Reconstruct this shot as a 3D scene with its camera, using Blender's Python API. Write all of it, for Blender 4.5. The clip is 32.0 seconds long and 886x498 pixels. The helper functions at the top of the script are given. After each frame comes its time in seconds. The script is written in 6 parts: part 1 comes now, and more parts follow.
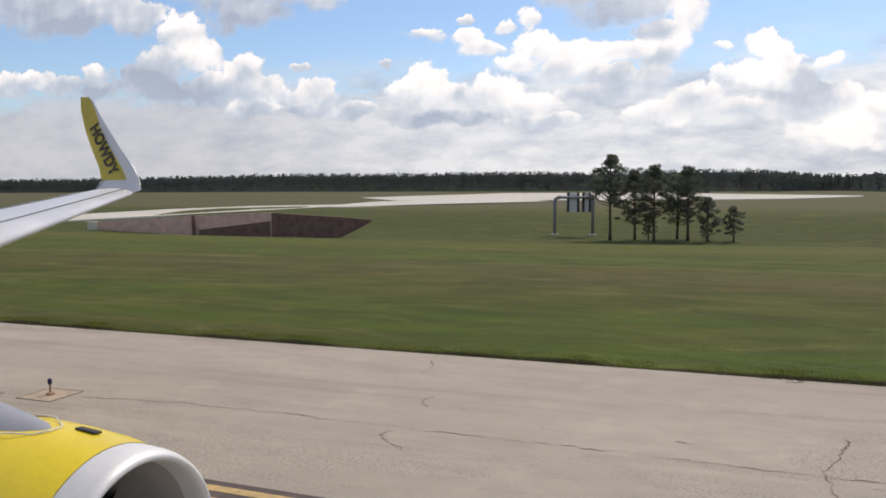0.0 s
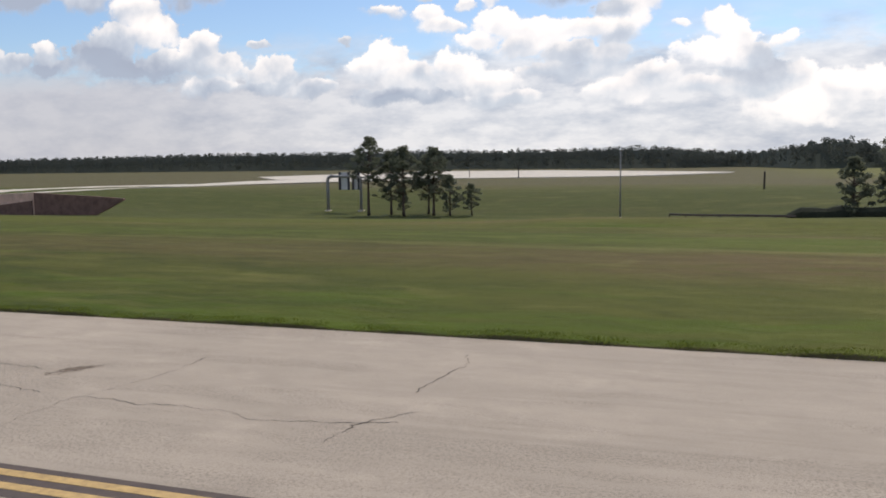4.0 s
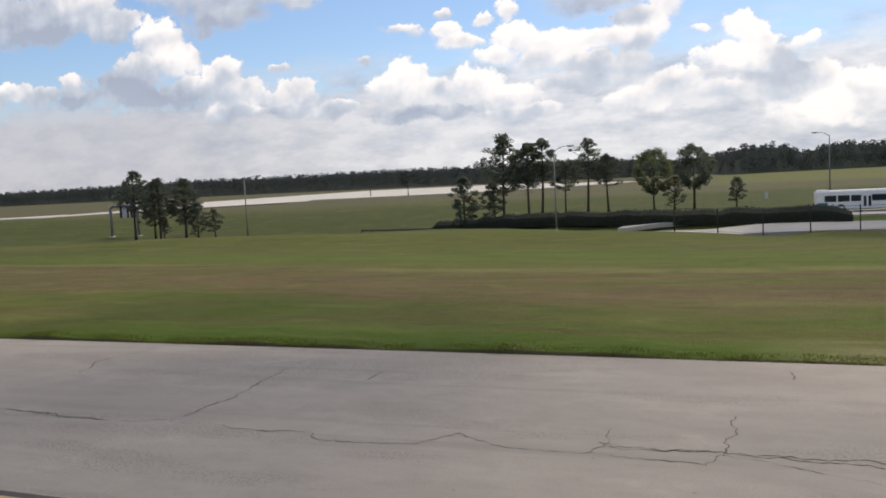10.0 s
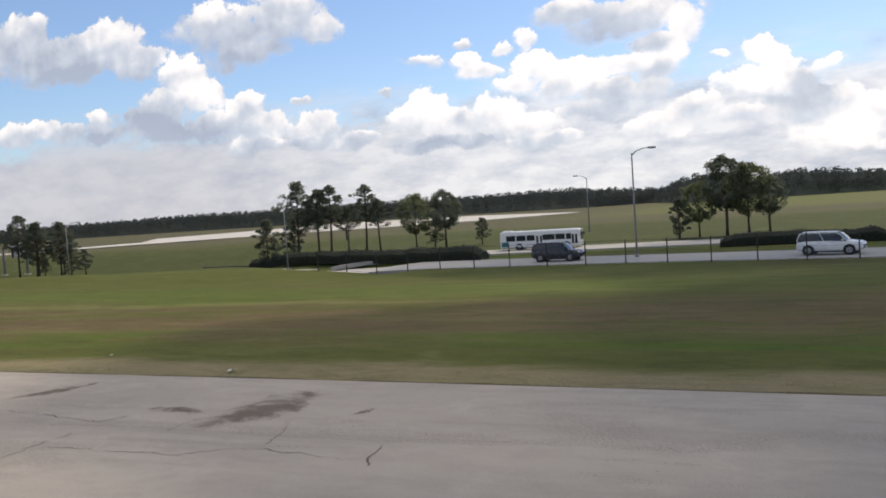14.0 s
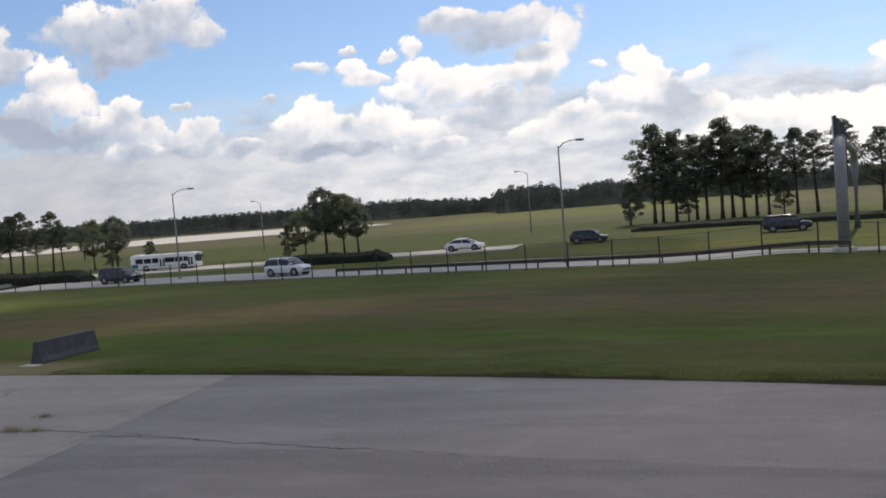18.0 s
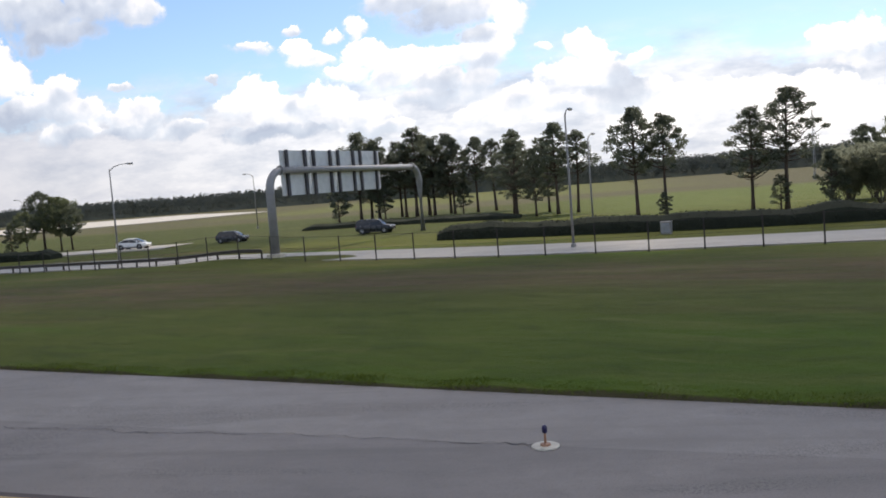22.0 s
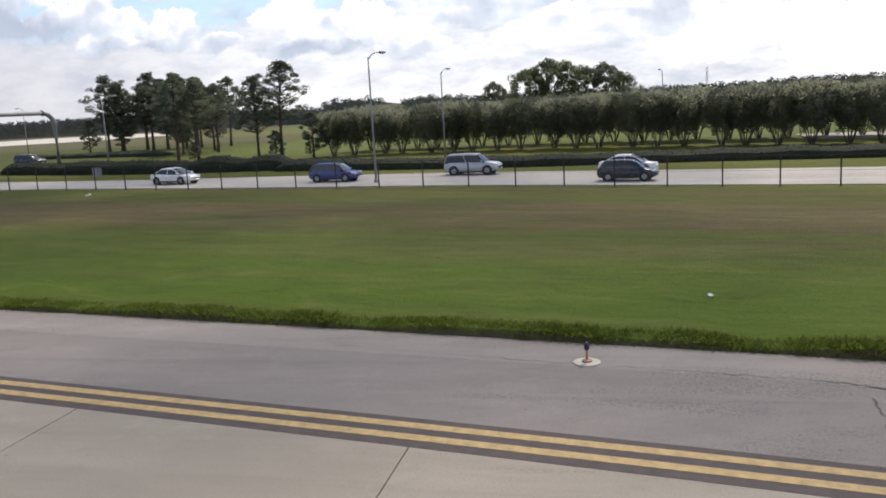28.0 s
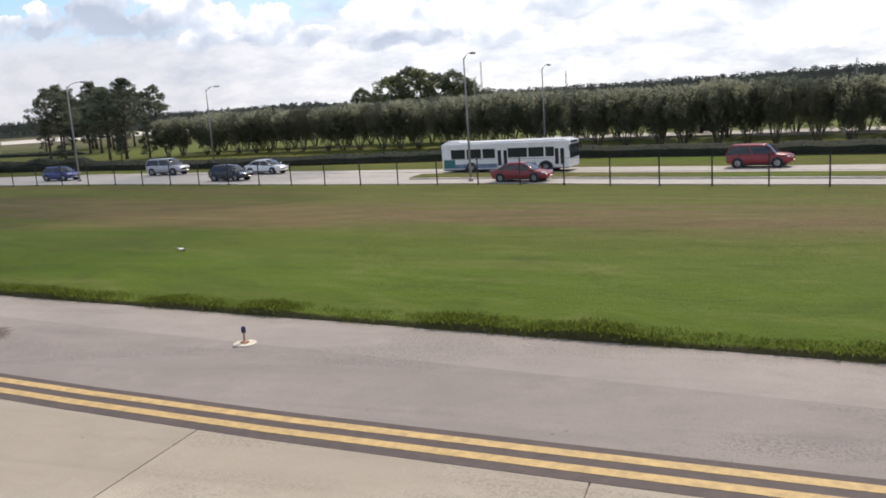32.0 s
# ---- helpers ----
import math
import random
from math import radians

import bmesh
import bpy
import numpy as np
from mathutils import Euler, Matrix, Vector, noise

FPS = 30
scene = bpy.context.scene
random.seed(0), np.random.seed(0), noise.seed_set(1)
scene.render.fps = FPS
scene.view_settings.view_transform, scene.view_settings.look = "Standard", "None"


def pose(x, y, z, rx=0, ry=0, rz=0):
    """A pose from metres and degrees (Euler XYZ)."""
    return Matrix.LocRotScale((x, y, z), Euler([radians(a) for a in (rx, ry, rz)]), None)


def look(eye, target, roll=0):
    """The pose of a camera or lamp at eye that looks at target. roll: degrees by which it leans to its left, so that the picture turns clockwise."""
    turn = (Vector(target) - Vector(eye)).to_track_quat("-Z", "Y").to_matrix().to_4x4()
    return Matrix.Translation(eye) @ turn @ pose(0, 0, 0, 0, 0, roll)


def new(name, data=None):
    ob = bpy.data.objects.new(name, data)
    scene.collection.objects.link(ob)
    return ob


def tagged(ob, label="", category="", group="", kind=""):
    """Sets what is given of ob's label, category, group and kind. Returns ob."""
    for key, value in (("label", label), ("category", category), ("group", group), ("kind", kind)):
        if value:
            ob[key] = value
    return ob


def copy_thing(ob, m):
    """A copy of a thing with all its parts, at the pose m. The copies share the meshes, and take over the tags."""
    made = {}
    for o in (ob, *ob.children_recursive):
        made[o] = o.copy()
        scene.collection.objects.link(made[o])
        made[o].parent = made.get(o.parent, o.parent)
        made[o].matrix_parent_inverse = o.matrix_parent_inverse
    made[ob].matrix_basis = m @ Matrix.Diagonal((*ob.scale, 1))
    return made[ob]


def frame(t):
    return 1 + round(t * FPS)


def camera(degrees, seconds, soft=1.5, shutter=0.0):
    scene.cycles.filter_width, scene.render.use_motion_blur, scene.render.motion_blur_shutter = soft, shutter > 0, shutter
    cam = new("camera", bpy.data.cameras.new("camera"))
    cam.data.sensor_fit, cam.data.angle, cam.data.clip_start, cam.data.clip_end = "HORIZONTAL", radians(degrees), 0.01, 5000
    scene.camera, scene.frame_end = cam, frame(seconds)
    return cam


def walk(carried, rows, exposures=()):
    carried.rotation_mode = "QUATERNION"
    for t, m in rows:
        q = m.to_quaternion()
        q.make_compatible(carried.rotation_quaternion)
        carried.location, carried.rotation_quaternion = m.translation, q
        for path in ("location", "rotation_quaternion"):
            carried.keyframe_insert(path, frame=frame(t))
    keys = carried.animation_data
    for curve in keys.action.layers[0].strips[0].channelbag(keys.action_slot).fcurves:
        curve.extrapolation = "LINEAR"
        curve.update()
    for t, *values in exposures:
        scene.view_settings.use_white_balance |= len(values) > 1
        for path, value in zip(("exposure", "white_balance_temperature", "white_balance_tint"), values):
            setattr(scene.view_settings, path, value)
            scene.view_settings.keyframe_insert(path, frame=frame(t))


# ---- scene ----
cam = camera(56.0, 32.0, 1.8)
EYE = 4.4
PATH = [
    (0.0, pose(0.00, 0.00, EYE, 85.52, 0.38, 21.00)),
    (0.5, pose(3.60, 0.02, EYE, 85.30, 0.74, 20.72)),
    (1.0, pose(7.22, 0.04, EYE, 84.92, 0.18, 20.34)),
    (1.5, pose(10.83, 0.06, EYE, 84.58, 0.33, 20.00)),
    (2.0, pose(14.44, 0.09, EYE, 84.38, 0.61, 19.77)),
    (2.5, pose(18.04, 0.11, EYE, 84.14, 1.24, 19.39)),
    (3.0, pose(21.65, 0.14, EYE, 83.94, 0.62, 18.78)),
    (3.5, pose(25.29, 0.16, EYE, 83.83, 0.74, 18.27)),
    (5.5, pose(40.29, 0.13, EYE, 85.47, 0.77, 19.33)),
    (6.0, pose(44.05, 0.08, EYE, 85.81, 0.75, 19.64)),
    (6.5, pose(47.84, 0.02, EYE, 85.99, 0.66, 19.69)),
    (7.0, pose(51.66, -0.03, EYE, 85.95, 0.50, 19.71)),
    (7.5, pose(55.52, -0.08, EYE, 85.86, 0.70, 19.72)),
    (8.0, pose(59.41, -0.12, EYE, 85.86, 1.08, 19.92)),
    (8.5, pose(63.31, -0.16, EYE, 87.39, 1.73, 20.17)),
    (9.0, pose(67.22, -0.21, EYE, 88.30, 2.52, 20.11)),
    (9.5, pose(71.14, -0.26, EYE, 86.79, 3.00, 20.00)),
    (10.0, pose(75.05, -0.32, EYE, 85.11, 2.93, 19.95)),
    (10.5, pose(78.97, -0.39, EYE, 84.66, 3.32, 19.94)),
    (11.0, pose(82.93, -0.46, EYE, 84.63, 3.61, 19.94)),
    (11.5, pose(86.93, -0.53, EYE, 85.15, 4.48, 20.32)),
    (12.0, pose(91.00, -0.60, EYE, 85.86, 4.51, 20.63)),
    (12.5, pose(95.07, -0.66, EYE, 86.44, 4.47, 20.93)),
    (13.0, pose(99.11, -0.75, EYE, 86.80, 4.46, 21.25)),
    (13.5, pose(103.13, -0.88, EYE, 87.03, 3.90, 21.54)),
    (15.5, pose(119.60, -2.16, EYE, 87.51, 3.93, 20.33)),
    (16.0, pose(123.85, -2.83, EYE, 87.63, 3.88, 19.07)),
    (16.5, pose(128.10, -3.53, EYE, 87.66, 4.20, 17.78)),
    (17.0, pose(132.36, -4.27, EYE, 87.57, 4.09, 16.46)),
    (17.5, pose(136.67, -5.04, EYE, 87.35, 4.62, 15.13)),
    (18.0, pose(141.03, -5.82, EYE, 87.13, 4.46, 13.76)),
    (18.5, pose(145.42, -6.62, EYE, 86.85, 4.54, 12.67)),
    (19.0, pose(149.84, -7.43, EYE, 86.65, 4.36, 11.78)),
    (19.5, pose(154.27, -8.25, EYE, 86.54, 4.24, 11.18)),
    (20.0, pose(158.67, -9.09, EYE, 86.40, 4.40, 10.80)),
    (20.5, pose(163.06, -9.94, EYE, 86.21, 4.41, 10.49)),
    (21.0, pose(167.46, -10.79, EYE, 85.98, 4.56, 10.31)),
    (21.5, pose(171.89, -11.65, EYE, 85.76, 4.58, 10.16)),
    (22.0, pose(176.33, -12.53, EYE, 85.62, 4.57, 10.10)),
    (22.5, pose(180.81, -13.41, EYE, 85.49, 4.80, 10.14)),
    (23.0, pose(185.29, -14.30, EYE, 85.42, 4.98, 10.16)),
    (23.5, pose(189.79, -15.17, EYE, 85.29, 5.47, 10.24)),
    (24.0, pose(194.33, -16.03, EYE, 85.22, 5.61, 10.20)),
    (24.5, pose(198.92, -16.87, EYE, 84.96, 5.19, 10.56)),
    (25.0, pose(203.55, -17.70, EYE, 84.82, 4.88, 11.00)),
    (25.5, pose(208.22, -18.51, EYE, 84.45, 4.66, 11.58)),
    (26.0, pose(212.89, -19.33, EYE, 83.41, 4.03, 12.15)),
    (26.5, pose(217.53, -20.14, EYE, 82.60, 3.94, 12.43)),
    (28.5, pose(236.07, -23.43, EYE, 79.70, 2.79, 12.51)),
    (29.0, pose(240.82, -24.20, EYE, 79.03, 2.63, 12.59)),
    (29.5, pose(245.62, -24.95, EYE, 78.58, 3.16, 12.93)),
    (30.0, pose(250.45, -25.68, EYE, 78.50, 3.70, 13.61)),
    (30.5, pose(255.34, -26.40, EYE, 78.80, 3.30, 14.80)),
    (31.0, pose(260.26, -27.11, EYE, 78.99, 3.56, 16.10)),
    (31.5, pose(265.22, -27.81, EYE, 79.63, 4.13, 17.36)),
    (32.0, pose(270.22, -28.50, EYE, 80.09, 3.76, 18.52)),
]
EXPOSURES = [(0.0, -0.12, 6800, 14), (5.0, -0.12, 6800, 14), (9.0, -0.16, 6800, 14), (13.0, -0.05, 6800, 14), (16.0, -0.08, 6800, 14), (17.5, -0.17, 6800, 14), (19.0, -0.07, 6800, 14), (20.0, 0.03, 6800, 14), (22.0, 0.16, 6800, 14), (26.0, 0.24, 6800, 14), (28.0, 0.24, 6800, 14), (29.0, 0.26, 6800, 14), (30.0, 0.32, 6800, 14), (32.0, 0.28, 6800, 14)]
walk(cam, PATH, EXPOSURES)

# ---- plan: curves along the taxiway, as functions of x ----


def curve(knots):
    """A smooth line through (x, value) knots, straight beyond its ends."""
    kx = np.array([k[0] for k in knots], float)
    ky = np.array([k[1] for k in knots], float)
    m = np.gradient(ky, kx)

    def f(x):
        if x <= kx[0]:
            return float(ky[0] + m[0] * (x - kx[0]))
        if x >= kx[-1]:
            return float(ky[-1] + m[-1] * (x - kx[-1]))
        i = int(np.searchsorted(kx, x)) - 1
        h = kx[i + 1] - kx[i]
        s = (x - kx[i]) / h
        return float((1 + 2 * s) * (1 - s) ** 2 * ky[i] + s * (1 - s) ** 2 * h * m[i] + s * s * (3 - 2 * s) * ky[i + 1] + s * s * (s - 1) * h * m[i + 1])
    return f


edge = curve([(-200, 20.0), (0, 19.8), (40, 19.7), (75, 19.0), (105, 17.9), (125, 16.6), (141, 14.0), (163, 7.9), (181, 2.5), (203, -2.8), (222, -6.1), (240, -9.3), (256, -12.0), (272, -14.6), (330, -24)])
light_line = curve([(-200, 13.6), (0, 13.3), (35, 13.0), (86, 12.2), (119, 10.1), (145, 7.3), (160, 4.2), (175, 1.0), (195, -2.6), (216, -6.7), (230, -8.9), (245, -11.7), (261, -14.7), (330, -25.5)])
stripe_line = curve([(-200, 11.0), (-7, 10.08), (8, 9.68), (25, 9.4), (60, 9.0), (100, 7.4), (125, 5.3), (145, 2.6), (170, -1.4), (190, -4.7), (207, -7.75), (220, -10.1), (235, -12.8), (245, -14.85), (254, -16.55), (263, -17.95), (272, -18.9), (330, -26)])
fence_line = curve([(-200, 78), (18, 68.6), (35, 68.0), (72, 62.5), (83, 61.2), (97, 59.6), (106, 57.6), (116, 55.0), (133, 50.4), (142, 47.8), (156, 43.4), (172, 37.6), (190, 34.2), (207, 30.6), (224, 28.9), (244, 25.9), (256, 24.2), (268, 21.2), (276, 19.2), (330, 5)])
road_far = curve([(-200, 88), (18, 77), (35, 76.4), (72, 72.0), (97, 68.0), (116, 64.0), (133, 60), (142, 57), (156, 51.5), (172, 45.8), (190, 42.2), (207, 40.8), (225, 39.6), (243, 37.8), (256, 36.2), (271, 32.6), (330, 17)])
road_z = curve([(-200, -0.6), (100, -0.5), (150, -0.25), (190, -0.35), (214, -0.5), (235, -0.85), (256, -1.1), (330, -1.4)])
back_road = curve([(-200, 92), (30, 77.5), (60, 79), (93, 81), (120, 79), (153, 77), (180, 74), (215, 72), (260, 64.5), (276, 59.5), (330, 44)])


ramp_line = curve([(8, 107.5), (20, 103.5), (34, 96.5), (46, 87.0), (58, 77.5), (70, 68.5), (78, 63.0)])


def smooth(a, b, v):
    s = min(1.0, max(0.0, (v - a) / (b - a)))
    return s * s * (3 - 2 * s)


def ground_z(x, y):
    """Height of the ground: level pavement, a gentle fall to the road, a hollow beside the underpass."""
    e, r = edge(x), fence_line(x)
    xr = max(-250.0, min(330.0, x))
    zr = road_z(xr)
    if y <= e:
        return -0.08
    if y <= r:
        s = (y - e) / (r - e)
        z = -0.03 + 0.12 * math.sin(min(1, s * 1.15) * math.pi) + (zr + 0.03) * smooth(0.25, 1, s)
    else:
        z = zr + (0.05 - zr) * smooth(15, 60, y - r) - 1.15 * smooth(120, 240, y)
    # the turf stands a little above the pavement, with a broken lip
    turf = 0.10 + 0.05 * smooth(160, 200, x) + 0.03 * math.sin(x * 0.83) + 0.035 * math.sin(x * 2.1 + 1) * math.sin(x * 0.37)
    turf *= 1 - 0.65 * smooth(72, 80, x) * smooth(128, 121, x)
    z += turf * smooth(0.0, 0.07, y - e) * smooth(9.0, 2.0, y - e)
    z += (0.44 + 0.16 * smooth(44, 36, x)) * smooth(80, 62, x) * smooth(6, 20, x) * math.exp(-((y - r + 1.5) / 4.5) ** 2)
    z += 0.45 * math.exp(-((x - 149) / 7) ** 2 - ((y - 45.5) / 2.2) ** 2)
    # the hollow through which the road drops to the underpass
    z -= 1.9 * math.exp(-((x - 27) / 24) ** 2 - ((y - 104) / 17) ** 2)
    z -= 1.0 * math.exp(-((y - ramp_line(min(78, max(20, x))) - 2.5) / 4.2) ** 2) * smooth(30, 44, x) * smooth(80, 75, x)
    z -= 0.7 * math.exp(-((x + 64) / 20) ** 2 - ((y - 83) / 6) ** 2)
    z -= 2.9 * math.exp(-((x + 20) / 42) ** 2 - ((y - 108) / 24) ** 2)
    return z

# ---- world and sun ----
SUN_AZ, SUN_EL = 17.0, 52.0          # degrees from +y towards +x, degrees above the horizon
sun_way = Vector((math.sin(radians(SUN_AZ)) * math.cos(radians(SUN_EL)), math.cos(radians(SUN_AZ)) * math.cos(radians(SUN_EL)), math.sin(radians(SUN_EL))))
sun = new("sun", bpy.data.lights.new("sun", "SUN"))
sun.data.energy, sun.data.angle, sun.data.color = 3.15, radians(0.6), (1.0, 0.915, 0.79)
sun.matrix_world = look((0, 0, 0), -sun_way)


class Nodes:
    """Short forms for building a node tree."""

    def __init__(self, tree):
        self.tree = tree
        tree.nodes.clear()

    def add(self, kind):
        return self.tree.nodes.new(kind)

    def put(self, socket, value):
        if isinstance(value, bpy.types.NodeSocket):
            self.tree.links.new(value, socket)
        elif value is not None:
            socket.default_value = value

    def math(self, op, a, b=None, c=None, clamp=False):
        n = self.add("ShaderNodeMath")
        n.operation, n.use_clamp = op, clamp
        for s, v in zip(n.inputs, (a, b, c)):
            self.put(s, v)
        return n.outputs[0]

    def mapped(self, vec, scale, loc=(0, 0, 0), rot=(0, 0, 0)):
        n = self.add("ShaderNodeMapping")
        self.put(n.inputs["Vector"], vec)
        self.put(n.inputs["Scale"], scale)
        self.put(n.inputs["Location"], loc)
        self.put(n.inputs["Rotation"], rot)
        return n.outputs[0]

    def noise(self, vec, scale, detail=4.0, rough=0.55, warp=0.0):
        n = self.add("ShaderNodeTexNoise")
        self.put(n.inputs["Vector"], vec)
        n.inputs["Scale"].default_value = scale
        n.inputs["Detail"].default_value = detail
        n.inputs["Roughness"].default_value = rough
        n.inputs["Distortion"].default_value = warp
        return n.outputs[0]

    def ramp(self, fac, *stops):
        n = self.add("ShaderNodeValToRGB")
        e = n.color_ramp.elements
        while len(e) < len(stops):
            e.new(0.5)
        for el, (p, c) in zip(e, stops):
            el.position = p
            el.color = (*c, 1) if len(c) == 3 else c
        self.put(n.inputs[0], fac)
        return n.outputs[0]

    def step(self, fac, a, b):
        n = self.add("ShaderNodeMapRange")
        n.interpolation_type = "SMOOTHSTEP"
        self.put(n.inputs["Value"], fac)
        n.inputs["From Min"].default_value = a
        n.inputs["From Max"].default_value = b
        return n.outputs[0]

    def mix(self, fac, a, b, blend="MIX"):
        n = self.add("ShaderNodeMix")
        n.data_type, n.blend_type = "RGBA", blend
        self.put(n.inputs[0], fac)
        for s, v in ((n.inputs[6], a), (n.inputs[7], b)):
            self.put(s, (*v, 1) if isinstance(v, tuple) and len(v) == 3 else v)
        return n.outputs[2]


world = bpy.data.worlds.new("sky")
scene.world = world
world.use_nodes = True
w = Nodes(world.node_tree)
coord = w.add("ShaderNodeTexCoord").outputs["Generated"]
sky = w.add("ShaderNodeTexSky")
sky.sky_type, sky.sun_disc = "NISHITA", False
sky.sun_elevation, sky.sun_rotation = radians(SUN_EL), radians(SUN_AZ)
sky.air_density, sky.dust_density, sky.ozone_density = 1.0, 0.5, 2.2
sep = w.add("ShaderNodeSeparateXYZ")
w.put(sep.inputs[0], coord)
ahead = w.math("MAXIMUM", w.math("ABSOLUTE", sep.outputs[1]), 0.22)
cu = w.math("DIVIDE", sep.outputs[0], ahead)      # across
cv = w.math("DIVIDE", sep.outputs[2], ahead)      # up
flat = w.add("ShaderNodeCombineXYZ")
w.put(flat.inputs[0], cu)
w.put(flat.inputs[1], cv)
flat = flat.outputs[0]
puff = w.noise(flat, 12.0, 7, 0.55)
puff_up = w.noise(w.mapped(flat, (1, 1, 1), (-0.010, -0.020, 0)), 12.0, 3, 0.5)
puff_low = w.noise(flat, 12.0, 3, 0.5)
billow = w.add("ShaderNodeTexVoronoi")
billow.feature, billow.normalize = "SMOOTH_F1", True
w.put(billow.inputs["Vector"], flat)
for key, value in (("Scale", 26.0), ("Detail", 3.0), ("Roughness", 0.55), ("Lacunarity", 2.2), ("Smoothness", 0.5)):
    billow.inputs[key].default_value = value
billow = billow.outputs["Distance"]
fray = w.noise(flat, 46.0, 5, 0.6)
wisp = w.noise(w.mapped(flat, (5.0, 13.0, 1.0), (2.3, 0.4, 0)), 1.6, 6, 0.6)
wu = w.math("ADD", cu, w.math("MULTIPLY", w.math("SUBTRACT", w.noise(flat, 9.0, 6, 0.62), 0.5), 0.085))
wv = w.math("ADD", cv, w.math("MULTIPLY", w.math("SUBTRACT", w.noise(w.mapped(flat, (1, 1, 1), (4, 7, 0)), 9.0, 6, 0.62), 0.5), 0.06))
field, lift, total, lit = None, None, None, None


def heap_at(hu, hv, ru, rv, tone):
    """A cumulus heap: centre across, centre up, half width, half height, and how brightly the sun lights it."""
    global field, lift, total, lit
    du = w.math("MULTIPLY", w.math("SUBTRACT", wu, hu), 1 / ru)
    dv = w.math("MULTIPLY", w.math("SUBTRACT", wv, hv), 1 / rv)
    d = w.math("SQRT", w.math("ADD", w.math("MULTIPLY", du, du), w.math("MULTIPLY", dv, dv)))
    one = w.math("SUBTRACT", 1.0, d)
    share = w.math("MAXIMUM", w.math("ADD", one, 0.45), 0.0001)
    share = w.math("MULTIPLY", share, share)
    if field is None:
        field, lift, total, lit = one, w.math("MULTIPLY", dv, share), share, w.math("MULTIPLY", share, tone)
        return
    lift = w.math("MULTIPLY_ADD", dv, share, lift)
    lit = w.math("MULTIPLY_ADD", share, tone, lit)
    total = w.math("ADD", total, share)
    field = w.math("MAXIMUM", field, one)


heap_at(-0.566, 0.113, 0.039, 0.015, 0.85)
heap_at(-0.498, 0.098, 0.037, 0.010, 0.75)
heap_at(-0.665, 0.108, 0.046, 0.011, 0.75)
heap_at(-1.096, 0.304, 0.065, 0.039, 0.62)
heap_at(-1.053, 0.272, 0.086, 0.029, 0.50)
heap_at(-0.933, 0.277, 0.075, 0.033, 0.72)
heap_at(-0.862, 0.242, 0.050, 0.023, 0.60)
heap_at(-0.975, 0.249, 0.122, 0.020, 0.38)
heap_at(-0.618, 0.283, 0.067, 0.029, 0.80)
heap_at(-0.716, 0.282, 0.071, 0.028, 0.75)
heap_at(-0.563, 0.251, 0.031, 0.018, 0.80)
heap_at(-0.674, 0.237, 0.069, 0.020, 0.55)
heap_at(-0.657, 0.262, 0.100, 0.027, 0.50)
heap_at(-0.786, 0.216, 0.042, 0.027, 0.95)
heap_at(-0.757, 0.184, 0.047, 0.027, 0.95)
heap_at(-0.813, 0.178, 0.055, 0.024, 0.85)
heap_at(-0.682, 0.155, 0.032, 0.025, 0.95)
heap_at(-0.657, 0.130, 0.039, 0.017, 0.80)
heap_at(-0.732, 0.141, 0.067, 0.024, 0.60)
heap_at(-0.841, 0.153, 0.064, 0.025, 0.40)
heap_at(-0.787, 0.133, 0.085, 0.019, 0.28)
heap_at(-0.948, 0.160, 0.033, 0.022, 0.75)
heap_at(-1.011, 0.149, 0.045, 0.015, 0.70)
heap_at(-1.092, 0.159, 0.071, 0.018, 0.72)
heap_at(-0.945, 0.140, 0.049, 0.014, 0.35)
heap_at(-0.588, 0.155, 0.019, 0.005, 0.70)
heap_at(-0.576, 0.120, 0.045, 0.018, 0.75)
heap_at(-0.578, 0.105, 0.053, 0.011, 0.40)
heap_at(-0.510, 0.096, 0.035, 0.011, 0.60)
heap_at(-0.471, 0.150, 0.011, 0.004, 0.60)
heap_at(-0.411, 0.189, 0.031, 0.012, 0.85)
heap_at(-0.345, 0.184, 0.019, 0.013, 0.85)
heap_at(-0.325, 0.169, 0.031, 0.010, 0.75)
heap_at(-0.350, 0.208, 0.013, 0.006, 0.70)
heap_at(-0.295, 0.193, 0.014, 0.006, 0.80)
heap_at(-0.259, 0.201, 0.015, 0.013, 0.90)
heap_at(-0.408, 0.131, 0.035, 0.023, 0.95)
heap_at(-0.436, 0.120, 0.026, 0.017, 0.85)
heap_at(-0.368, 0.107, 0.044, 0.017, 0.85)
heap_at(-0.316, 0.115, 0.026, 0.022, 0.90)
heap_at(-0.272, 0.096, 0.043, 0.018, 0.80)
heap_at(-0.385, 0.085, 0.066, 0.009, 0.35)
heap_at(-0.252, 0.075, 0.049, 0.010, 0.50)
heap_at(-0.252, 0.168, 0.034, 0.019, 0.95)
heap_at(-0.211, 0.154, 0.041, 0.019, 0.90)
heap_at(-0.157, 0.155, 0.036, 0.014, 0.90)
heap_at(-0.119, 0.146, 0.029, 0.021, 0.40)
heap_at(-0.173, 0.123, 0.040, 0.016, 0.25)
heap_at(-0.230, 0.138, 0.041, 0.012, 0.70)
heap_at(-0.099, 0.160, 0.018, 0.022, 0.90)
heap_at(-0.286, 0.150, 0.026, 0.011, 0.90)
heap_at(-0.187, 0.106, 0.050, 0.013, 0.35)
heap_at(-0.127, 0.118, 0.029, 0.019, 0.60)
heap_at(-0.141, 0.208, 0.071, 0.023, 0.30)
heap_at(-0.213, 0.224, 0.041, 0.013, 0.45)
heap_at(-0.088, 0.193, 0.020, 0.028, 0.75)
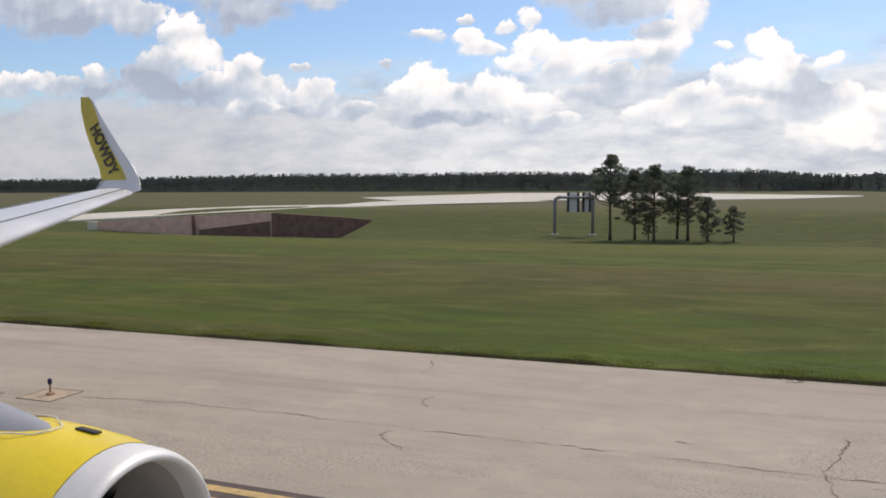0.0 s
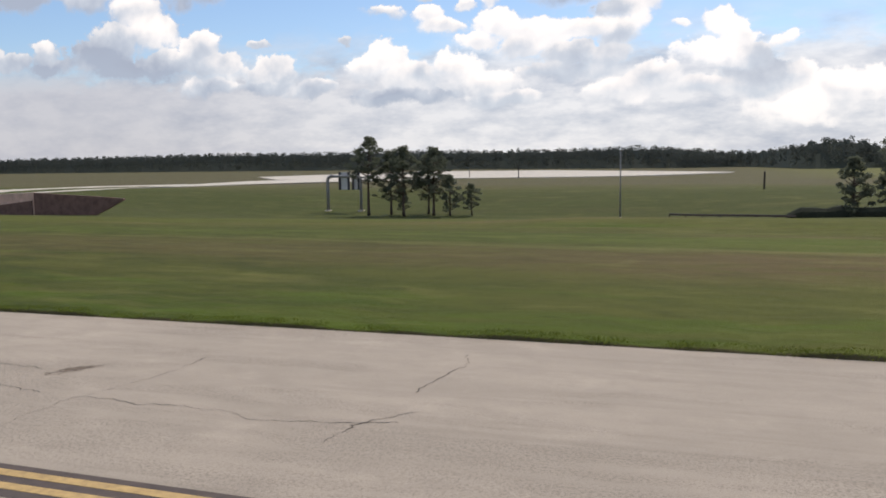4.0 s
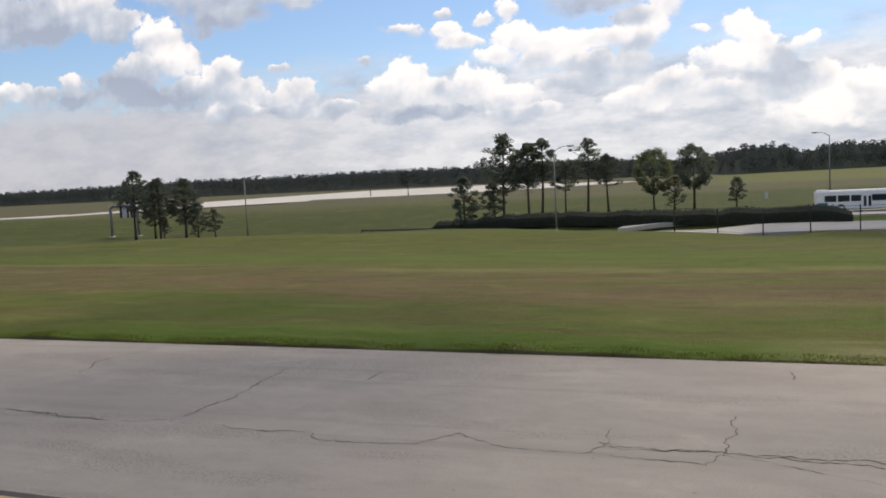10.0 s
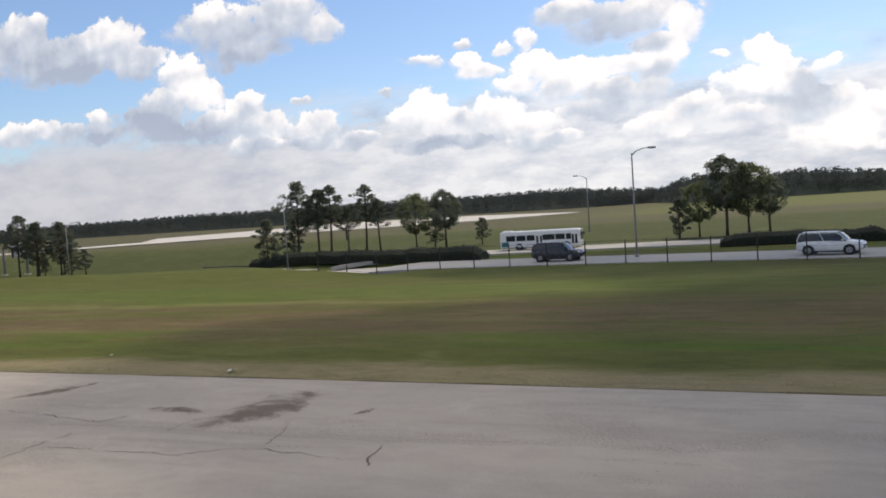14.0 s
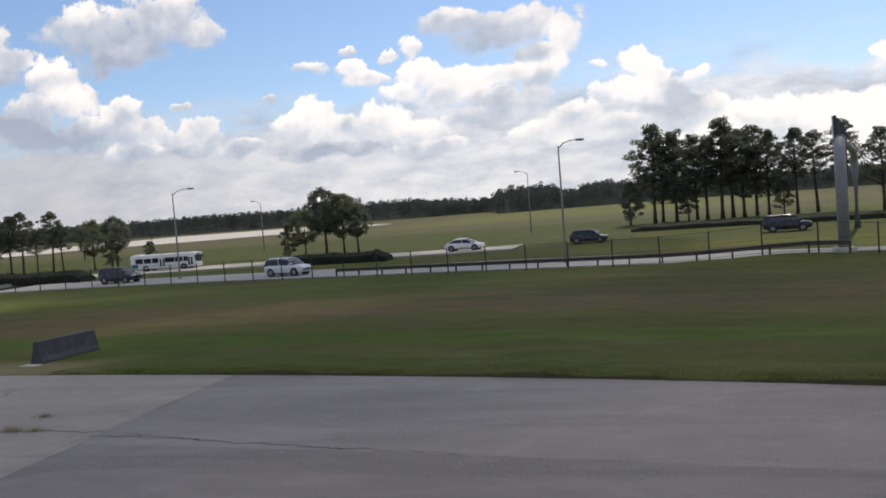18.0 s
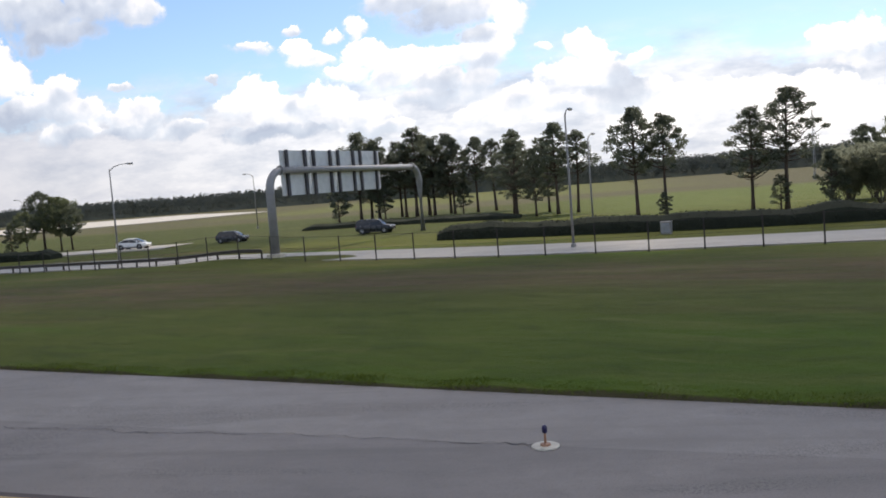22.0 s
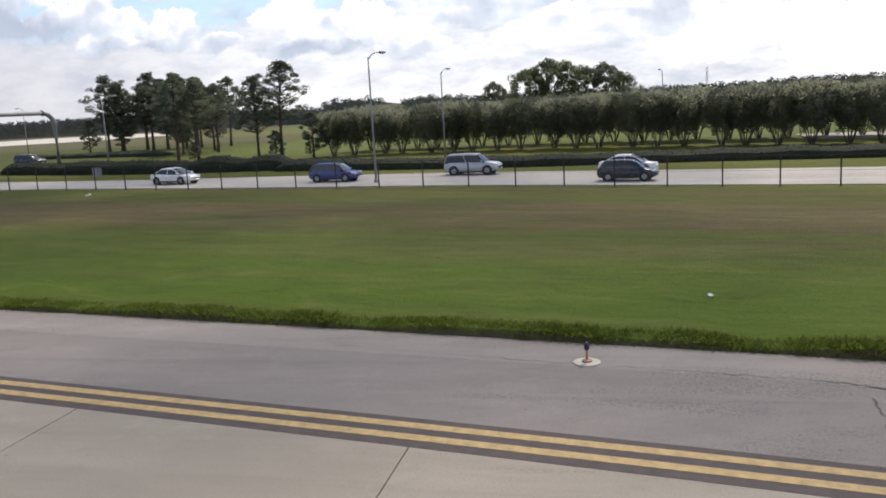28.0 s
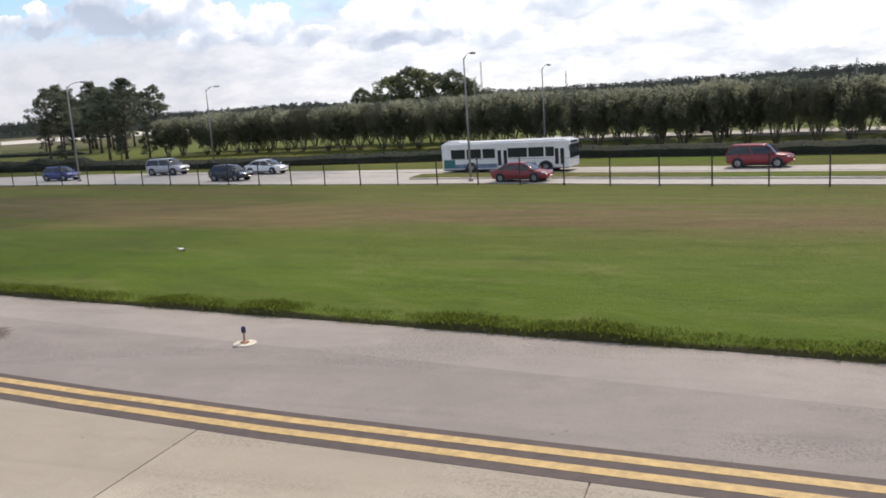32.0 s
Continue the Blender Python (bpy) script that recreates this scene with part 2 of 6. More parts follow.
heap_at(-0.117, 0.175, 0.038, 0.014, 0.28)
heap_at(-0.002, 0.152, 0.021, 0.016, 0.90)
heap_at(0.017, 0.140, 0.023, 0.018, 0.85)
heap_at(0.031, 0.120, 0.031, 0.018, 0.35)
heap_at(-0.016, 0.117, 0.044, 0.016, 0.90)
heap_at(-0.045, 0.147, 0.014, 0.006, 0.85)
heap_at(0.068, 0.132, 0.019, 0.011, 0.90)
heap_at(0.080, 0.093, 0.025, 0.017, 0.80)
heap_at(0.044, 0.091, 0.048, 0.024, 0.05)
heap_at(-0.012, 0.079, 0.047, 0.015, 0.50)
heap_at(-0.075, 0.096, 0.031, 0.015, 0.60)
heap_at(0.073, 0.057, 0.050, 0.018, 0.85)
heap_at(-0.104, 0.083, 0.050, 0.017, 0.75)
heap_at(0.213, 0.070, 0.065, 0.024, 0.85)
heap_at(0.286, 0.122, 0.046, 0.022, 0.85)
heap_at(0.291, 0.111, 0.034, 0.009, 0.40)
heap_at(0.242, 0.055, 0.082, 0.034, 0.90)
heap_at(0.122, 0.072, 0.056, 0.023, 0.80)
heap_at(0.040, 0.080, 0.038, 0.019, 0.60)
rough_edge = w.math("ADD", w.math("MULTIPLY", w.math("SUBTRACT", puff, 0.5), 1.3), w.math("MULTIPLY", w.math("SUBTRACT", fray, 0.5), 1.15))
holes = w.step(w.noise(w.mapped(flat, (1, 1.4, 1), (9, 3, 0)), 9.0, 5, 0.6), 0.52, 0.70)
rough_edge = w.math("SUBTRACT", rough_edge, w.math("MULTIPLY", holes, 0.34))
rough_edge = w.math("ADD", rough_edge, w.math("MULTIPLY", w.math("SUBTRACT", 0.36, billow), 0.8))
body = w.math("ADD", field, rough_edge)
tilt = w.math("DIVIDE", lift, total)
# crisp crowns, bases that melt into the haze
crisp = w.step(body, -0.12, 0.15)
melt = w.math("MULTIPLY", w.step(body, -0.34, 0.42), 0.92)
fade = w.step(tilt, 0.35, -0.35)
heap = w.math("ADD", w.math("MULTIPLY", crisp, w.math("SUBTRACT", 1.0, fade)), w.math("MULTIPLY", melt, fade))
# layered haze and broken cloud towards the horizon
low = w.math("ADD", wisp, w.math("MULTIPLY", w.step(cv, 0.15, 0.05), 0.40))
bank = w.math("MULTIPLY", w.step(cv, 0.19, 0.10), w.step(low, 0.38, 0.62))
bank = w.math("MULTIPLY", bank, 0.93)
over = w.math("MULTIPLY", w.step(cv, 0.42, 0.6), w.step(w.noise(coord, 3.0, 5, 0.6), 0.42, 0.58))
cover = w.math("MAXIMUM", w.math("MAXIMUM", heap, bank), over)
# bright crowns, grey bases and thick middles
shade = w.math("ADD", w.math("MULTIPLY", tilt, 0.24), w.math("MULTIPLY", w.math("SUBTRACT", w.math("DIVIDE", lit, total), 0.62), 0.95))
shade = w.math("ADD", shade, w.math("MULTIPLY", w.math("SUBTRACT", puff_low, puff_up), 1.3))
shade = w.math("ADD", shade, w.math("MULTIPLY", w.math("SUBTRACT", 0.36, billow), 0.75))
shade = w.math("SUBTRACT", shade, w.math("MULTIPLY", w.step(body, 0.12, 1.0), 0.12))
shade = w.math("ADD", shade, 0.50)
glow = w.step(cu, -0.75, 0.1)
shade = w.math("ADD", shade, w.math("MULTIPLY", w.math("SUBTRACT", glow, 0.55), 0.40), clamp=True)
heap_col = w.ramp(shade, (0.05, (0.40, 0.47, 0.59)), (0.40, (0.62, 0.69, 0.78)), (0.62, (0.88, 0.90, 0.93)), (0.80, (1.06, 1.05, 1.04)))
lumps = w.add("ShaderNodeTexVoronoi")
lumps.feature, lumps.normalize = "SMOOTH_F1", True
w.put(lumps.inputs["Vector"], w.mapped(flat, (1, 2.3, 1), (3, 1, 0)))
for key, value in (("Scale", 15.0), ("Detail", 3.0), ("Roughness", 0.6), ("Lacunarity", 2.3), ("Smoothness", 0.6)):
    lumps.inputs[key].default_value = value
bank_fac = w.math("ADD", w.math("MULTIPLY", w.noise(w.mapped(flat, (5, 16, 1), (1, 5, 0)), 1.8, 5, 0.6), 0.55), w.math("MULTIPLY", w.math("SUBTRACT", 0.85, lumps.outputs["Distance"]), 0.5))
bank_col = w.ramp(bank_fac, (0.40, (0.42, 0.49, 0.61)), (0.62, (0.84, 0.87, 0.91)))
bank_col = w.mix(w.step(cu, -0.2, -0.9), bank_col, w.mix(0.7, bank_col, (0.48, 0.50, 0.57)))
cloud_col = w.mix(heap, bank_col, heap_col)
bg_sky = w.add("ShaderNodeBackground")
w.put(bg_sky.inputs[0], w.mix(1.0, sky.outputs[0], (0.84, 0.94, 1.05), "MULTIPLY"))
bg_sky.inputs[1].default_value = 0.135
bg_cloud = w.add("ShaderNodeBackground")
w.put(bg_cloud.inputs[0], cloud_col)
bg_cloud.inputs[1].default_value = 1.08
blend = w.add("ShaderNodeMixShader")
w.put(blend.inputs[0], cover)
w.put(blend.inputs[1], bg_sky.outputs[0])
w.put(blend.inputs[2], bg_cloud.outputs[0])
w.put(w.add("ShaderNodeOutputWorld").inputs[0], blend.outputs[0])

# ---- materials ----


def material(name, rough=0.7, metal=0.0, spec=0.5):
    """A node material; gives its node helper, its shader node and its object coordinates."""
    mat = bpy.data.materials.new(name)
    mat.use_nodes = True
    n = Nodes(mat.node_tree)
    sh = n.add("ShaderNodeBsdfPrincipled")
    sh.inputs["Roughness"].default_value = rough
    sh.inputs["Metallic"].default_value = metal
    sh.inputs["Specular IOR Level"].default_value = spec
    n.put(n.add("ShaderNodeOutputMaterial").inputs[0], sh.outputs[0])
    return mat, n, sh, n.add("ShaderNodeTexCoord").outputs["Object"]


def bumped(n, sh, height, strength, distance):
    b = n.add("ShaderNodeBump")
    b.inputs["Strength"].default_value = strength
    b.inputs["Distance"].default_value = distance
    n.put(b.inputs["Height"], height)
    n.put(sh.inputs["Normal"], b.outputs[0])


def painted(name, col, rough=0.4, metal=0.0, grime=0.15, scale=3.0, spec=0.5):
    """Paint, plastic or metal with faint dirt at two scales."""
    mat, n, sh, oc = material(name, rough, metal, spec)
    a = n.noise(oc, scale, 5, 0.6)
    b = n.noise(oc, scale * 14, 3, 0.6)
    m = n.math("ADD", n.math("MULTIPLY", a, 0.7), n.math("MULTIPLY", b, 0.3))
    dark = tuple(c * (1 - 1.6 * grime) for c in col)
    n.put(sh.inputs["Base Color"], n.ramp(m, (0.35, dark), (0.62, col)))
    n.put(sh.inputs["Roughness"], n.math("ADD", n.math("MULTIPLY", a, 0.25), rough - 0.1))
    return mat


def make_grass():
    """Mown grass: bands of green and dry brown that run along the taxiway edge."""
    mat, n, sh, oc = material("meadow_grass", 0.9, 0, 0.12)
    uv_node = n.add("ShaderNodeUVMap")
    uv_node.uv_map = "run"
    uv = uv_node.outputs[0]     # metres along, metres from the pavement
    across = n.add("ShaderNodeSeparateXYZ")
    n.put(across.inputs[0], uv)
    off = across.outputs[1]
    band = n.noise(n.mapped(uv, (0.016, 0.11, 1.0)), 1.5, 5, 0.62, 0.5)
    band2 = n.noise(n.mapped(uv, (0.028, 0.20, 1.0), (31, 7, 0)), 1.0, 5, 0.62, 0.4)
    fine = n.noise(n.mapped(oc, (0.5, 1.0, 1.0)), 3.2, 6, 0.7)
    tuft = n.noise(oc, 14.0, 4, 0.7)
    green = n.mix(fine, (0.076, 0.086, 0.013), (0.118, 0.126, 0.024))
    dry = n.mix(fine, (0.125, 0.082, 0.040), (0.172, 0.120, 0.060))
    lush = n.mix(tuft, (0.056, 0.100, 0.005), (0.105, 0.155, 0.012))
    pale = n.mix(fine, (0.170, 0.158, 0.052), (0.23, 0.21, 0.08))
    # a dry reddish belt wanders along the middle of the meadow
    sway = n.ramp(n.math("MULTIPLY", across.outputs[0], 1 / 300), (0.0, (0.63,) * 3), (0.13, (0.52,) * 3), (0.22, (0.35,) * 3), (0.30, (0.36,) * 3), (0.42, (0.47,) * 3), (0.60, (0.72,) * 3), (0.82, (0.57,) * 3))
    ragged = n.noise(n.mapped(uv, (0.10, 0.32, 1.0), (7, 1, 0)), 1.0, 6, 0.68, 0.8)
    aside = n.math("ABSOLUTE", n.math("SUBTRACT", n.math("ADD", off, n.math("ADD", n.math("MULTIPLY", n.math("SUBTRACT", band, 0.5), 9.0), n.math("MULTIPLY", n.math("SUBTRACT", ragged, 0.5), 7.0))), n.math("MULTIPLY", sway, 30.0)))
    clumpy = n.noise(n.mapped(uv, (0.16, 0.50, 1.0), (19, 4, 0)), 1.0, 6, 0.66, 0.9)
    belt = n.math("MULTIPLY", n.step(aside, 9.0, 2.0), n.math("ADD", 0.35, n.math("MULTIPLY", n.step(clumpy, 0.34, 0.60), 0.6)))
    c = n.mix(n.math("MULTIPLY", n.step(band, 0.50, 0.66), 0.55), green, dry)
    c = n.mix(n.math("MULTIPLY", n.math("MULTIPLY", belt, n.step(across.outputs[0], -110.0, 10.0)), n.step(band2, 0.26, 0.44)), c, dry)
    c = n.mix(n.math("MULTIPLY", n.step(n.math("ADD", band2, n.math("MULTIPLY", n.step(off, 9.0, 1.0), 0.12)), 0.54, 0.68), n.math("SUBTRACT", 1.0, n.math("MULTIPLY", belt, 0.8))), c, lush)
    past = n.math("SUBTRACT", n.math("ADD", off, n.math("MULTIPLY", n.math("SUBTRACT", ragged, 0.5), 6.0)), n.math("MULTIPLY", sway, 30.0))
    strip_on = n.step(across.outputs[0], 118.0, 95.0)
    fresh = n.math("MULTIPLY", n.math("MULTIPLY", n.step(past, 6.0, 9.0), n.step(past, 19.0, 14.0)), strip_on)
    c = n.mix(n.math("MULTIPLY", fresh, 0.55), c, n.mix(fine, (0.078, 0.112, 0.012), (0.122, 0.160, 0.022)))
    straw = n.math("MULTIPLY", n.math("MULTIPLY", n.step(past, 4.6, 5.6), n.step(past, 7.4, 6.4)), n.math("MULTIPLY", strip_on, n.step(band2, 0.42, 0.56)))
    c = n.mix(n.math("MULTIPLY", straw, 0.6), c, pale)
    along_x = across.outputs[0]
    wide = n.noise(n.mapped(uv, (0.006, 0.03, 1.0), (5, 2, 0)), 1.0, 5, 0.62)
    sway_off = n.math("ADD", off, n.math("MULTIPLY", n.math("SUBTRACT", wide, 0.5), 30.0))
    # the hollow's darkness is put into the colour as a darker green
    hollow_tone = n.math("MULTIPLY", n.math("MULTIPLY", n.step(sway_off, 50.0, 60.0), n.step(sway_off, 138.0, 112.0)), n.step(along_x, 190.0, 150.0))
    c = n.mix(n.math("MULTIPLY", hollow_tone, 0.8), c, n.mix(fine, (0.046, 0.060, 0.016), (0.070, 0.084, 0.024)))
    # dry heath past the hollow, then pasture up to the woods
    heath = n.step(sway_off, 112.0, 145.0)
    c = n.mix(n.math("MULTIPLY", heath, 0.85), c, n.mix(fine, (0.092, 0.080, 0.048), (0.132, 0.115, 0.068)))
    sun_pasture = n.math("MULTIPLY", n.step(sway_off, 178.0, 230.0), n.math("MULTIPLY", n.step(along_x, 30.0, 90.0), n.step(along_x, 230.0, 160.0)))
    sun_near_pasture = n.math("MULTIPLY", n.math("MULTIPLY", n.step(sway_off, 66.0, 86.0), n.step(sway_off, 150.0, 128.0)), n.step(along_x, 160.0, 185.0))
    # sunlight on the pasture is painted as these brighter greens
    c = n.mix(n.math("MULTIPLY", sun_pasture, 0.85), c, n.mix(fine, (0.120, 0.130, 0.036), (0.175, 0.184, 0.056)))
    c = n.mix(n.math("MULTIPLY", sun_near_pasture, 0.85), c, n.mix(fine, (0.098, 0.128, 0.028), (0.142, 0.176, 0.044)))
    rich = n.math("MULTIPLY", n.math("MULTIPLY", n.step(across.outputs[0], 140.0, 195.0), n.step(n.math("ADD", off, n.math("MULTIPLY", band, 8.0)), 19.0, 9.0)), 0.8)
    c = n.mix(rich, c, lush)
    verge = n.math("MULTIPLY", n.math("MULTIPLY", n.step(across.outputs[0], 74.0, 80.0), n.step(across.outputs[0], 125.0, 121.0)), n.step(n.math("ADD", off, n.math("MULTIPLY", clumpy, 3.2)), 4.4, 2.9))
    verge = n.math("MULTIPLY", verge, n.step(off, -4.0, -1.0))
    c = n.mix(n.math("MULTIPLY", verge, 0.85), c, n.mix(fine, (0.225, 0.178, 0.098), (0.36, 0.290, 0.170)))
    # shade over the first stretch of meadow is painted in as darker green
    meadow_shade = n.math("MULTIPLY", n.math("MULTIPLY", n.step(along_x, 46.0, 6.0), n.step(off, 46.0, 36.0)), n.math("ADD", 0.25, n.math("MULTIPLY", n.step(clumpy, 0.40, 0.62), 0.45)))
    c = n.mix(meadow_shade, c, (0.046, 0.060, 0.013))
    streak = n.noise(n.mapped(uv, (0.07, 0.42, 1.0), (11, 3, 0)), 1.0, 6, 0.66, 0.6)
    patch = n.noise(n.mapped(uv, (0.22, 0.55, 1.0), (3, 8, 0)), 1.0, 6, 0.68, 0.8)
    c = n.mix(n.math("MULTIPLY", n.step(streak, 0.53, 0.70), 0.32), c, pale)
    c = n.mix(n.math("MULTIPLY", n.step(patch, 0.48, 0.66), 0.45), c, n.mix(0.55, c, (0.035, 0.046, 0.010)))
    c = n.mix(n.math("MULTIPLY", n.step(patch, 0.46, 0.30), 0.35), c, pale)
    c = n.mix(n.math("MULTIPLY", n.step(tuft, 0.35, 0.65), 0.22), c, (0.045, 0.056, 0.016))
    mottle = n.noise(n.mapped(uv, (0.45, 0.9, 1.0), (2, 13, 0)), 1.0, 5, 0.7, 0.7)
    c = n.mix(n.math("MULTIPLY", n.step(mottle, 0.50, 0.70), 0.42), c, n.mix(0.6, c, (0.028, 0.036, 0.010)))
    c = n.mix(n.math("MULTIPLY", n.step(mottle, 0.46, 0.30), 0.18), c, n.mix(0.5, c, (0.200, 0.200, 0.075)))
    soil = n.math("MULTIPLY", n.step(n.math("ADD", off, n.math("MULTIPLY", n.math("SUBTRACT", tuft, 0.5), 0.22)), 0.11, 0.03), n.step(off, -1.0, -0.4))
    c = n.mix(n.math("MULTIPLY", soil, 0.85), c, n.mix(fine, (0.060, 0.046, 0.030), (0.115, 0.090, 0.060)))
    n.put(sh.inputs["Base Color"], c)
    bumped(n, sh, n.math("ADD", fine, n.math("ADD", n.math("MULTIPLY", tuft, 0.5), n.math("MULTIPLY", mottle, 0.8))), 0.8, 0.10)
    return mat


def make_pavement(name, base, dark, worn=1.0, vary=0.0):
    """Old paving: blotches, rubber streaks along the way of travel, open grain, pits."""
    mat, n, sh, oc = material(name, 0.9, 0, 0.25)
    blot = n.noise(n.mapped(oc, (0.10, 0.30, 1)), 1.3, 6, 0.65, 0.6)
    grain = n.noise(oc, 34.0, 4, 0.8)
    mid = n.noise(n.mapped(oc, (0.6, 1.0, 1)), 1.5, 7, 0.68, 0.3)
    c = n.mix(n.step(blot, 0.32, 0.68), base, dark)
    c = n.mix(n.math("MULTIPLY", n.step(mid, 0.42, 0.70), 0.5 * worn), c, tuple(v * 0.74 for v in base))
    c = n.mix(n.math("MULTIPLY", n.step(n.noise(oc, 0.55, 6, 0.7), 0.52, 0.72), 0.4 * worn), c, tuple(min(1, v * 1.22) for v in base))
    c = n.mix(n.math("MULTIPLY", n.step(grain, 0.46, 0.70), 0.72), c, tuple(v * 0.6 for v in base))
    streak = n.noise(n.mapped(oc, (0.05, 1.4, 1), (3, 9, 0)), 1.0, 5, 0.65)
    c = n.mix(n.math("MULTIPLY", n.step(streak, 0.52, 0.72), 0.42 * worn), c, tuple(v * 0.6 for v in base))
    raw_patch = n.step(n.noise(n.mapped(oc, (0.10, 0.45, 1), (17, 5, 0)), 1.0, 5, 0.6, 0.8), 0.50, 0.60)
    place = n.add("ShaderNodeSeparateXYZ")
    n.put(place.inputs[0], oc)
    scoured = n.math("MULTIPLY", n.math("MULTIPLY", n.step(place.outputs[1], 13.6, 12.2), n.step(place.outputs[1], 8.5, 10.0)), n.math("MULTIPLY", n.step(place.outputs[0], 48.0, 34.0), n.step(n.noise(n.mapped(oc, (0.16, 1.1, 1), (2, 3, 0)), 1.0, 6, 0.7, 0.6), 0.40, 0.58)))
    raw_patch = n.math("MAXIMUM", raw_patch, scoured)
    speck = n.step(n.noise(oc, 17.0, 5, 0.8), 0.46, 0.60)
    c = n.mix(n.math("MULTIPLY", n.math("MULTIPLY", raw_patch, speck), 0.75 * worn), c, tuple(v * 0.5 for v in base))
    pits = n.add("ShaderNodeTexVoronoi")
    n.put(pits.inputs["Vector"], oc)
    pits.inputs["Scale"].default_value = 2.2
    pit = n.math("MULTIPLY", n.step(pits.outputs["Distance"], 0.075, 0.03), n.step(n.noise(oc, 0.8, 2), 0.5, 0.62))
    c = n.mix(n.math("MULTIPLY", pit, 0.7), c, tuple(v * 0.35 for v in base))
    if vary:
        each = n.add("ShaderNodeObjectInfo").outputs["Random"]
        c = n.mix(n.math("MULTIPLY", each, vary), c, tuple(v * 0.55 for v in base))
    n.put(sh.inputs["Base Color"], c)
    bumped(n, sh, n.math("ADD", grain, n.math("MULTIPLY", mid, 0.6)), 0.45, 0.012)
    return mat


def make_leaf(name, dark, light, trans=0.25):
    mat, n, sh, oc = material(name, 0.85, 0, 0.08)
    rnd = n.add("ShaderNodeNewGeometry").outputs["Random Per Island"]
    whole = n.add("ShaderNodeObjectInfo").outputs["Random"]
    v = n.math("ADD", n.math("MULTIPLY", rnd, 0.7), n.math("MULTIPLY", whole, 0.3))
    col = n.ramp(v, (0.1, dark), (0.9, light))
    n.put(sh.inputs["Base Color"], col)
    tr = n.add("ShaderNodeBsdfTranslucent")
    n.put(tr.inputs[0], col)
    mx = n.add("ShaderNodeMixShader")
    mx.inputs[0].default_value = trans
    n.put(mx.inputs[1], sh.outputs[0])
    n.put(mx.inputs[2], tr.outputs[0])
    out = [q for q in mat.node_tree.nodes if q.type == "OUTPUT_MATERIAL"][0]
    n.put(out.inputs[0], mx.outputs[0])
    return mat


def make_bark(name, a, b):
    mat, n, sh, oc = material(name, 0.9, 0, 0.2)
    g = n.noise(n.mapped(oc, (9, 9, 1.5)), 2.0, 5, 0.65)
    n.put(sh.inputs["Base Color"], n.ramp(g, (0.3, a), (0.7, b)))
    bumped(n, sh, g, 0.8, 0.03)
    return mat


def make_glass(name, col=(0.02, 0.025, 0.03), rough=0.06):
    mat, n, sh, oc = material(name, rough, 0, 0.6)
    g = n.noise(oc, 5.0, 3, 0.5)
    n.put(sh.inputs["Base Color"], n.ramp(g, (0.3, col), (0.7, tuple(c * 1.5 for c in col))))
    return mat


GRASS = make_grass()
CONCRETE_OLD = make_pavement("weathered_concrete", (0.415, 0.362, 0.298), (0.350, 0.306, 0.252))
ASPHALT = make_pavement("grey_shoulder_asphalt", (0.290, 0.255, 0.225), (0.242, 0.214, 0.190))
ASPHALT_RIM = make_pavement("pale_edge_asphalt", (0.335, 0.297, 0.260), (0.285, 0.252, 0.222))
CONCRETE = make_pavement("pale_concrete", (0.42, 0.37, 0.295), (0.350, 0.306, 0.24), 1.0, 0.28)
PATCH = painted("tan_patching_mortar", (0.48, 0.375, 0.27), 0.9, 0, 0.25, 5)
ROAD = make_pavement("bleached_road_concrete", (0.45, 0.42, 0.37), (0.38, 0.36, 0.32))
RUNWAY = make_pavement("bright_runway_concrete", (0.62, 0.58, 0.50), (0.52, 0.49, 0.43))
CRACK = painted("dark_crack_filler", (0.135, 0.115, 0.095), 0.9, 0, 0.3, 6)
JOINT = painted("weathered_joint_sealant", (0.20, 0.175, 0.148), 0.9, 0, 0.3, 8)
BORDER = painted("black_border_paint", (0.100, 0.076, 0.066), 0.8, 0, 0.3, 4)
YELLOW = painted("worn_yellow_marking_paint", (0.56, 0.385, 0.155), 0.7, 0, 0.25, 6)
PINE = make_leaf("pine_needles", (0.100, 0.116, 0.084), (0.180, 0.198, 0.142), 0.6)
# myrtle leaves lightened so that their colour carries the window haze
MYRTLE = make_leaf("hazed_green_leaves", (0.190, 0.202, 0.145), (0.262, 0.275, 0.198), 0.8)
HEDGE = make_leaf("dark_hedge_leaves", (0.034, 0.040, 0.029), (0.052, 0.058, 0.041), 0.2)
# distance haze is put into this greyer, bluer leaf colour
FARWOOD = make_leaf("hazed_forest_leaves", (0.100, 0.116, 0.104), (0.145, 0.160, 0.138), 0.45)
BLADE = make_leaf("grass_blades", (0.080, 0.112, 0.014), (0.150, 0.180, 0.034), 0.72)
DRYBLADE = make_leaf("dry_grass_blades", (0.24, 0.195, 0.105), (0.38, 0.31, 0.18), 0.5)
BARK = make_bark("pine_bark", (0.045, 0.034, 0.027), (0.12, 0.09, 0.068))
STEM = make_bark("pale_myrtle_bark", (0.10, 0.085, 0.068), (0.21, 0.18, 0.15))
STEEL = painted("galvanised_steel", (0.36, 0.37, 0.38), 0.5, 0.55, 0.2, 3)
POLE = painted("weathered_grey_pole", (0.30, 0.29, 0.275), 0.55, 0.3, 0.2, 2)
RAIL = painted("weathered_brown_rail", (0.125, 0.108, 0.094), 0.7, 0.3, 0.25, 3)
RUSTY = painted("brown_fence_post", (0.06, 0.05, 0.043), 0.75, 0.2, 0.3, 5)
SIGN_BACK = painted("unpainted_sign_aluminium", (0.66, 0.66, 0.65), 0.45, 0.2, 0.12, 2)
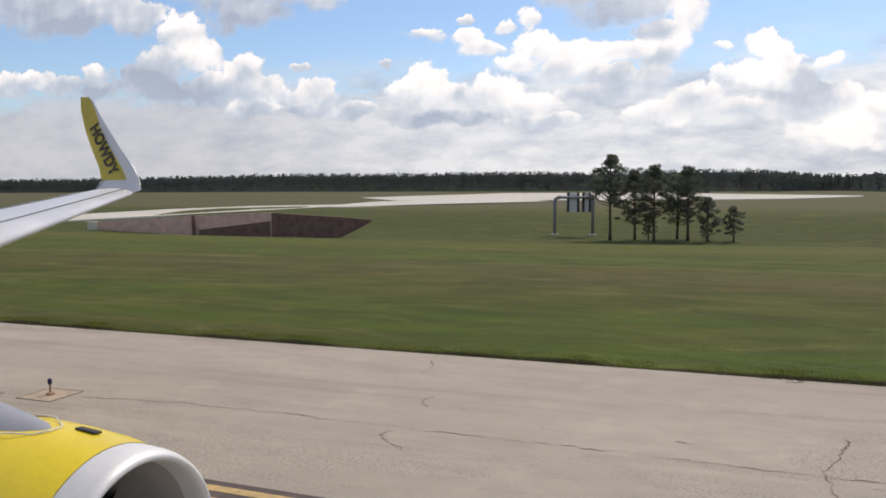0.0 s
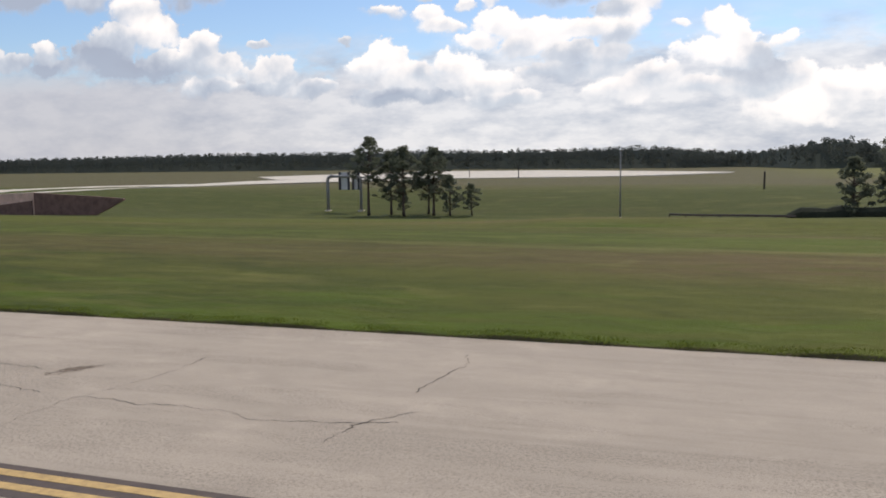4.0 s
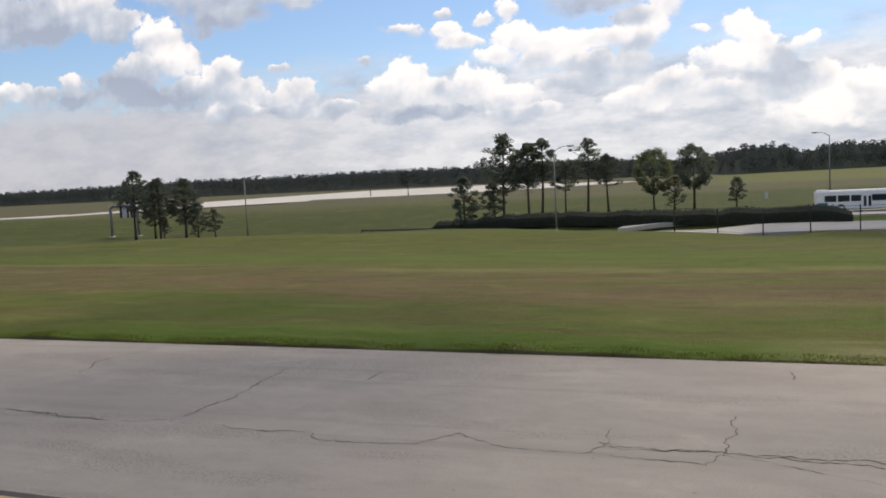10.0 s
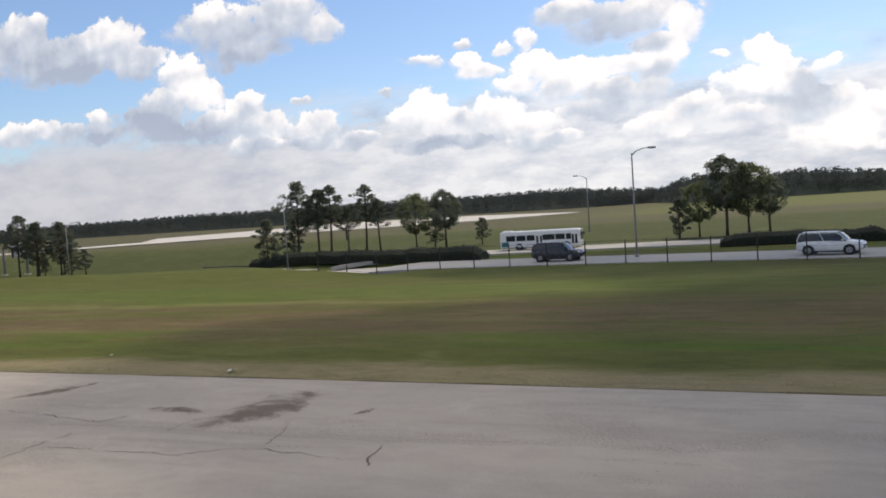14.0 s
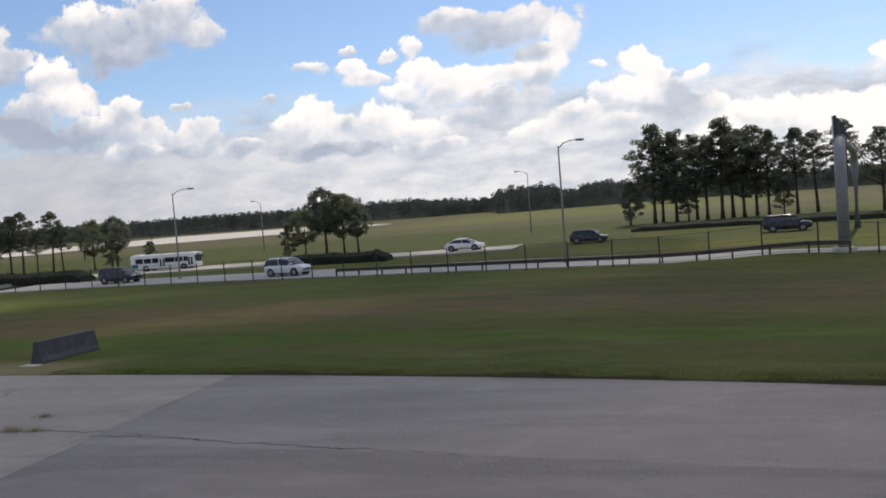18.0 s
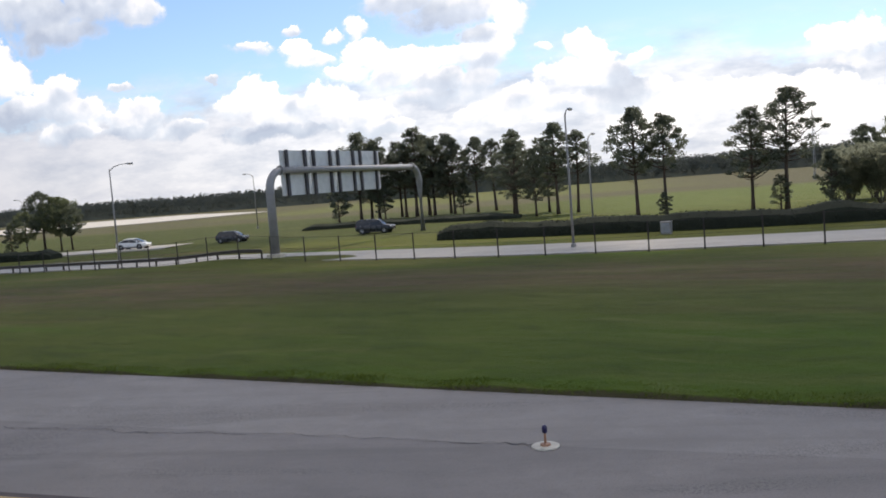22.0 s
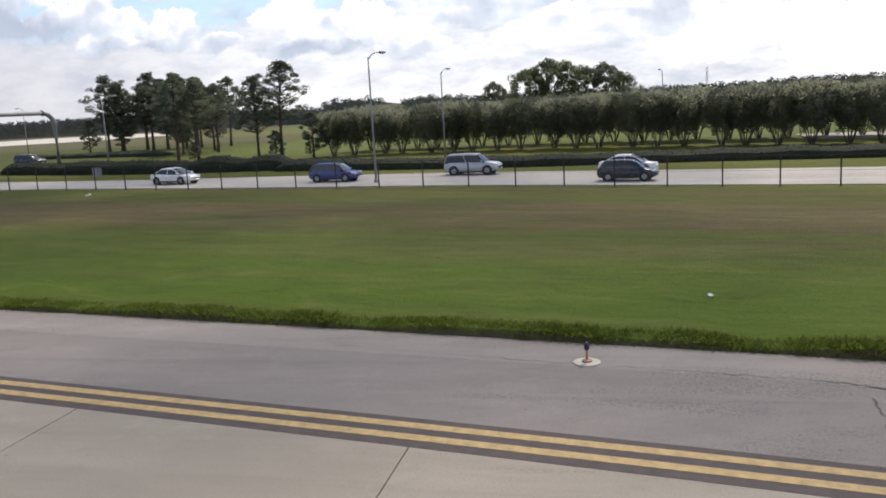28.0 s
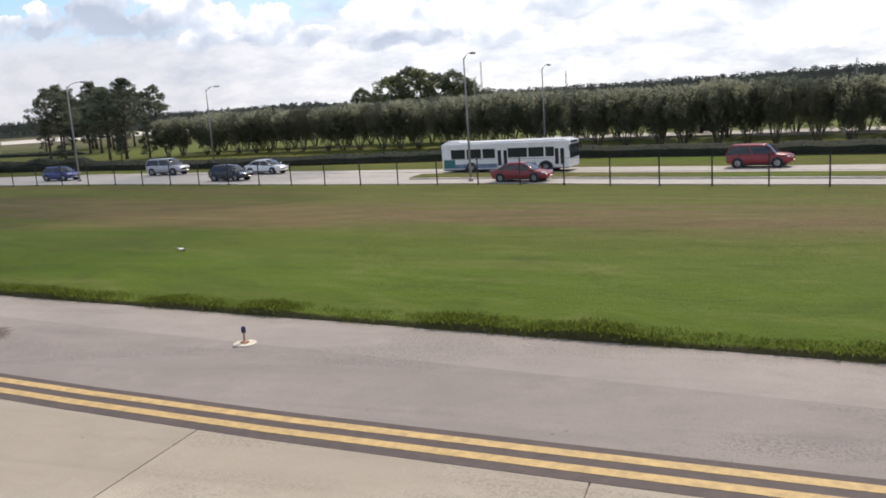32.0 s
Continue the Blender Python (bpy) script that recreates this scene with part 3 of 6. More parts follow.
BRACE = painted("dark_sign_brace", (0.075, 0.07, 0.075), 0.6, 0.3, 0.2, 3)
GANTRY = painted("grey_gantry_steel", (0.33, 0.325, 0.325), 0.55, 0.3, 0.18, 1.5)
CHALK = painted("whitewashed_concrete", (0.66, 0.60, 0.48), 0.85, 0, 0.2, 7)
DARKCAP = painted("blue_black_lens", (0.022, 0.018, 0.075), 0.25, 0, 0.2, 9)
ORANGE = painted("orange_fixture_paint", (0.44, 0.23, 0.13), 0.5, 0, 0.25, 9)
SLATE = painted("dark_concrete_barrier", (0.085, 0.082, 0.088), 0.85, 0, 0.3, 4)
TAN = painted("tan_concrete", (0.68, 0.46, 0.36), 0.85, 0, 0.2, 1.2)
TANDARK = painted("brown_stone_facing_and_shade", (0.20, 0.118, 0.094), 0.9, 0, 0.3, 1.5)
WHITE = painted("white_marking", (0.72, 0.71, 0.68), 0.6, 0, 0.1, 4)

# a stain: soft ragged edges, thin enough for the paving to show through
STAIN, sn, ssh, soc = material("brown_soil_smear", 0.95, 0, 0.1)
suv_node = sn.add("ShaderNodeUVMap")
suv_node.uv_map = "smear"
suv = suv_node.outputs[0]
slen = sn.add("ShaderNodeVectorMath")
slen.operation = "LENGTH"
sn.put(slen.inputs[0], suv)
smear = sn.noise(sn.mapped(suv, (1.3, 0.7, 1.0)), 2.2, 7, 0.72, 0.6)
dust = sn.noise(soc, 22.0, 4, 0.75)
veil = sn.step(sn.math("ADD", sn.math("SUBTRACT", 0.62, slen.outputs["Value"]), sn.math("ADD", sn.math("MULTIPLY", sn.math("SUBTRACT", smear, 0.5), 2.0), sn.math("MULTIPLY", sn.math("SUBTRACT", dust, 0.5), 0.9))), 0.0, 0.45)
veil = sn.math("MULTIPLY", sn.math("MULTIPLY", veil, sn.step(slen.outputs["Value"], 1.0, 0.65)), 0.56)
sn.put(ssh.inputs["Base Color"], sn.ramp(dust, (0.3, (0.115, 0.085, 0.064)), (0.7, (0.19, 0.145, 0.112))))
sn.put(ssh.inputs["Alpha"], veil)

# ---- building helpers ----


def part(name, bm, mat, parent=None, label="", smooth_faces=False):
    """Links a bmesh as one mesh object, under a thing or a part when given."""
    me = bpy.data.meshes.new(name)
    bm.to_mesh(me)
    bm.free()
    for m in (mat if isinstance(mat, (list, tuple)) else (mat,)):
        me.materials.append(m)
    if smooth_faces:
        me.polygons.foreach_set("use_smooth", [True] * len(me.polygons))
    ob = new(name, me)
    if parent is not None:
        ob.parent = parent
    if label:
        ob["label"] = label
    return ob


def raw(name, verts, faces, mat, parent=None, label=""):
    me = bpy.data.meshes.new(name)
    me.from_pydata(verts, [], faces)
    me.materials.append(mat)
    ob = new(name, me)
    if parent is not None:
        ob.parent = parent
    if label:
        ob["label"] = label
    return ob


def thing(name, x, y, z, rz=0, label="", category="", group="", kind=""):
    ob = new(name)
    ob.matrix_world = pose(x, y, z, 0, 0, rz)
    return tagged(ob, label, category, group, kind)


def box(bm, cx, cy, cz, sx, sy, sz, m=None, bevel=0.0):
    r = bmesh.ops.create_cube(bm, size=1, matrix=(m or Matrix.Identity(4)) @ Matrix.Translation((cx, cy, cz)) @ Matrix.Diagonal((sx, sy, sz, 1)))
    if bevel:
        es = {e for v in r["verts"] for e in v.link_edges}
        bmesh.ops.bevel(bm, geom=list(es), offset=bevel, segments=2, affect="EDGES", profile=0.6)
    return bm


def tube(bm, pts, radii, seg=8, cap=True):
    """A round bar through points, with a radius at each."""
    rings = []
    n = len(pts)
    for i, p in enumerate(pts):
        p = Vector(p)
        way = (Vector(pts[min(i + 1, n - 1)]) - Vector(pts[max(i - 1, 0)])).normalized()
        q = way.to_track_quat("Z", "Y")
        rings.append([bm.verts.new(p + q @ Vector((math.cos(a) * radii[i], math.sin(a) * radii[i], 0))) for a in (2 * math.pi * k / seg for k in range(seg))])
    for a, b in zip(rings, rings[1:]):
        for k in range(seg):
            bm.faces.new((a[k], a[(k + 1) % seg], b[(k + 1) % seg], b[k]))
    if cap:
        bm.faces.new(rings[0][::-1])
        bm.faces.new(rings[-1])
    return bm


def strip(name, xs, near, far, top, thick, mat, label, category, kind="structure"):
    """A slab between two lines over x, its top at the height top(x, y)."""
    verts, faces = [], []
    for x in xs:
        a, b = near(x), far(x)
        verts += [(x, a, top(x, a)), (x, b, top(x, b)), (x, a, top(x, a) - thick), (x, b, top(x, b) - thick)]
    for i in range(len(xs) - 1):
        p, q = 4 * i, 4 * i + 4
        faces += [(p, q, q + 1, p + 1), (p + 2, p + 3, q + 3, q + 2), (p, p + 2, q + 2, q), (p + 1, q + 1, q + 3, p + 3)]
    ob = raw(name, verts, faces, mat)
    return tagged(ob, label, category, "", kind)


# ---- ground, pavement and roads ----
xs = [-3500, -2000, -1200, -700, -450, -300, -220] + list(range(-160, -48, 4)) + [q * 0.5 for q in range(-96, 620)] + list(range(310, 352, 4)) + [380, 430, 520, 700, 1000, 1600, 3500]
rows = []
for x in xs:
    e, r = edge(max(-400, min(420, x))), fence_line(max(-400, min(420, x)))
    ys = [-3500, -900, -300, -120, e - 30, e - 0.4, e - 0.05, e + 0.003, e + 0.035, e + 0.07, e + 0.14, e + 0.5, e + 1.6] + [e + (r - e) * k / 14 for k in range(1, 15)]
    ys += [r + d for d in (3, 6, 9, 12, 16, 20, 25, 30, 36, 42, 50, 60, 72, 90, 115, 150, 220, 350, 600, 1100, 2000, 3600)]
    rows.append([(x, y, ground_z(x, y)) for y in ys])
cols = len(rows[0])
raw_v = [v for row in rows for v in row]
raw_f = [(i * cols + j, (i + 1) * cols + j, (i + 1) * cols + j + 1, i * cols + j + 1) for i in range(len(rows) - 1) for j in range(cols - 1)]
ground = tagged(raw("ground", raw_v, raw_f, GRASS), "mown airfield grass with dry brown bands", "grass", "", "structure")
run = ground.data.uv_layers.new(name="run")
where = [(x, y - edge(max(-400, min(420, x)))) for x, y, z in raw_v]
run.data.foreach_set("uv", [c for loop in ground.data.loops for c in where[loop.vertex_index]])
ground.data.polygons.foreach_set("use_smooth", [True] * len(ground.data.polygons))

level = lambda x, y: 0.0
span = [-600, -400, -260] + list(range(-200, 352, 4)) + [420, 600]
seam_x = 129.0
strip("shoulder_pavement", [x for x in span if x <= 124] + [seam_x], lambda x: stripe_line(x) - 0.1, edge, level, 0.3, CONCRETE_OLD, "pale weathered concrete shoulder with cracks and dark stains", "pavement")
strip("asphalt_rim", [seam_x] + [x for x in span if x > seam_x], lambda x: light_line(x), edge, lambda x, y: -0.004, 0.3, ASPHALT_RIM, "paler strip of old asphalt beside the grass", "pavement")
strip("asphalt_shoulder", [seam_x] + [x for x in span if x > seam_x], lambda x: stripe_line(x) - 0.1, lambda x: light_line(x), lambda x, y: -0.004, 0.3, ASPHALT, "grey asphalt shoulder beside the taxiway", "pavement")
strip("taxiway", span, lambda x: stripe_line(x) - 45, lambda x: stripe_line(x) - 0.1, lambda x, y: -0.03, 0.3, CONCRETE, "pale tan concrete taxiway slabs", "taxiway")
for off, wid, mat, nm, lab, h in ((-0.48, 0.98, BORDER, "marking_border", "black border under the taxiway edge stripes", 0.005), (-0.26, 0.19, YELLOW, "edge_stripe", "worn yellow taxiway edge stripe", 0.010), (-0.66, 0.19, YELLOW, "edge_stripe", "worn yellow taxiway edge stripe", 0.010)):
    strip(nm, span, lambda x: stripe_line(x) + off - wid / 2, lambda x: stripe_line(x) + off + wid / 2, lambda x, y: h, 0.006, mat, lab, "road marking")
road_span = [x for x in span if x >= -260]
on_ground = lambda x, y: ground_z(x, y) + 0.03
road_near = lambda x: fence_line(x) + 0.7 if x > 76 else ramp_line(x) + (fence_line(x) + 0.7 - ramp_line(x)) * smooth(62, 76, x)
road_back = lambda x: max(road_near(x) + 5.0, road_far(x)) if x > 76 else road_near(x) + 5.0 + (road_far(76) - road_near(76) - 5.0) * smooth(62, 76, x)
road_top = lambda x, y: road_z(x) + 0.05 if x > 76 else (ground_z(x, road_near(x) + 2.5) + 0.16) * smooth(77, 72, x) + (road_z(x) + 0.05) * smooth(72, 77, x)
strip("road", [21, 22] + [x for x in road_span if x > 22], road_near, road_back, road_top, 0.3, ROAD, "sun-bleached concrete airport road", "road")
for stretch in ([x for x in road_span if 62 <= x <= 128], [x for x in road_span if x >= 246]):
    strip("back_road", stretch, lambda x: back_road(x) - 3.6, lambda x: back_road(x) + 3.6, lambda x, y: ground_z(x, back_road(x)) + 0.10, 0.4, ROAD, "pale concrete road behind the trees", "road")

# ---- the cloud that shades the middle of the taxiway ----


def drifting_cloud(puffs, clear_share, label):
    """A broad cumulus high over the taxiway; it lets part of the sun through."""
    high = 300.0
    rng = random.Random(5)
    bm = bmesh.new()
    shift = sun_way * (high / sun_way.z)
    for cx, cy, r in puffs:
        m = Matrix.Translation(Vector((cx, cy, 0)) + shift) @ Matrix.Diagonal((r, r * 0.9, r * 0.4, 1))
        r = bmesh.ops.create_icosphere(bm, subdivisions=3, radius=1, matrix=m)
        for v in r["verts"]:
            q = noise.noise(v.co * 0.11) * 4.5 + noise.noise(v.co * 0.35) * 1.5
            v.co += Vector((q, noise.noise(v.co * 0.13 + Vector((9, 2, 4))) * 5, q * 0.4))
    mat, n, sh, oc = material("cloud_vapour", 1.0, 0, 0.0)
    n.put(sh.inputs["Base Color"], n.ramp(n.noise(oc, 0.05, 4), (0.3, (0.8, 0.8, 0.8)), (0.7, (0.92, 0.92, 0.92))))
    clear = n.add("ShaderNodeBsdfTransparent")
    mx = n.add("ShaderNodeMixShader")
    mx.inputs[0].default_value = clear_share
    n.put(mx.inputs[1], sh.outputs[0])
    n.put(mx.inputs[2], clear.outputs[0])
    out = [q for q in mat.node_tree.nodes if q.type == "OUTPUT_MATERIAL"][0]
    n.put(out.inputs[0], mx.outputs[0])
    ob = part("cloud", bm, mat, None, "", True)
    return tagged(ob, label, "cloud", "", "stuff")


drifting_cloud(((101, 22, 15.5), (114, 48, 17), (116, -2, 18), (124, 30, 24), (130, 6, 22), (140, 46, 18), (146, 14, 26), (158, 36, 18), (163, -12, 24), (168, 16, 22), (178, 22, 16), (184, -8, 18), (188, 12, 14), (150, -28, 26), (185, -28, 18), (120, -26, 22), (86, 66, 12), (97, 62, 14), (108, 68, 15), (121, 62, 15), (133, 68, 13)), 0.66, "drifting white cumulus cloud shading the taxiway")
# out-of-view puffs added to dim stretches of pavement, grass and road
drifting_cloud(((52, 5, 11), (69, 12, 10), (60, 21, 9), (61, 8, 12), (57, -10, 10), (196, -12, 14), (200, 10, 18), (208, -24, 16), (197, 34, 15), (213, 26, 15), (221, 2, 16), (228, -20, 14), (234, 14, 14), (228, 36, 11), (242, -8, 11), (244, -24, 9), (182, 40, 14), (173, 28, 11), (191, 50, 12)), 0.81, "unseen thin cloud puffs added to dim patches of ground")

# ---- vegetation ----


def leaf_cloud(verts, faces, centre, radius, count, size, rng, squash=0.8):
    """Small leaf quads scattered through a rough ball, denser towards its skin."""
    cx, cy, cz = centre
    for _ in range(count):
        d = Vector((rng.gauss(0, 1), rng.gauss(0, 1), rng.gauss(0, 1))).normalized() * radius * rng.uniform(0.45, 1.05)
        p = Vector((cx + d.x, cy + d.y, cz + d.z * squash))
        a = Vector((rng.gauss(0, 1), rng.gauss(0, 1), rng.gauss(0, 1))).normalized()
        b = a.orthogonal().normalized()
        s = size * rng.uniform(0.6, 1.4)
        i = len(verts)
        verts += [p - a * s, p + b * s * 0.45, p + a * s, p - b * s * 0.45]
        faces.append((i, i + 1, i + 2, i + 3))


def pine(name, h, seed, crown=0.42, wide=2.2, clumps=34, dense=46, label="", leaf=None):
    """A loblolly-like pine: bare tapered trunk, rising limbs, clumped uneven crown."""
    rng = random.Random(seed)
    root = new(name)
    tagged(root, label, "tree", "pines of the airport road")
    bm = bmesh.new()
    lean = Vector((rng.uniform(-0.03, 0.03), rng.uniform(-0.03, 0.03), 0))
    bend = lambda z: Vector((math.sin(z * 0.35 + seed) * 0.10 + lean.x * z, math.cos(z * 0.28 + seed) * 0.09 + lean.y * z, z))
    n = 9
    r0 = 0.013 * h + 0.05
    tube(bm, [bend(h * 0.96 * i / n - (0.3 if i == 0 else 0)) for i in range(n + 1)], [r0 * (1.35 if i == 0 else 1) * (1 - 0.85 * i / n) + 0.015 for i in range(n + 1)], 8)
    verts, faces = [], []
    for k in range(clumps):
        s = (k + rng.random()) / clumps
        z = h * (crown + (0.97 - crown) * s)
        shape = math.sin(min(1, 0.18 + s * 0.95) * math.pi) ** 0.7
        reach = wide * (0.25 + 0.85 * shape) * rng.uniform(0.35, 1.15)
        a = k * 2.4 + rng.uniform(-0.6, 0.6)
        base = bend(z - 0.25 * reach)
        tip = bend(z) + Vector((math.cos(a) * reach, math.sin(a) * reach, rng.uniform(-0.15, 0.45) * reach))
        if k % 2 == 0 or reach > wide * 0.6:
            mid = base.lerp(tip, 0.55) + Vector((0, 0, -0.08 * reach))
            tube(bm, [base, mid, tip], [0.055, 0.035, 0.015], 5, False)
        leaf_cloud(verts, faces, tip, rng.uniform(0.34, 0.72) * (0.55 + 0.04 * h), dense, 0.115, rng, 0.55)
    for k in range(2):
        z = h * (crown - 0.06 - 0.07 * rng.random())
        a = rng.uniform(0, 6.28)
        tube(bm, [bend(z), bend(z) + Vector((math.cos(a) * 0.7, math.sin(a) * 0.7, 0.1))], [0.03, 0.01], 5, False)
    part("trunk", bm, BARK, root, "", True)
    raw("crown", [tuple(v) for v in verts], faces, leaf or PINE, root)
    return root


def broad_tree(name, h, seed, wide=2.6, stems=1, label="", leaf=None, group="", crown=0.35, clumps=40, dense=46, bark=None, vase=0.0, leaf_size=0.15, clump=0.38):
    """A round-headed or many-stemmed tree."""
    rng = random.Random(seed)
    root = new(name)
    tagged(root, label, "tree", group)
    bm = bmesh.new()
    verts, faces = [], []
    for s in range(stems):
        a = 6.28 * s / stems + rng.uniform(-0.4, 0.4)
        out = 0.0 if stems == 1 else wide * rng.uniform(0.35, 0.6)
        top = Vector((math.cos(a) * out, math.sin(a) * out, h * rng.uniform(0.6, 0.75)))
        foot = Vector((math.cos(a) * 0.12, math.sin(a) * 0.12, -0.2)) if stems > 1 else Vector((0, 0, -0.3))
        r = 0.055 if stems > 1 else 0.018 * h + 0.05
        mid = foot.lerp(top, 0.5) + Vector((rng.uniform(-0.1, 0.1), rng.uniform(-0.1, 0.1), 0))
        tube(bm, [foot, mid, top], [r, r * 0.75, r * 0.35], 6)
        for b in range(3):
            q = mid.lerp(top, rng.uniform(0.1, 0.9))
            e = q + Vector((rng.uniform(-1, 1), rng.uniform(-1, 1), rng.uniform(0.4, 1.0))) * wide * 0.4
            tube(bm, [q, e], [r * 0.4, 0.012], 5, False)
    for k in range(clumps):
        u = rng.uniform(-1, 1)
        a = rng.uniform(0, 6.28)
        rr = math.sqrt(max(0, 1 - u * u)) * rng.uniform(0.55, 1.0)
        zc = h * (1 + crown) / 2
        c = (math.cos(a) * rr * wide, math.sin(a) * rr * wide, zc + u * h * (1 - crown) / 2 * rng.uniform(0.75, 0.97))
        if vase:
            # a fan of sprays along the stems: narrow ragged foot, broad shoulders, low dome
            up = rng.random() ** 0.75
            fan = wide * (1 - vase * (1 - up) ** 1.2) * (1.0 if up < 0.8 else 1 - 1.6 * (up - 0.8))
            rr = fan * math.sqrt(rng.random())
            foot = crown + rng.uniform(-0.08, 0.10)
            c = (math.cos(a) * rr, math.sin(a) * rr, h * (foot + (0.98 - foot) * up) - 0.10 * rr * up)
        leaf_cloud(verts, faces, c, rng.uniform(0.5, 0.85) * wide * clump, dense, leaf_size, rng, 0.85 if not vase else 1.5)
    part("trunk", bm, bark or BARK, root, "", True)
    raw("crown", [tuple(v) for v in verts], faces, leaf or MYRTLE, root)
    return root


def stand(kinds, places, ref):
    """Sets out copies of model trees; each place is x, y, height, and which model."""
    rng = random.Random(77)
    for x, y, top, k in places:
        model = kinds[k % len(kinds)]
        z = ground_z(x, y)
        s = (top - z) / ref
        copy_thing(model, Matrix.Translation((x, y, z)) @ Matrix.Rotation(rng.uniform(0, 6.28), 4, "Z") @ Matrix.Diagonal((s * rng.uniform(0.9, 1.1), s * rng.uniform(0.9, 1.1), s, 1)))


def drop_models(kinds):
    for m in kinds:
        for o in (*m.children_recursive, m):
            bpy.data.objects.remove(o)


BROAD = make_leaf("broad_green_leaves", (0.120, 0.140, 0.078), (0.180, 0.200, 0.110), 0.62)
LAB = "tall pine with a bare trunk and dark clumped crown"
pines = [pine("pine_tree", 10, 1, 0.42, 2.33, 77, 80, LAB), pine("pine_tree", 10, 2, 0.34, 2.65, 91, 80, LAB), pine("pine_tree", 10, 3, 0.50, 2.12, 63, 80, LAB), pine("pine_tree", 10, 4, 0.24, 2.65, 105, 80, LAB)]
young = [pine("young_pine", 5, 8, 0.15, 1.5, 44, 70, "young bushy pine with low branches"), pine("young_pine", 5, 9, 0.22, 1.3, 40, 70, "young bushy pine with low branches")]
rounds = [broad_tree("round_tree", 8, 11, 2.5, 1, "round-headed dark green tree by the road", PINE, "trees of the airport road", 0.33, 110, 75, clump=0.26, leaf_size=0.12), broad_tree("round_tree", 8, 12, 2.9, 1, "round-headed dark green tree by the road", BROAD, "trees of the airport road", 0.27, 115, 75, clump=0.26, leaf_size=0.12)]
# beside the underpass
stand(pines, [(-18.8, 110, 8.3, 0), (-15.6, 111, 6.2, 3), (-12.9, 109, 6.7, 1), (-10.4, 112, 5.6, 3), (-9.0, 110, 6.5, 1)], 10)
stand(young, [(-6.5, 110, 2.6, 0), (-3.3, 110, 1.4, 1), (-13.9, 111, 0.2, 1)], 5)
# behind the long hedge
stand(pines, [(47.4, 97, 9.3, 1), (50.4, 97, 8.2, 0), (52.0, 97.5, 8.5, 2), (57.6, 97, 8.2, 2), (60.1, 96, 6.2, 2), (55.0, 97, 5.6, 2)], 10)
stand(young, [(42.3, 97, 4.5, 0), (46.0, 98, 3.6, 1), (74.0, 96, 2.9, 1), (67.4, 97, 3.4, 0)], 5)
stand(rounds, [(65.2, 96, 6.5, 1), (69.6, 95, 6.6, 0)], 8)
# clump beyond the near road
stand(rounds, [(100.2, 89, 5.4, 1), (102.9, 89, 7.8, 0), (105.0, 89.5, 7.1, 1), (107.0, 89, 5.6, 0)], 8)
stand(young, [(98.2, 88.5, 3.8, 0)], 5)
# dark pine grove behind the sign gantry
stand(pines, [(141.9, 109, 13.3, 1), (144.8, 109, 12.1, 3), (142.9, 111, 11.4, 3), (150.6, 109, 13.3, 1), (151.9, 111, 12.4, 0), (153.3, 109, 11.6, 3), (156.2, 109, 11.2, 3), (159.6, 109, 11.3, 0), (147.4, 112, 11.6, 1), (165.1, 109, 11.7, 2), (162.2, 110, 10.6, 2), (148.6, 110, 10.9, 0), (155.0, 112, 12.2, 1)], 10)
stand(young, [(138.7, 108, 5.9, 0), (146.2, 107, 5.2, 1), (157.8, 107, 4.6, 1)], 5)
stand(pines, [(169.8, 85, 7.9, 3), (172.2, 85, 10.8, 0), (174.6, 86, 9.6, 2), (167.2, 88, 9.3, 3), (166.2, 95, 9.6, 1), (171.0, 92, 8.8, 3)], 10)
# the two airy pairs
stand(pines, [(180.2, 65.5, 10.3, 0), (182.9, 65.5, 9.3, 2), (190.4, 65.5, 9.2, 1), (193.2, 65.5, 10.8, 0)], 10)
stand(young, [(182.7, 64.8, 2.2, 1), (196.9, 65.5, 4.9, 0), (192.6, 65.0, 3.0, 1)], 5)
# taller crowns over the myrtle row
stand(rounds, [(211.5, 104, 7.8, 0), (216.8, 104, 9.6, 1), (219.3, 105.5, 10.7, 0), (222.0, 104, 10.4, 1), (225.2, 105, 9.2, 0), (228.0, 104, 9.6, 0), (230.4, 104, 8.2, 1)], 8)
drop_models(pines + young + rounds)

myrtles = [broad_tree("crape_myrtle", 5, 20 + k, 2.5, 8, "many-stemmed crape myrtle in a clipped row", MYRTLE, "crape myrtle row", 0.25, 330, 34, STEM, 0.60, 0.10, 0.17) for k in range(4)]
row_y = curve([(196, 67.5), (220, 65.5), (234, 63.2), (250, 58.5), (263, 53), (275, 49.5), (330, 32)])
spots = []
rng = random.Random(4)
x = 199.0
while x < 318:
    spots.append((x + rng.uniform(-0.5, 0.5), row_y(x) + rng.uniform(-0.4, 0.4), 4.8 - 0.25 * smooth(250, 280, x) + rng.uniform(-0.3, 0.25), rng.randrange(4)))
    x += 2.7
x = 200.5
while x < 318:
    spots.append((x + rng.uniform(-0.6, 0.6), row_y(x) + 7 + rng.uniform(-0.4, 0.4), 5.05 - 0.9 * smooth(245, 278, x) + rng.uniform(-0.25, 0.2), rng.randrange(4)))
    x += 2.9
stand(myrtles, spots, 5)
drop_models(myrtles)


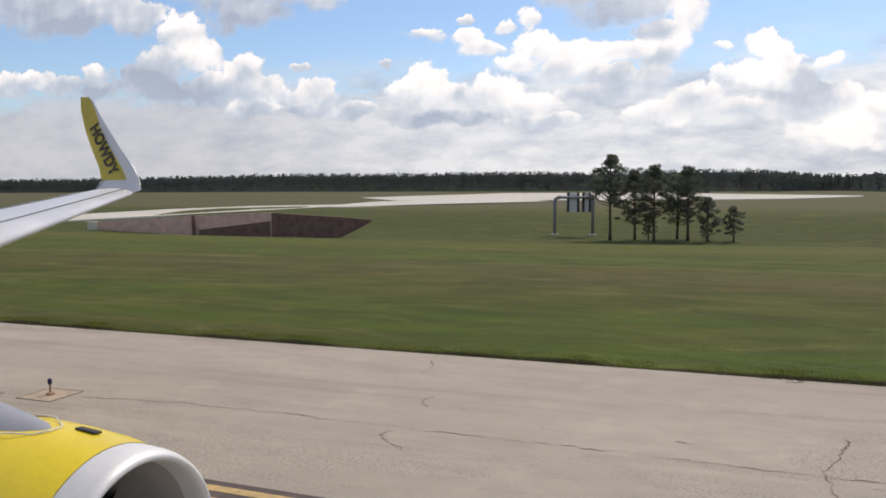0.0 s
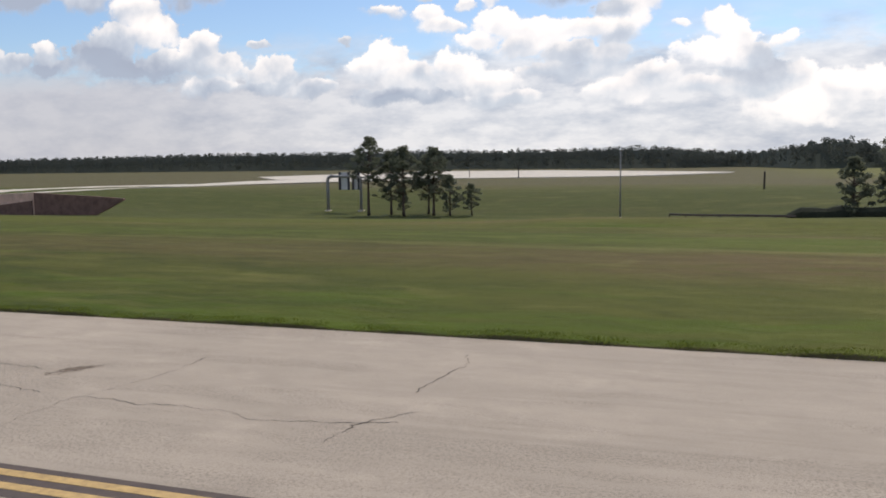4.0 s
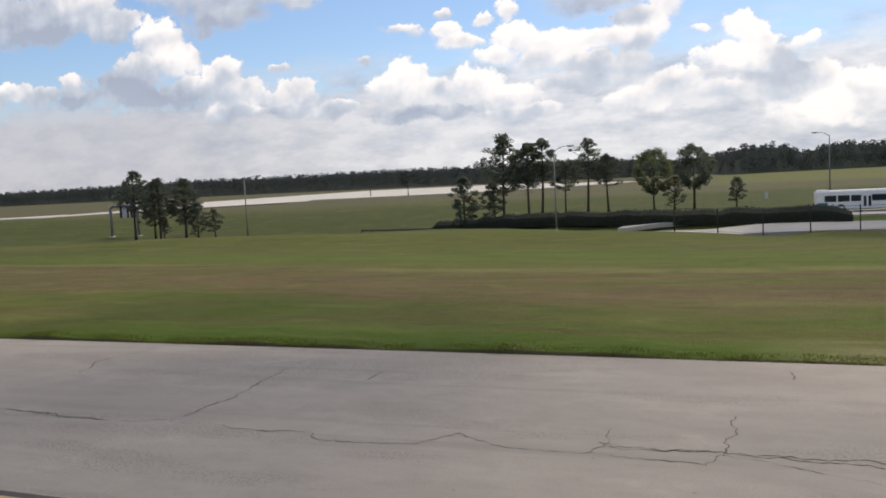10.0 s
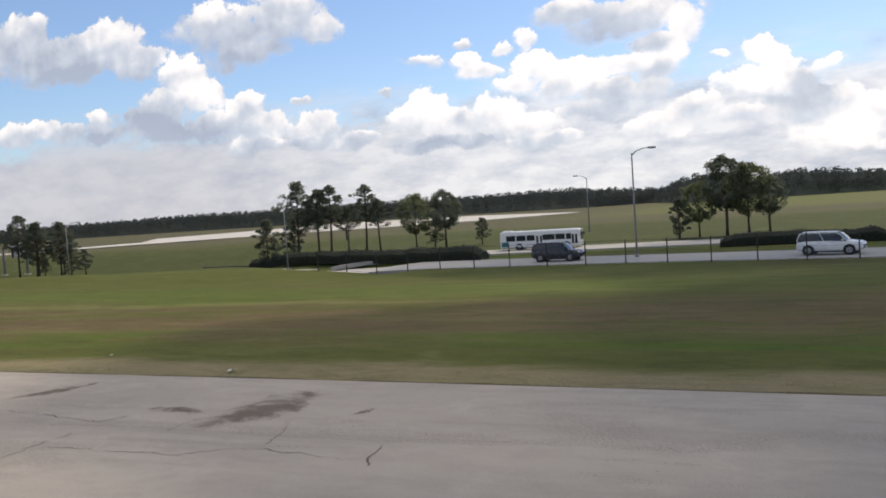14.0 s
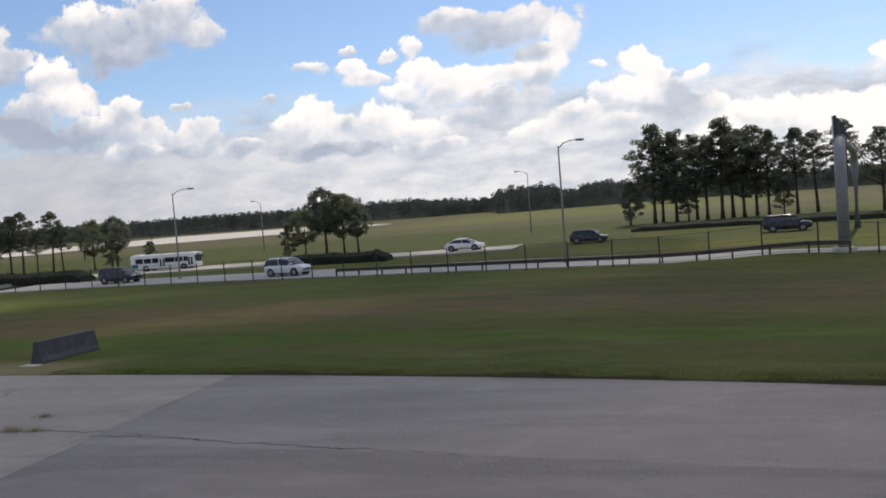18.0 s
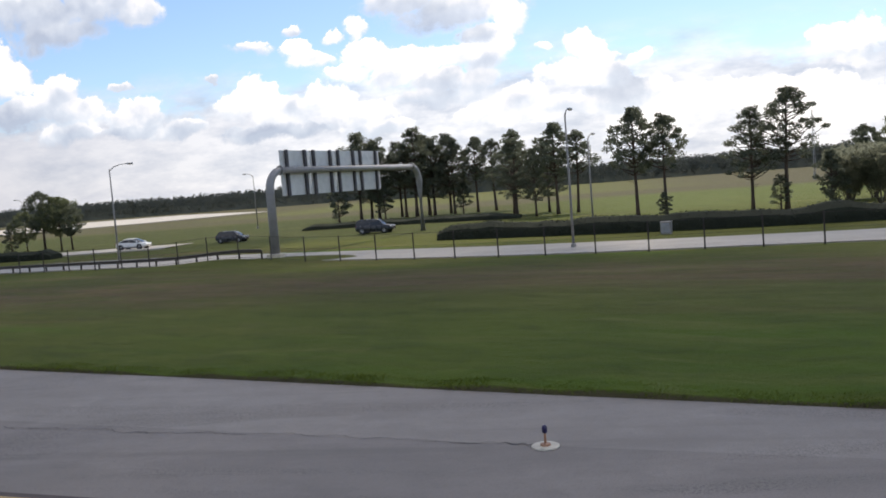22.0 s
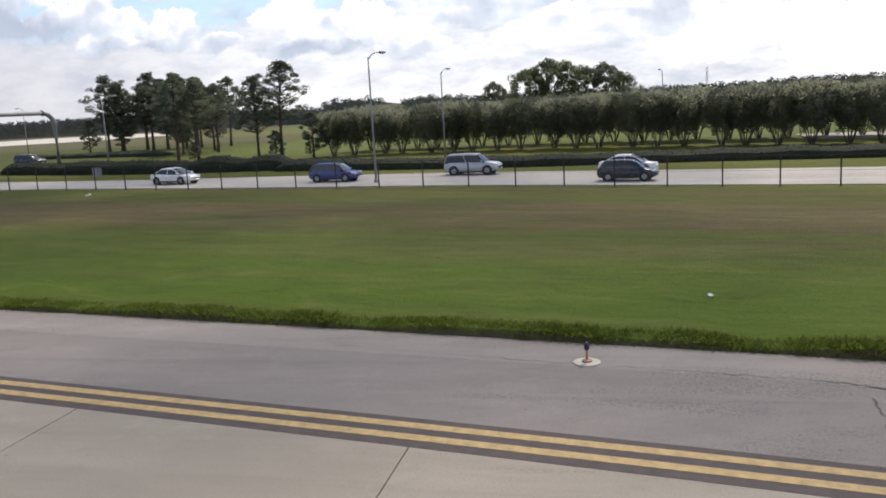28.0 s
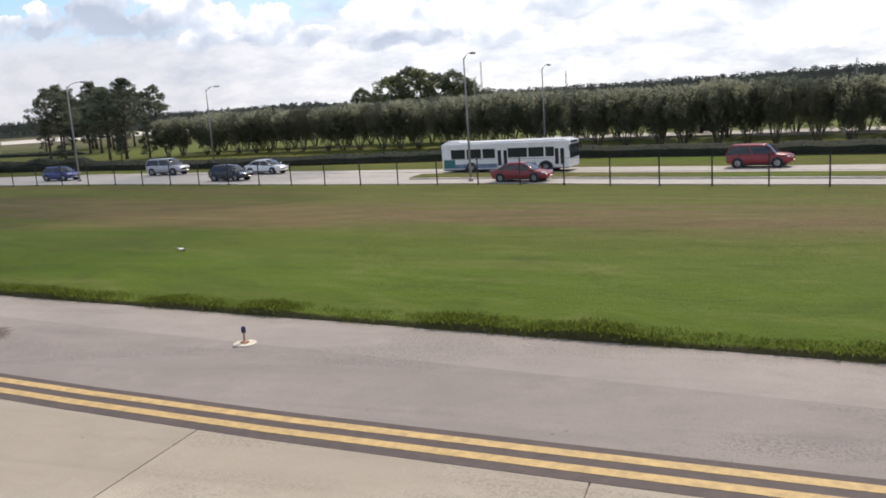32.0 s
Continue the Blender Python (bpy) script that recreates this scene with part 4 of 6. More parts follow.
def hedge(name, knots, depth, height, count, label, leaf=None, uneven=0.25):
    """A clipped hedge: a dark mound along a line, covered in small leaves."""
    rng = random.Random(len(knots) * 7 + int(height * 10))
    f = curve(knots)
    x0, x1 = knots[0][0], knots[-1][0]
    verts, faces = [], []
    n = max(8, int((x1 - x0) / 1.2))
    ring = []
    for i in range(n + 1):
        x = x0 + (x1 - x0) * i / n
        y = f(x)
        z = ground_z(x, y) - 0.05
        hh = height * (0.82 + uneven * noise.noise(Vector((x * 0.35, y, 2)))) * (0.55 if i in (0, n) else 1)
        ring.append((x, y, z, hh))
        for u, v in ((-0.5, 0), (-0.46, 0.7), (-0.2, 0.98), (0.2, 0.98), (0.46, 0.7), (0.5, 0)):
            verts.append((x, y + u * depth * 0.9, z + v * hh * 0.93))
    for i in range(n):
        for k in range(5):
            a = i * 6 + k
            faces.append((a, a + 6, a + 7, a + 1))
    faces += [tuple(range(6)), tuple(range(n * 6 + 5, n * 6 - 1, -1))]
    for _ in range(count):
        t = rng.uniform(0, n - 0.001)
        i = int(t)
        s = t - i
        x, y, z, hh = (ring[i][q] + (ring[i + 1][q] - ring[i][q]) * s for q in range(4))
        a = rng.uniform(0, math.pi)
        p = Vector((x, y - math.cos(a) * depth * 0.5, z + (abs(math.sin(a)) ** 0.5) * hh * rng.uniform(0.35, 1.0)))
        d = Vector((rng.gauss(0, 1), rng.gauss(0, 1), rng.gauss(0, 1))).normalized()
        b = d.orthogonal().normalized()
        q = rng.uniform(0.05, 0.10)
        j = len(verts)
        verts += [tuple(p - d * q), tuple(p + b * q * 0.5), tuple(p + d * q), tuple(p - b * q * 0.5)]
        faces.append((j, j + 1, j + 2, j + 3))
    return tagged(raw(name, verts, faces, leaf or HEDGE), label, "hedge", "", "stuff")


hedge("hedge", [(36.3, 102.0), (46, 93.6), (58, 84.5), (70, 76.6), (82.6, 71.2)], 2.8, 1.75, 20000, "long dark clipped hedge between the roads")
hedge("hedge", [(103, 74.2), (109, 74.0), (116, 72.6)], 2.6, 1.5, 5000, "short dark hedge under the roadside trees")
hedge("hedge", [(163, 58.6), (178, 53.2), (190, 50.6), (201, 50.0)], 3.0, 1.75, 17000, "long dark clipped hedge behind the road")
hedge("shrub_bed", [(139, 92), (150, 90), (168, 84)], 3.5, 0.9, 5000, "low dark shrubs under the pine grove")
hedge("shrub_bed", [(200, 49.5), (217, 46.4), (235, 48.0), (262, 45.5), (275, 42), (310, 31.5)], 4.6, 1.15, 44000, "low dark shrub bed under the myrtle row", None, 0.2)


def far_woods():
    """Forest edge all along the horizon: an uneven dark flank with thousands of small crowns on it."""
    rng = random.Random(31)
    verts, faces = [], []
    top = curve([(-1100, 12.0), (-600, 12.4), (-450, 13.8), (-350, 15.0), (-250, 14.2), (-180, 14.4), (-110, 13.4), (0, 13.2), (56, 11.0), (64, 12.6), (98, 12.6), (102, 10.4), (107, 12.4), (150, 12.0), (230, 11.5), (330, 12), (600, 12)])
    line = curve([(-1300, 520), (-600, 545), (-250, 560), (-120, 540), (0, 500), (56, 480), (64, 432), (90, 430), (150, 450), (300, 430), (700, 420)])
    flank, x = [], -1152.0
    while x < 622:
        y = line(x)
        rise = 0.80 + 0.05 * noise.noise(Vector((x * 0.05, 3, 1))) + 0.05 * noise.noise(Vector((x * 0.31, 5, 2)))
        flank.append(len(verts))
        verts += [(x, y + 3, -1.4), (x, y + 5, -1.1 + top(x) * rise * 0.6), (x, y + 9, -1.1 + top(x) * rise)]
        x += 2.1
    for p, q in zip(flank, flank[1:]):
        faces += [(p, q, q + 1, p + 1), (p + 1, q + 1, q + 2, p + 2)]
    x = -1150.0
    while x < 620:
        for back in (0, 6, 14):
            y = line(x) + back + rng.uniform(-3, 3)
            crown_top = (top(x) + back * 0.03) * (0.94 + 0.06 * noise.noise(Vector((x * 0.03, back, 1))) + rng.uniform(-0.08, 0.05))
            xx = x + rng.uniform(-2, 2)
            for k in range(7):
                u = ((k + rng.random()) / 7) ** 0.7
                r = rng.uniform(1.2, 2.1) * (1.0 - 0.2 * u)
                cx, cy, cz = xx + rng.uniform(-1.6, 1.6) * (1 - 0.5 * u), y - rng.uniform(0, 1.5), -1.1 + crown_top * (0.10 + 0.84 * u)
                for _ in range(17):
                    d = Vector((rng.gauss(0, 1), rng.gauss(0, 1), rng.gauss(0, 0.75))).normalized()
                    p = Vector((cx + d.x * r, cy - abs(d.y) * r, cz + d.z * r * 0.7))
                    a = Vector((rng.gauss(0, 1), rng.gauss(0, 0.6), rng.gauss(0, 0.5))).normalized()
                    b = a.orthogonal().normalized()
                    q = rng.uniform(0.3, 0.62)
                    j = len(verts)
                    verts += [tuple(p - a * q), tuple(p + b * q * 0.75), tuple(p + a * q), tuple(p - b * q * 0.75)]
                    faces.append((j, j + 1, j + 2, j + 3))
        x += 3.2
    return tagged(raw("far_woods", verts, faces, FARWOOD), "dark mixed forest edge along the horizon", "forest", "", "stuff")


far_woods()

# ---- street furniture ----


def street_lamp(x, y, h, arm_to, label="tall grey street lamp with a curved arm"):
    z = ground_z(x, y)
    root = thing("street_lamp", x, y, z, 0, label, "street lamp", "street lamps of the airport road")
    bm = bmesh.new()
    tube(bm, [(0, 0, -0.1), (0, 0, h * 0.5), (0, 0, h)], [0.088, 0.072, 0.048], 10)
    part("pole", bm, POLE, root, "", True)
    bm = bmesh.new()
    tube(bm, [(0, 0, -0.1), (0, 0, 0.25), (0, 0, 0.3)], [0.17, 0.17, 0.10], 10)
    part("base", bm, POLE, root)
    a = radians(arm_to)
    c, s = math.cos(a), math.sin(a)
    bm = bmesh.new()
    tube(bm, [(0, 0, h - 0.15), (c * 0.4, s * 0.4, h + 0.18), (c * 0.9, s * 0.9, h + 0.34), (c * 1.5, s * 1.5, h + 0.40)], [0.045, 0.04, 0.035, 0.03], 7)
    part("arm", bm, POLE, root, "", True)
    bm = bmesh.new()
    m = Matrix.Rotation(a, 4, "Z")
    box(bm, 1.7, 0, h + 0.39, 0.62, 0.26, 0.13, m, 0.045)
    head = part("lamp_head", bm, STEEL, root)
    bm = bmesh.new()
    box(bm, 1.73, 0, h + 0.315, 0.40, 0.19, 0.04, m, 0.015)
    part("lens", bm, CHALK, head)
    return root


for x, y, h, arm in ((19.6, 84.0, 6.9, 20), (58.2, 76.6, 7.6, 35), (97.2, 65.4, 8.2, 30), (135.1, 54.2, 8.4, 30), (174.9, 41.6, 8.6, 80), (214, 33.2, 8.6, 72), (253.4, 26.7, 8.4, 85), (84.4, 110, 7.2, 160), (125.2, 109, 8.1, 160), (176.2, 58, 7.6, 75), (214.4, 54.1, 8.1, 78), (254.0, 49.4, 7.9, 80), (235.5, 90, 7.4, 100)):
    street_lamp(x, y, h, arm)


def mast(x, y, h):
    z = ground_z(x, y)
    root = thing("radio_mast", x, y, z, 0, "thin grey lattice radio mast far behind the trees", "mast")
    bm = bmesh.new()
    for k in range(3):
        a = k * 2.094
        tube(bm, [(math.cos(a) * 0.22, math.sin(a) * 0.22, -0.3), (math.cos(a) * 0.16, math.sin(a) * 0.16, h)], [0.04, 0.035], 5)
    part("legs", bm, STEEL, root)
    bm = bmesh.new()
    for i in range(int(h / 0.9)):
        for k in range(3):
            a, b = k * 2.094, (k + 1) * 2.094
            tube(bm, [(math.cos(a) * 0.2, math.sin(a) * 0.2, i * 0.9), (math.cos(b) * 0.2, math.sin(b) * 0.2, i * 0.9 + 0.9)], [0.018, 0.018], 4, False)
    part("lattice", bm, STEEL, root)


mast(217.9, 156, 13.2)
mast(243.5, 120, 8.6)
mast(291, 130, 7.5)


def gantry(base_a, base_b, height, radius, panels, braces, label, low, high, face):
    """A curved single-tube sign gantry; panels hang on the far side of the tube, backs to the viewer."""
    a, b = Vector(base_a), Vector(base_b)
    root = thing("sign_gantry", a.x, a.y, a.z, 0, label, "sign gantry")
    along = Vector((b.x - a.x, b.y - a.y, 0))
    length = along.length
    along.normalize()
    side = Vector((along.y, -along.x, 0)) * face
    ob_z = a.z
    P = lambda u, z: Vector((along.x * u, along.y * u, z - ob_z))
    bend = height * 0.24

    def corner(u0, sign, zb):
        pts = [P(u0, zb), P(u0, height - bend)]
        for k in range(1, 7):
            t = math.pi / 2 * k / 6
            pts.append(P(u0 + sign * bend * (1 - math.cos(t)), height - bend + bend * math.sin(t)))
        return pts

    left, right = corner(0, 1, a.z - 0.1), corner(length, -1, b.z - 0.1)
    for pts, nm in ((left, "leg"), (right, "leg")):
        bm = bmesh.new()
        tube(bm, pts, [radius * (1.1 - 0.25 * i / len(pts)) for i in range(len(pts))], 12)
        part(nm, bm, GANTRY, root, "", True)
    bm = bmesh.new()
    tube(bm, [left[-1], left[-1].lerp(right[-1], 0.5), right[-1]], [radius * 0.85] * 3, 12)
    part("crossbar", bm, GANTRY, root, "", True)
    for q in (left[-1], right[-1]):
        bm = bmesh.new()
        tube(bm, [q - along * 0.08, q + along * 0.08], [radius * 1.25] * 2, 12)
        part("flange", bm, GANTRY, root)
    for q, zb in ((0, a.z), (length, b.z)):
        bm = bmesh.new()
        c = P(q, zb)
        box(bm, c.x, c.y, c.z + 0.15, radius * 3.6, radius * 3.6, 0.4, None, 0.05)
        part("footing", bm, CHALK, root)
    turn = Matrix.Rotation(math.atan2(along.y, along.x), 4, "Z")
    for u0, u1 in panels:
        bm = bmesh.new()
        c = P((u0 + u1) / 2, (low + high) / 2) - side * 0.42
        box(bm, 0, 0, 0, u1 - u0, 0.05, high - low, Matrix.Translation(c) @ turn, 0.01)
        sheet = part("sign_panel", bm, SIGN_BACK, root, "bare aluminium back of a road sign")
        for k in range(1, 6):
            bm = bmesh.new()
            q = P((u0 + u1) / 2, low + (high - low) * k / 6) - side * 0.375
            box(bm, 0, 0, 0, u1 - u0 - 0.1, 0.04, 0.05, Matrix.Translation(q) @ turn)
            part("stiffener", bm, SIGN_BACK, sheet)
    for u in braces:
        bm = bmesh.new()
        q = P(u, (low + high) / 2) - side * 0.30
        box(bm, 0, 0, 0, 0.34, 0.16, high - low + 0.1, Matrix.Translation(q) @ turn, 0.02)
        part("brace", bm, BRACE, root)
    return root


gantry((152.2, 47.8, -0.15), (158.6, 73.1, -0.6), 6.55, 0.31, ((2.2, 6.3), (6.4, 10.4), (10.5, 14.5), (14.6, 18.4)), (3.0, 5.6, 6.9, 9.5, 10.8, 13.4, 14.7, 17.6), "grey steel road sign gantry with bare panel backs", 4.55, 8.15, 1)
gantry((-27.1, 114, -3.0), (-21.9, 114.5, -3.0), 2.4, 0.24, ((1.6, 3.4), (3.7, 5.0)), (1.8, 3.2, 3.9, 4.8), "small dark gantry with two sign boxes", 0.4, 3.0, 1)


def fence():
    """Chain-link security fence: posts, rails and wires."""
    root = thing("fence", 0, 0, 0, 0, "brown metal post fence beside the airport road", "fence")
    bm = bmesh.new()
    tube(bm, [(0, 0, -0.15), (0, 0, 1.75), (0, 0, 1.8)], [0.045, 0.045, 0.02], 7)
    first = part("post", bm, RUSTY, root)
    xs_, x = [], 70.0
    while x < 318:
        xs_.append(x)
        slope = (fence_line(x + 1) - fence_line(x - 1)) / 2
        x += 3.05 / math.hypot(1, slope)
    for i, px in enumerate(xs_):
        ob = first if i == 0 else new("post", first.data)
        ob.parent = root
        ob.location = (px, fence_line(px), ground_z(px, fence_line(px)))
    for hz, r, nm in ((1.72, 0.012, "top_rail"), (0.9, 0.006, "wire"), (0.12, 0.008, "wire")):
        bm = bmesh.new()
        tube(bm, [(px, fence_line(px), ground_z(px, fence_line(px)) + hz) for px in xs_], [r] * len(xs_), 4)
        part(nm, bm, RUSTY, root)


fence()


def guard_rail(x0, x1, line_at, label):
    root = thing("guard_rail", 0, 0, 0, 0, label, "guard rail")
    n = int((x1 - x0) / 2) + 1
    pts = [(x0 + (x1 - x0) * i / (n - 1)) for i in range(n)]
    bm = bmesh.new()
    box(bm, 0, 0, 0.2, 0.10, 0.12, 0.75)
    first = part("post", bm, RUSTY, root)
    for i, px in enumerate(pts):
        ob = first if i == 0 else new("post", first.data)
        ob.parent = root
        ob.location = (px, line_at(px), ground_z(px, line_at(px)))
    bm = bmesh.new()
    prof = [(0.0, 0.40), (-0.06, 0.46), (0.0, 0.52), (-0.06, 0.60), (0.0, 0.66)]
    rings = []
    for px in pts:
        y = line_at(px) - 0.07
        z = ground_z(px, y)
        rings.append([bm.verts.new((px, y + a, z + b)) for a, b in prof] + [bm.verts.new((px, y + a + 0.015, z + b)) for a, b in prof[::-1]])
    for a, b in zip(rings, rings[1:]):
        for k in range(10):
            bm.faces.new((a[k], b[k], b[(k + 1) % 10], a[(k + 1) % 10]))
    part("rail", bm, RAIL, root)


guard_rail(23, 37, lambda x: ramp_line(x) + 5.6, "weathered steel guard rail beside the road ramp")
guard_rail(117, 152, lambda x: fence_line(x) + 0.8, "weathered steel guard rail beside the fence")


def edge_light(x, y, pad):
    """Taxiway edge light on a pale pad."""
    root = thing("taxiway_light", x, y, 0, 0, "blue-black taxiway edge light on a pale concrete pad" if pad == "round" else "blue-black taxiway edge light in a patched square", "taxiway light", "taxiway edge lights")
    bm = bmesh.new()
    if pad == "round":
        tube(bm, [(0, 0, 0.001), (0, 0, 0.018), (0, 0, 0.022)], [0.235, 0.23, 0.20], 22)
        part("pad", bm, CHALK, root)
    else:
        for a, b, sa, sb in ((-0.45, 0, 0.03, 0.93), (0.45, 0, 0.03, 0.93), (0, -0.45, 0.86, 0.03), (0, 0.45, 0.86, 0.03)):
            box(bm, a, b, 0.006, sa, sb, 0.008)
        part("patch_joint", bm, JOINT, root)
        bm = bmesh.new()
        box(bm, 0, 0, 0.003, 0.87, 0.87, 0.006)
        part("patch", bm, PATCH, root, "tan mortar patch")
    bm = bmesh.new()
    tube(bm, [(0, 0, 0.01), (0, 0, 0.05), (0, 0, 0.06)], [0.09, 0.085, 0.05], 12)
    part("base", bm, ORANGE, root)
    bm = bmesh.new()
    tube(bm, [(0, 0, 0.05), (0, 0, 0.235)], [0.022, 0.020], 10)
    part("stem", bm, ORANGE, root)
    bm = bmesh.new()
    tube(bm, [(0, 0, 0.225), (0, 0, 0.245), (0, 0, 0.32), (0, 0, 0.348), (0, 0, 0.36)], [0.032, 0.046, 0.046, 0.035, 0.01], 12)
    part("lens", bm, DARKCAP, root, "dark blue glass lens", True)


for x, y, pad in ((-14, 13.2, "square"), (34.6, 13.0, "square"), (86.4, 12.2, "square"), (119.3, 10.0, "square"), (145.5, 7.5, "round"), (160.4, 4.1, "round"), (175.3, 0.9, "round"), (195.7, -2.7, "round"), (216.1, -6.8, "round"), (230.6, -8.8, "round"), (245.4, -11.6, "round"), (261.2, -14.8, "round"), (276.5, -17.4, "round")):
    edge_light(x, y, pad)


def barrier(x, y, rz):
    root = thing("concrete_barrier", x, y, ground_z(x, y) - 0.02, rz, "dark weathered concrete jersey barrier on the grass", "barrier")
    prof = [(-0.30, 0), (-0.30, 0.09), (-0.19, 0.27), (-0.10, 0.80), (0.10, 0.80), (0.19, 0.27), (0.30, 0.09), (0.30, 0)]
    bm = bmesh.new()
    for s in (0.0, 2.7):
        for a, b in prof:
            bm.verts.new((a, s, b))
    bm.verts.ensure_lookup_table()
    v = bm.verts
    for k in range(8):
        bm.faces.new((v[k], v[(k + 1) % 8], v[8 + (k + 1) % 8], v[8 + k]))
    bm.faces.new([v[k] for k in range(7, -1, -1)])
    bm.faces.new([v[8 + k] for k in range(8)])
    bmesh.ops.bevel(bm, geom=[e for e in bm.edges], offset=0.02, segments=1, affect="EDGES")
    part("body", bm, SLATE, root)
    bm = bmesh.new()
    box(bm, 0, -0.25, 0.015, 0.7, 0.35, 0.03)
    part("foot_slab", bm, CHALK, root)


barrier(119.9, 18.9, -7)


def trench_patch(x0, x1, wid):
    """A filled cable trench from the light to the edge of the pavement."""
    n = 16
    verts, faces = [], []
    for i in range(n + 1):
        y = 10.3 + (edge(x0) - 0.1 - 10.3) * i / n
        xm = x0 + (x1 - x0) * i / n
        a, b = noise.noise(Vector((y, 1, 0))) * 0.08, noise.noise(Vector((y, 5, 0))) * 0.08
        verts += [(xm - wid / 2 + a, y, 0.004), (xm + wid / 2 + b, y, 0.004)]
    faces = [(2 * i, 2 * i + 1, 2 * i + 3, 2 * i + 2) for i in range(n)]
    raw("trench_patch", verts, faces, CONCRETE, bpy.data.objects["shoulder_pavement"])
    for side in (0, 1):
        e = [(vx, vy) for vx, vy, vz in verts[side::2]]
        v2 = [q for vx, vy in e for q in ((vx - 0.015, vy, 0.006), (vx + 0.015, vy, 0.006))]
        raw("joint", v2, faces, CRACK, bpy.data.objects["shoulder_pavement"])


trench_patch(119.4, 119.7, 0.75)

# ---- underpass beside the taxiway bridge ----


def wall_run(name, pts, thick, mat, label, parent=None):
    """A wall along a line, each point with its foot and top."""
    bm = bmesh.new()
    rows_ = []
    for i, (x, y, z0, z1) in enumerate(pts):
        a = Vector(pts[max(i - 1, 0)][:2])
        b = Vector(pts[min(i + 1, len(pts) - 1)][:2])
        d = (b - a).normalized()
        nx, ny = -d.y * thick, d.x * thick
        rows_.append([bm.verts.new(q) for q in ((x, y, z0), (x, y, z1), (x + nx, y + ny, z1), (x + nx, y + ny, z0))])
    for a, b in zip(rows_, rows_[1:]):
        for k in range(4):
            bm.faces.new((a[k], b[k], b[(k + 1) % 4], a[(k + 1) % 4]))
    bm.faces.new(rows_[0][::-1])
    bm.faces.new(rows_[-1])
    return part(name, bm, mat, parent, label)


bridge = thing("underpass_wall", -70, 82, -1.5, 0, "tan concrete underpass wall with a dark slab for shade", "retaining wall")
bridge.matrix_world = Matrix.Identity(4)
wall_run("parapet", [(-80.6, 83.2, -2.4, -0.15), (-66, 84, -2.4, 0.65), (-54.5, 85, -2.4, 1.15)], 0.5, TAN, "tan concrete parapet", bridge)
wall_run("abutment", [(-54.5, 85.1, -2.6, 1.10), (-49, 86, -2.6, 0.75), (-46.3, 86.3, -1.9, 0.62), (-44.2, 86.8, -0.9, 0.45), (-42.4, 87.2, 0.1, 0.28)], 0.5, TANDARK, "dark stone-faced wing wall", bridge)
# dark slab before the parapet paints the shade of a recess
wall_run("recess", [(-64.0, 83.8, -2.4, -1.0), (-54.6, 84.7, -2.4, 0.1)], 0.25, TANDARK, "dark slab in place of shade at the wall foot", bridge)
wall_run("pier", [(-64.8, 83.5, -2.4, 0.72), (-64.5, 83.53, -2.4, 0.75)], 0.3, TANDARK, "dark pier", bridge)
wall_run("end_block", [(-80.2, 82.6, -2.4, -0.1), (-79.0, 82.7, -2.4, -0.1)], 0.6, CHALK, "pale end block", bridge)

# the far runway, a bright winding strip
def runway_piece(name, rim, label, lift=0.2):
    k = len(rim)
    verts = [(x, y, ground_z(x, y) + lift) for x, y in rim] + [(x, y, ground_z(x, y) - 0.4) for x, y in rim]
    faces = [(0, i, i + 1) for i in range(1, k - 1)] + [(i, i + k, (i + 1) % k + k, (i + 1) % k) for i in range(k)]
    tagged(raw(name, verts, faces, RUNWAY), label, "runway", "", "structure")


runway_piece("far_runway", [(-84, 250), (-48, 256), (-17, 263), (8, 280), (32, 322), (34, 338), (-20, 400), (-60, 440), (-130, 440), (-150, 300), (-110, 245)], "bright sunlit concrete runway across the field")
runway_piece("far_taxiway", [(-94, 91), (-89, 109), (-85, 127), (-79, 145), (-91, 170), (-98, 146), (-101, 124), (-107, 103)], "bright narrow concrete taxiway across the field")
runway_piece("far_taxiway", [(-82, 141), (-76, 145), (-75, 201), (-59, 240), (-70, 262), (-100, 262), (-112, 232), (-90, 170)], "bright concrete taxiway joining the far runway", 0.14)


def crack(*line):
    """A jagged crack through the given points."""
    rng = random.Random(int(line[0][0] * 10))
    verts, faces, pts = [], [], []
    for (x0, y0), (x1, y1) in zip(line, line[1:]):
        n = max(2, int(math.hypot(x1 - x0, y1 - y0) / 0.10))
        for i in range(n):
            pts.append((x0 + (x1 - x0) * i / n, y0 + (y1 - y0) * i / n))
    pts.append(line[-1])
    wid = 0.009 if len(line) > 5 else 0.013
    for i, (x, y) in enumerate(pts):
        a, b = pts[max(i - 1, 0)], pts[min(i + 1, len(pts) - 1)]
        d = Vector((b[0] - a[0], b[1] - a[1])).normalized()
        j = noise.noise(Vector((x * 1.7, y * 1.7, 3))) * 0.14 + noise.noise(Vector((x * 6, y * 6, 4))) * 0.07 + rng.uniform(-0.035, 0.035)
        wi = wid * rng.uniform(0.3, 1.6) * max(0.5, 0.7 + 1.5 * noise.noise(Vector((x * 0.9, y * 0.9, 8))) + 0.5 * abs(noise.noise(Vector((x * 4, y * 4, 2)))))
        cx, cy = x - d.y * j, y + d.x * j
        verts += [(cx - d.y * wi, cy + d.x * wi, 0.0055), (cx + d.y * wi, cy - d.x * wi, 0.0055)]
    for i in range(len(pts) - 1):
        faces.append((2 * i, 2 * i + 2, 2 * i + 3, 2 * i + 1))
    raw("crack", verts, faces, CRACK, bpy.data.objects["shoulder_pavement" if line[0][0] < seam_x else "asphalt_shoulder"])


